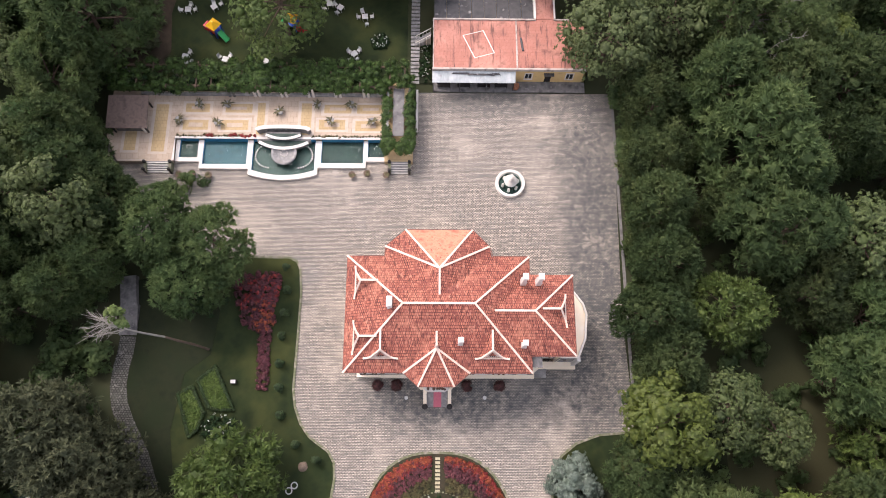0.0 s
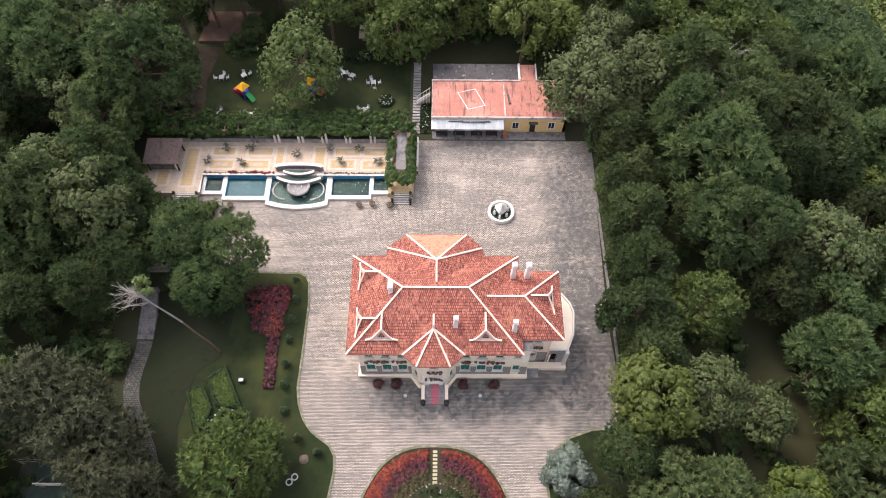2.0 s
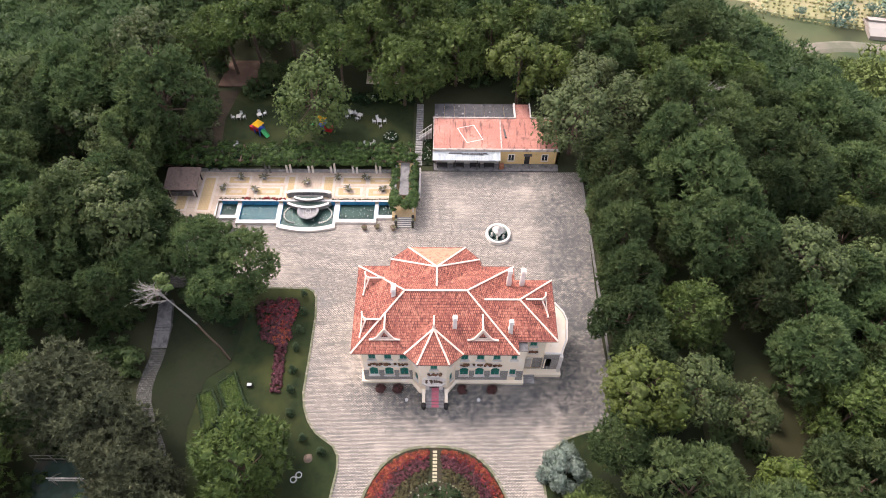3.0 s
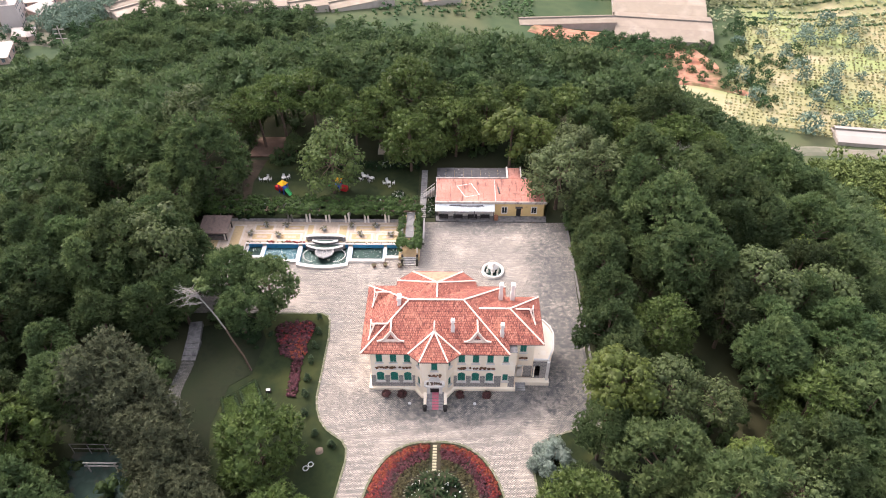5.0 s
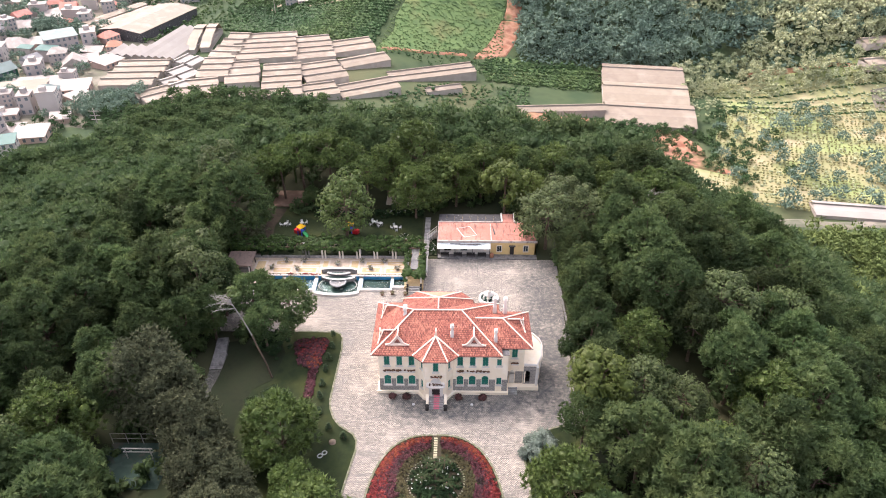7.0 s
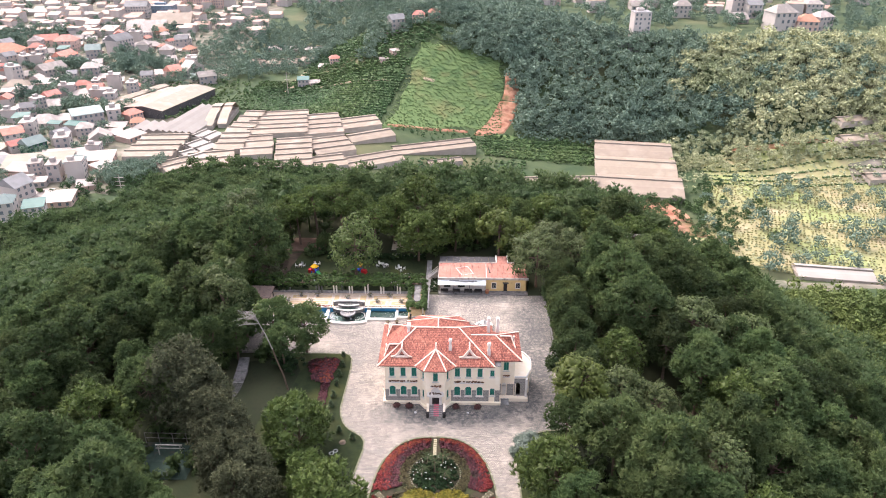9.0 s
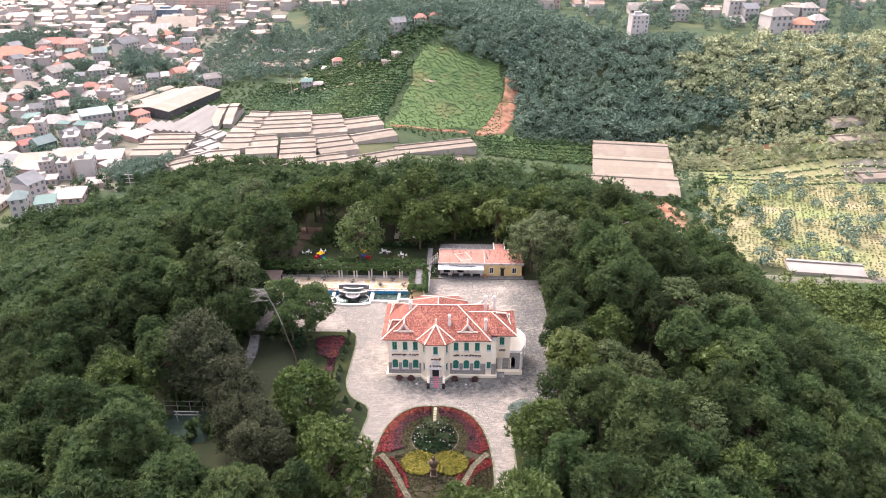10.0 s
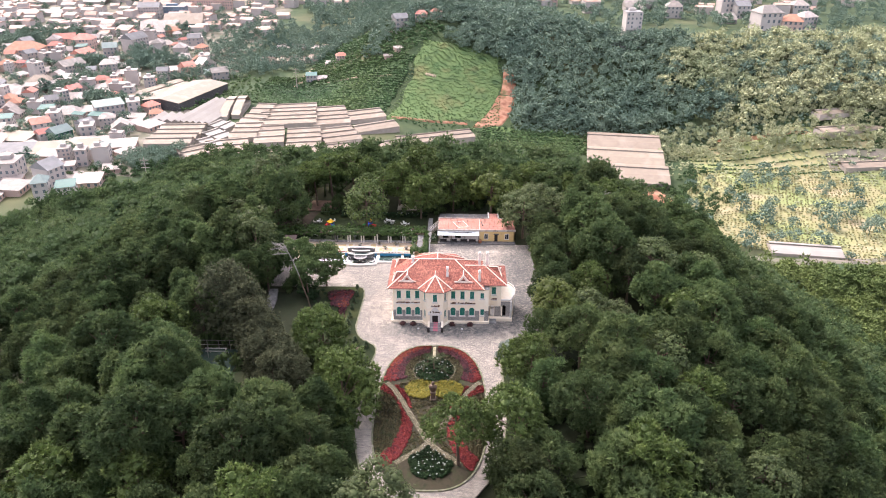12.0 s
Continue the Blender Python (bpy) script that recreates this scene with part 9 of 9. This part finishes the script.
def rows(name, quad, nu, nv, material, r, label, seed, jog=0.08):
    """Rows of low plants over a field."""
    rg2 = np.random.default_rng(seed)
    q = np.array(quad, float)
    pts = []
    for a in range(nu):
        for b in range(nv):
            if rg2.random() < 0.12:
                continue
            u, v = (a + rg2.uniform(-0.25, 0.25)) / (nu - 1), (b + rg2.uniform(-jog, jog)) / (nv - 1)
            p = q[0] * (1 - u) * (1 - v) + q[1] * u * (1 - v) + q[2] * u * v + q[3] * (1 - u) * v
            pts.append((p[0], p[1], H(p[0], p[1]) + 0.7))
    v, qd, t = foliage(rg2, pts, rg2.uniform(0.7, 1.3, len(pts)) * r, 6, r * 0.7, 0.7, 0.8)
    tagged(link(name, np_mesh(name, v, qd, t), material), label, "crops", kind="stuff")


rows("crop_rows", CROP, 60, 44, M["crop"], 0.55, "rows of young plants on the dry field", 2)
woods("hill_foot_woods", scatter(50, 330, [(-235, 0), (-120, 50), (-125, 190), (-265, 140)], 7, lambda x, y: math.hypot(x, 0.66 * (y - 8) if y > 8 else y - 8) < 172 or west_line(x, y) or near_house(x, y)), 51, 0.85, 1.2, material=M["hill_pine"], label="green trees on the lower western slope", stem=5.5, **lo)
woods("far_valley_trees", scatter(85, 60, [(-186, 222), (-158, 232), (-156, 258), (-184, 250)], 5, near_house), 86, 0.5, 0.8, material=M["wood_hazy"], label="clump of dark trees between greenhouses and hill", **lo)
woods("hill_foot_woods", scatter(87, 260, [(-150, 200), (60, 185), (44, 246), (-140, 238)], 8), 88, 0.6, 0.95, material=M["hill_pine"], label="trees on the back of the hill above the greenhouses", stem=5.0, **lo)
woods("hill_foot_woods", scatter(12, 190, [(-260, 130), (-110, 190), (-60, 250), (-200, 240)], 7, lambda x, y: near_house(x, y) or west_line(x, y)), 15, 0.7, 1.15, material=M["hill_pine"], label="green trees at the foot of the hill by the town", **lo)
woods("hill_foot_woods", scatter(15, 190, [(84, -60), (150, -70), (160, 90), (92, 100)], 7), 16, 0.9, 1.35, material=M["hill_pine"], label="pines on the lower eastern slope", stem=4.2, **lo)
woods("hill_foot_woods", scatter(11, 330, [(112, 60), (200, 0), (215, 155), (112, 178)], 6, lambda x, y: x > 122 and y > 156), 13, 0.7, 1.15, material=M["wood_mid"], label="lighter green trees at the foot of the hill", stem=5.0, **lo)
woods("valley_scrub", scatter(13, 420, [(-150, 215), (90, 200), (50, 262), (-120, 268)], 5) + scatter(14, 300, [(20, 318), (100, 320), (95, 358), (-40, 345)], 5, lambda x, y: abs(x + 10) < 30 and y < 330), 14, 0.14, 0.34, material=M["far_wood"], label="scrub and bushes on the valley floor", stem=2.5, **tiny)
rows("crop_rows", FIELD, 60, 26, M["field_green"], 0.6, "vegetables growing over the green field", 3, 0.4)
rows("coffee_rows", [(-150, 368), (-50, 352), (-32, 415), (-150, 440)], 60, 26, M["far_wood"], 1.45, "dark rows of coffee bushes", 4, 0.16)
rows("terrace_rows", [(22, 318), (98, 324), (96, 350), (20, 342)], 56, 6, M["far_wood"], 1.3, "hedge-like rows on the green terraces", 8)
rows("terrace_rows", [(155, 296), (260, 285), (285, 325), (160, 335)], 90, 7, M["far_wood"], 0.8, "bushes along the dry terraces", 5)
for x, y, h in ((-122, 404, 16), (-155, 199, 17)):
    t = thing("power_pylon", (x, y, H(x, y)), "slender pale power pole with cross arms", "pylon")
    part("pole", tube(bmesh.new(), [(0, 0, -1), (0, 0, h)], [0.35, 0.18], 6), M["film_side"], t)
    for k in range(3):
        part("cross_arm", boxes((-2.2, 2.2, -0.12, 0.12, h - 1.5 - 2 * k, h - 1.3 - 2 * k)), M["film_side"], t)
for x, y, w, d, a in ((264, 336, 46, 9, 16), (262, 322, 46, 10, 14), (262, 292, 34, 10, 8)):
    greenhouse(x, y, w, d, a, "low grey greenhouse stepped along the hillside", 1.0, 12.0)
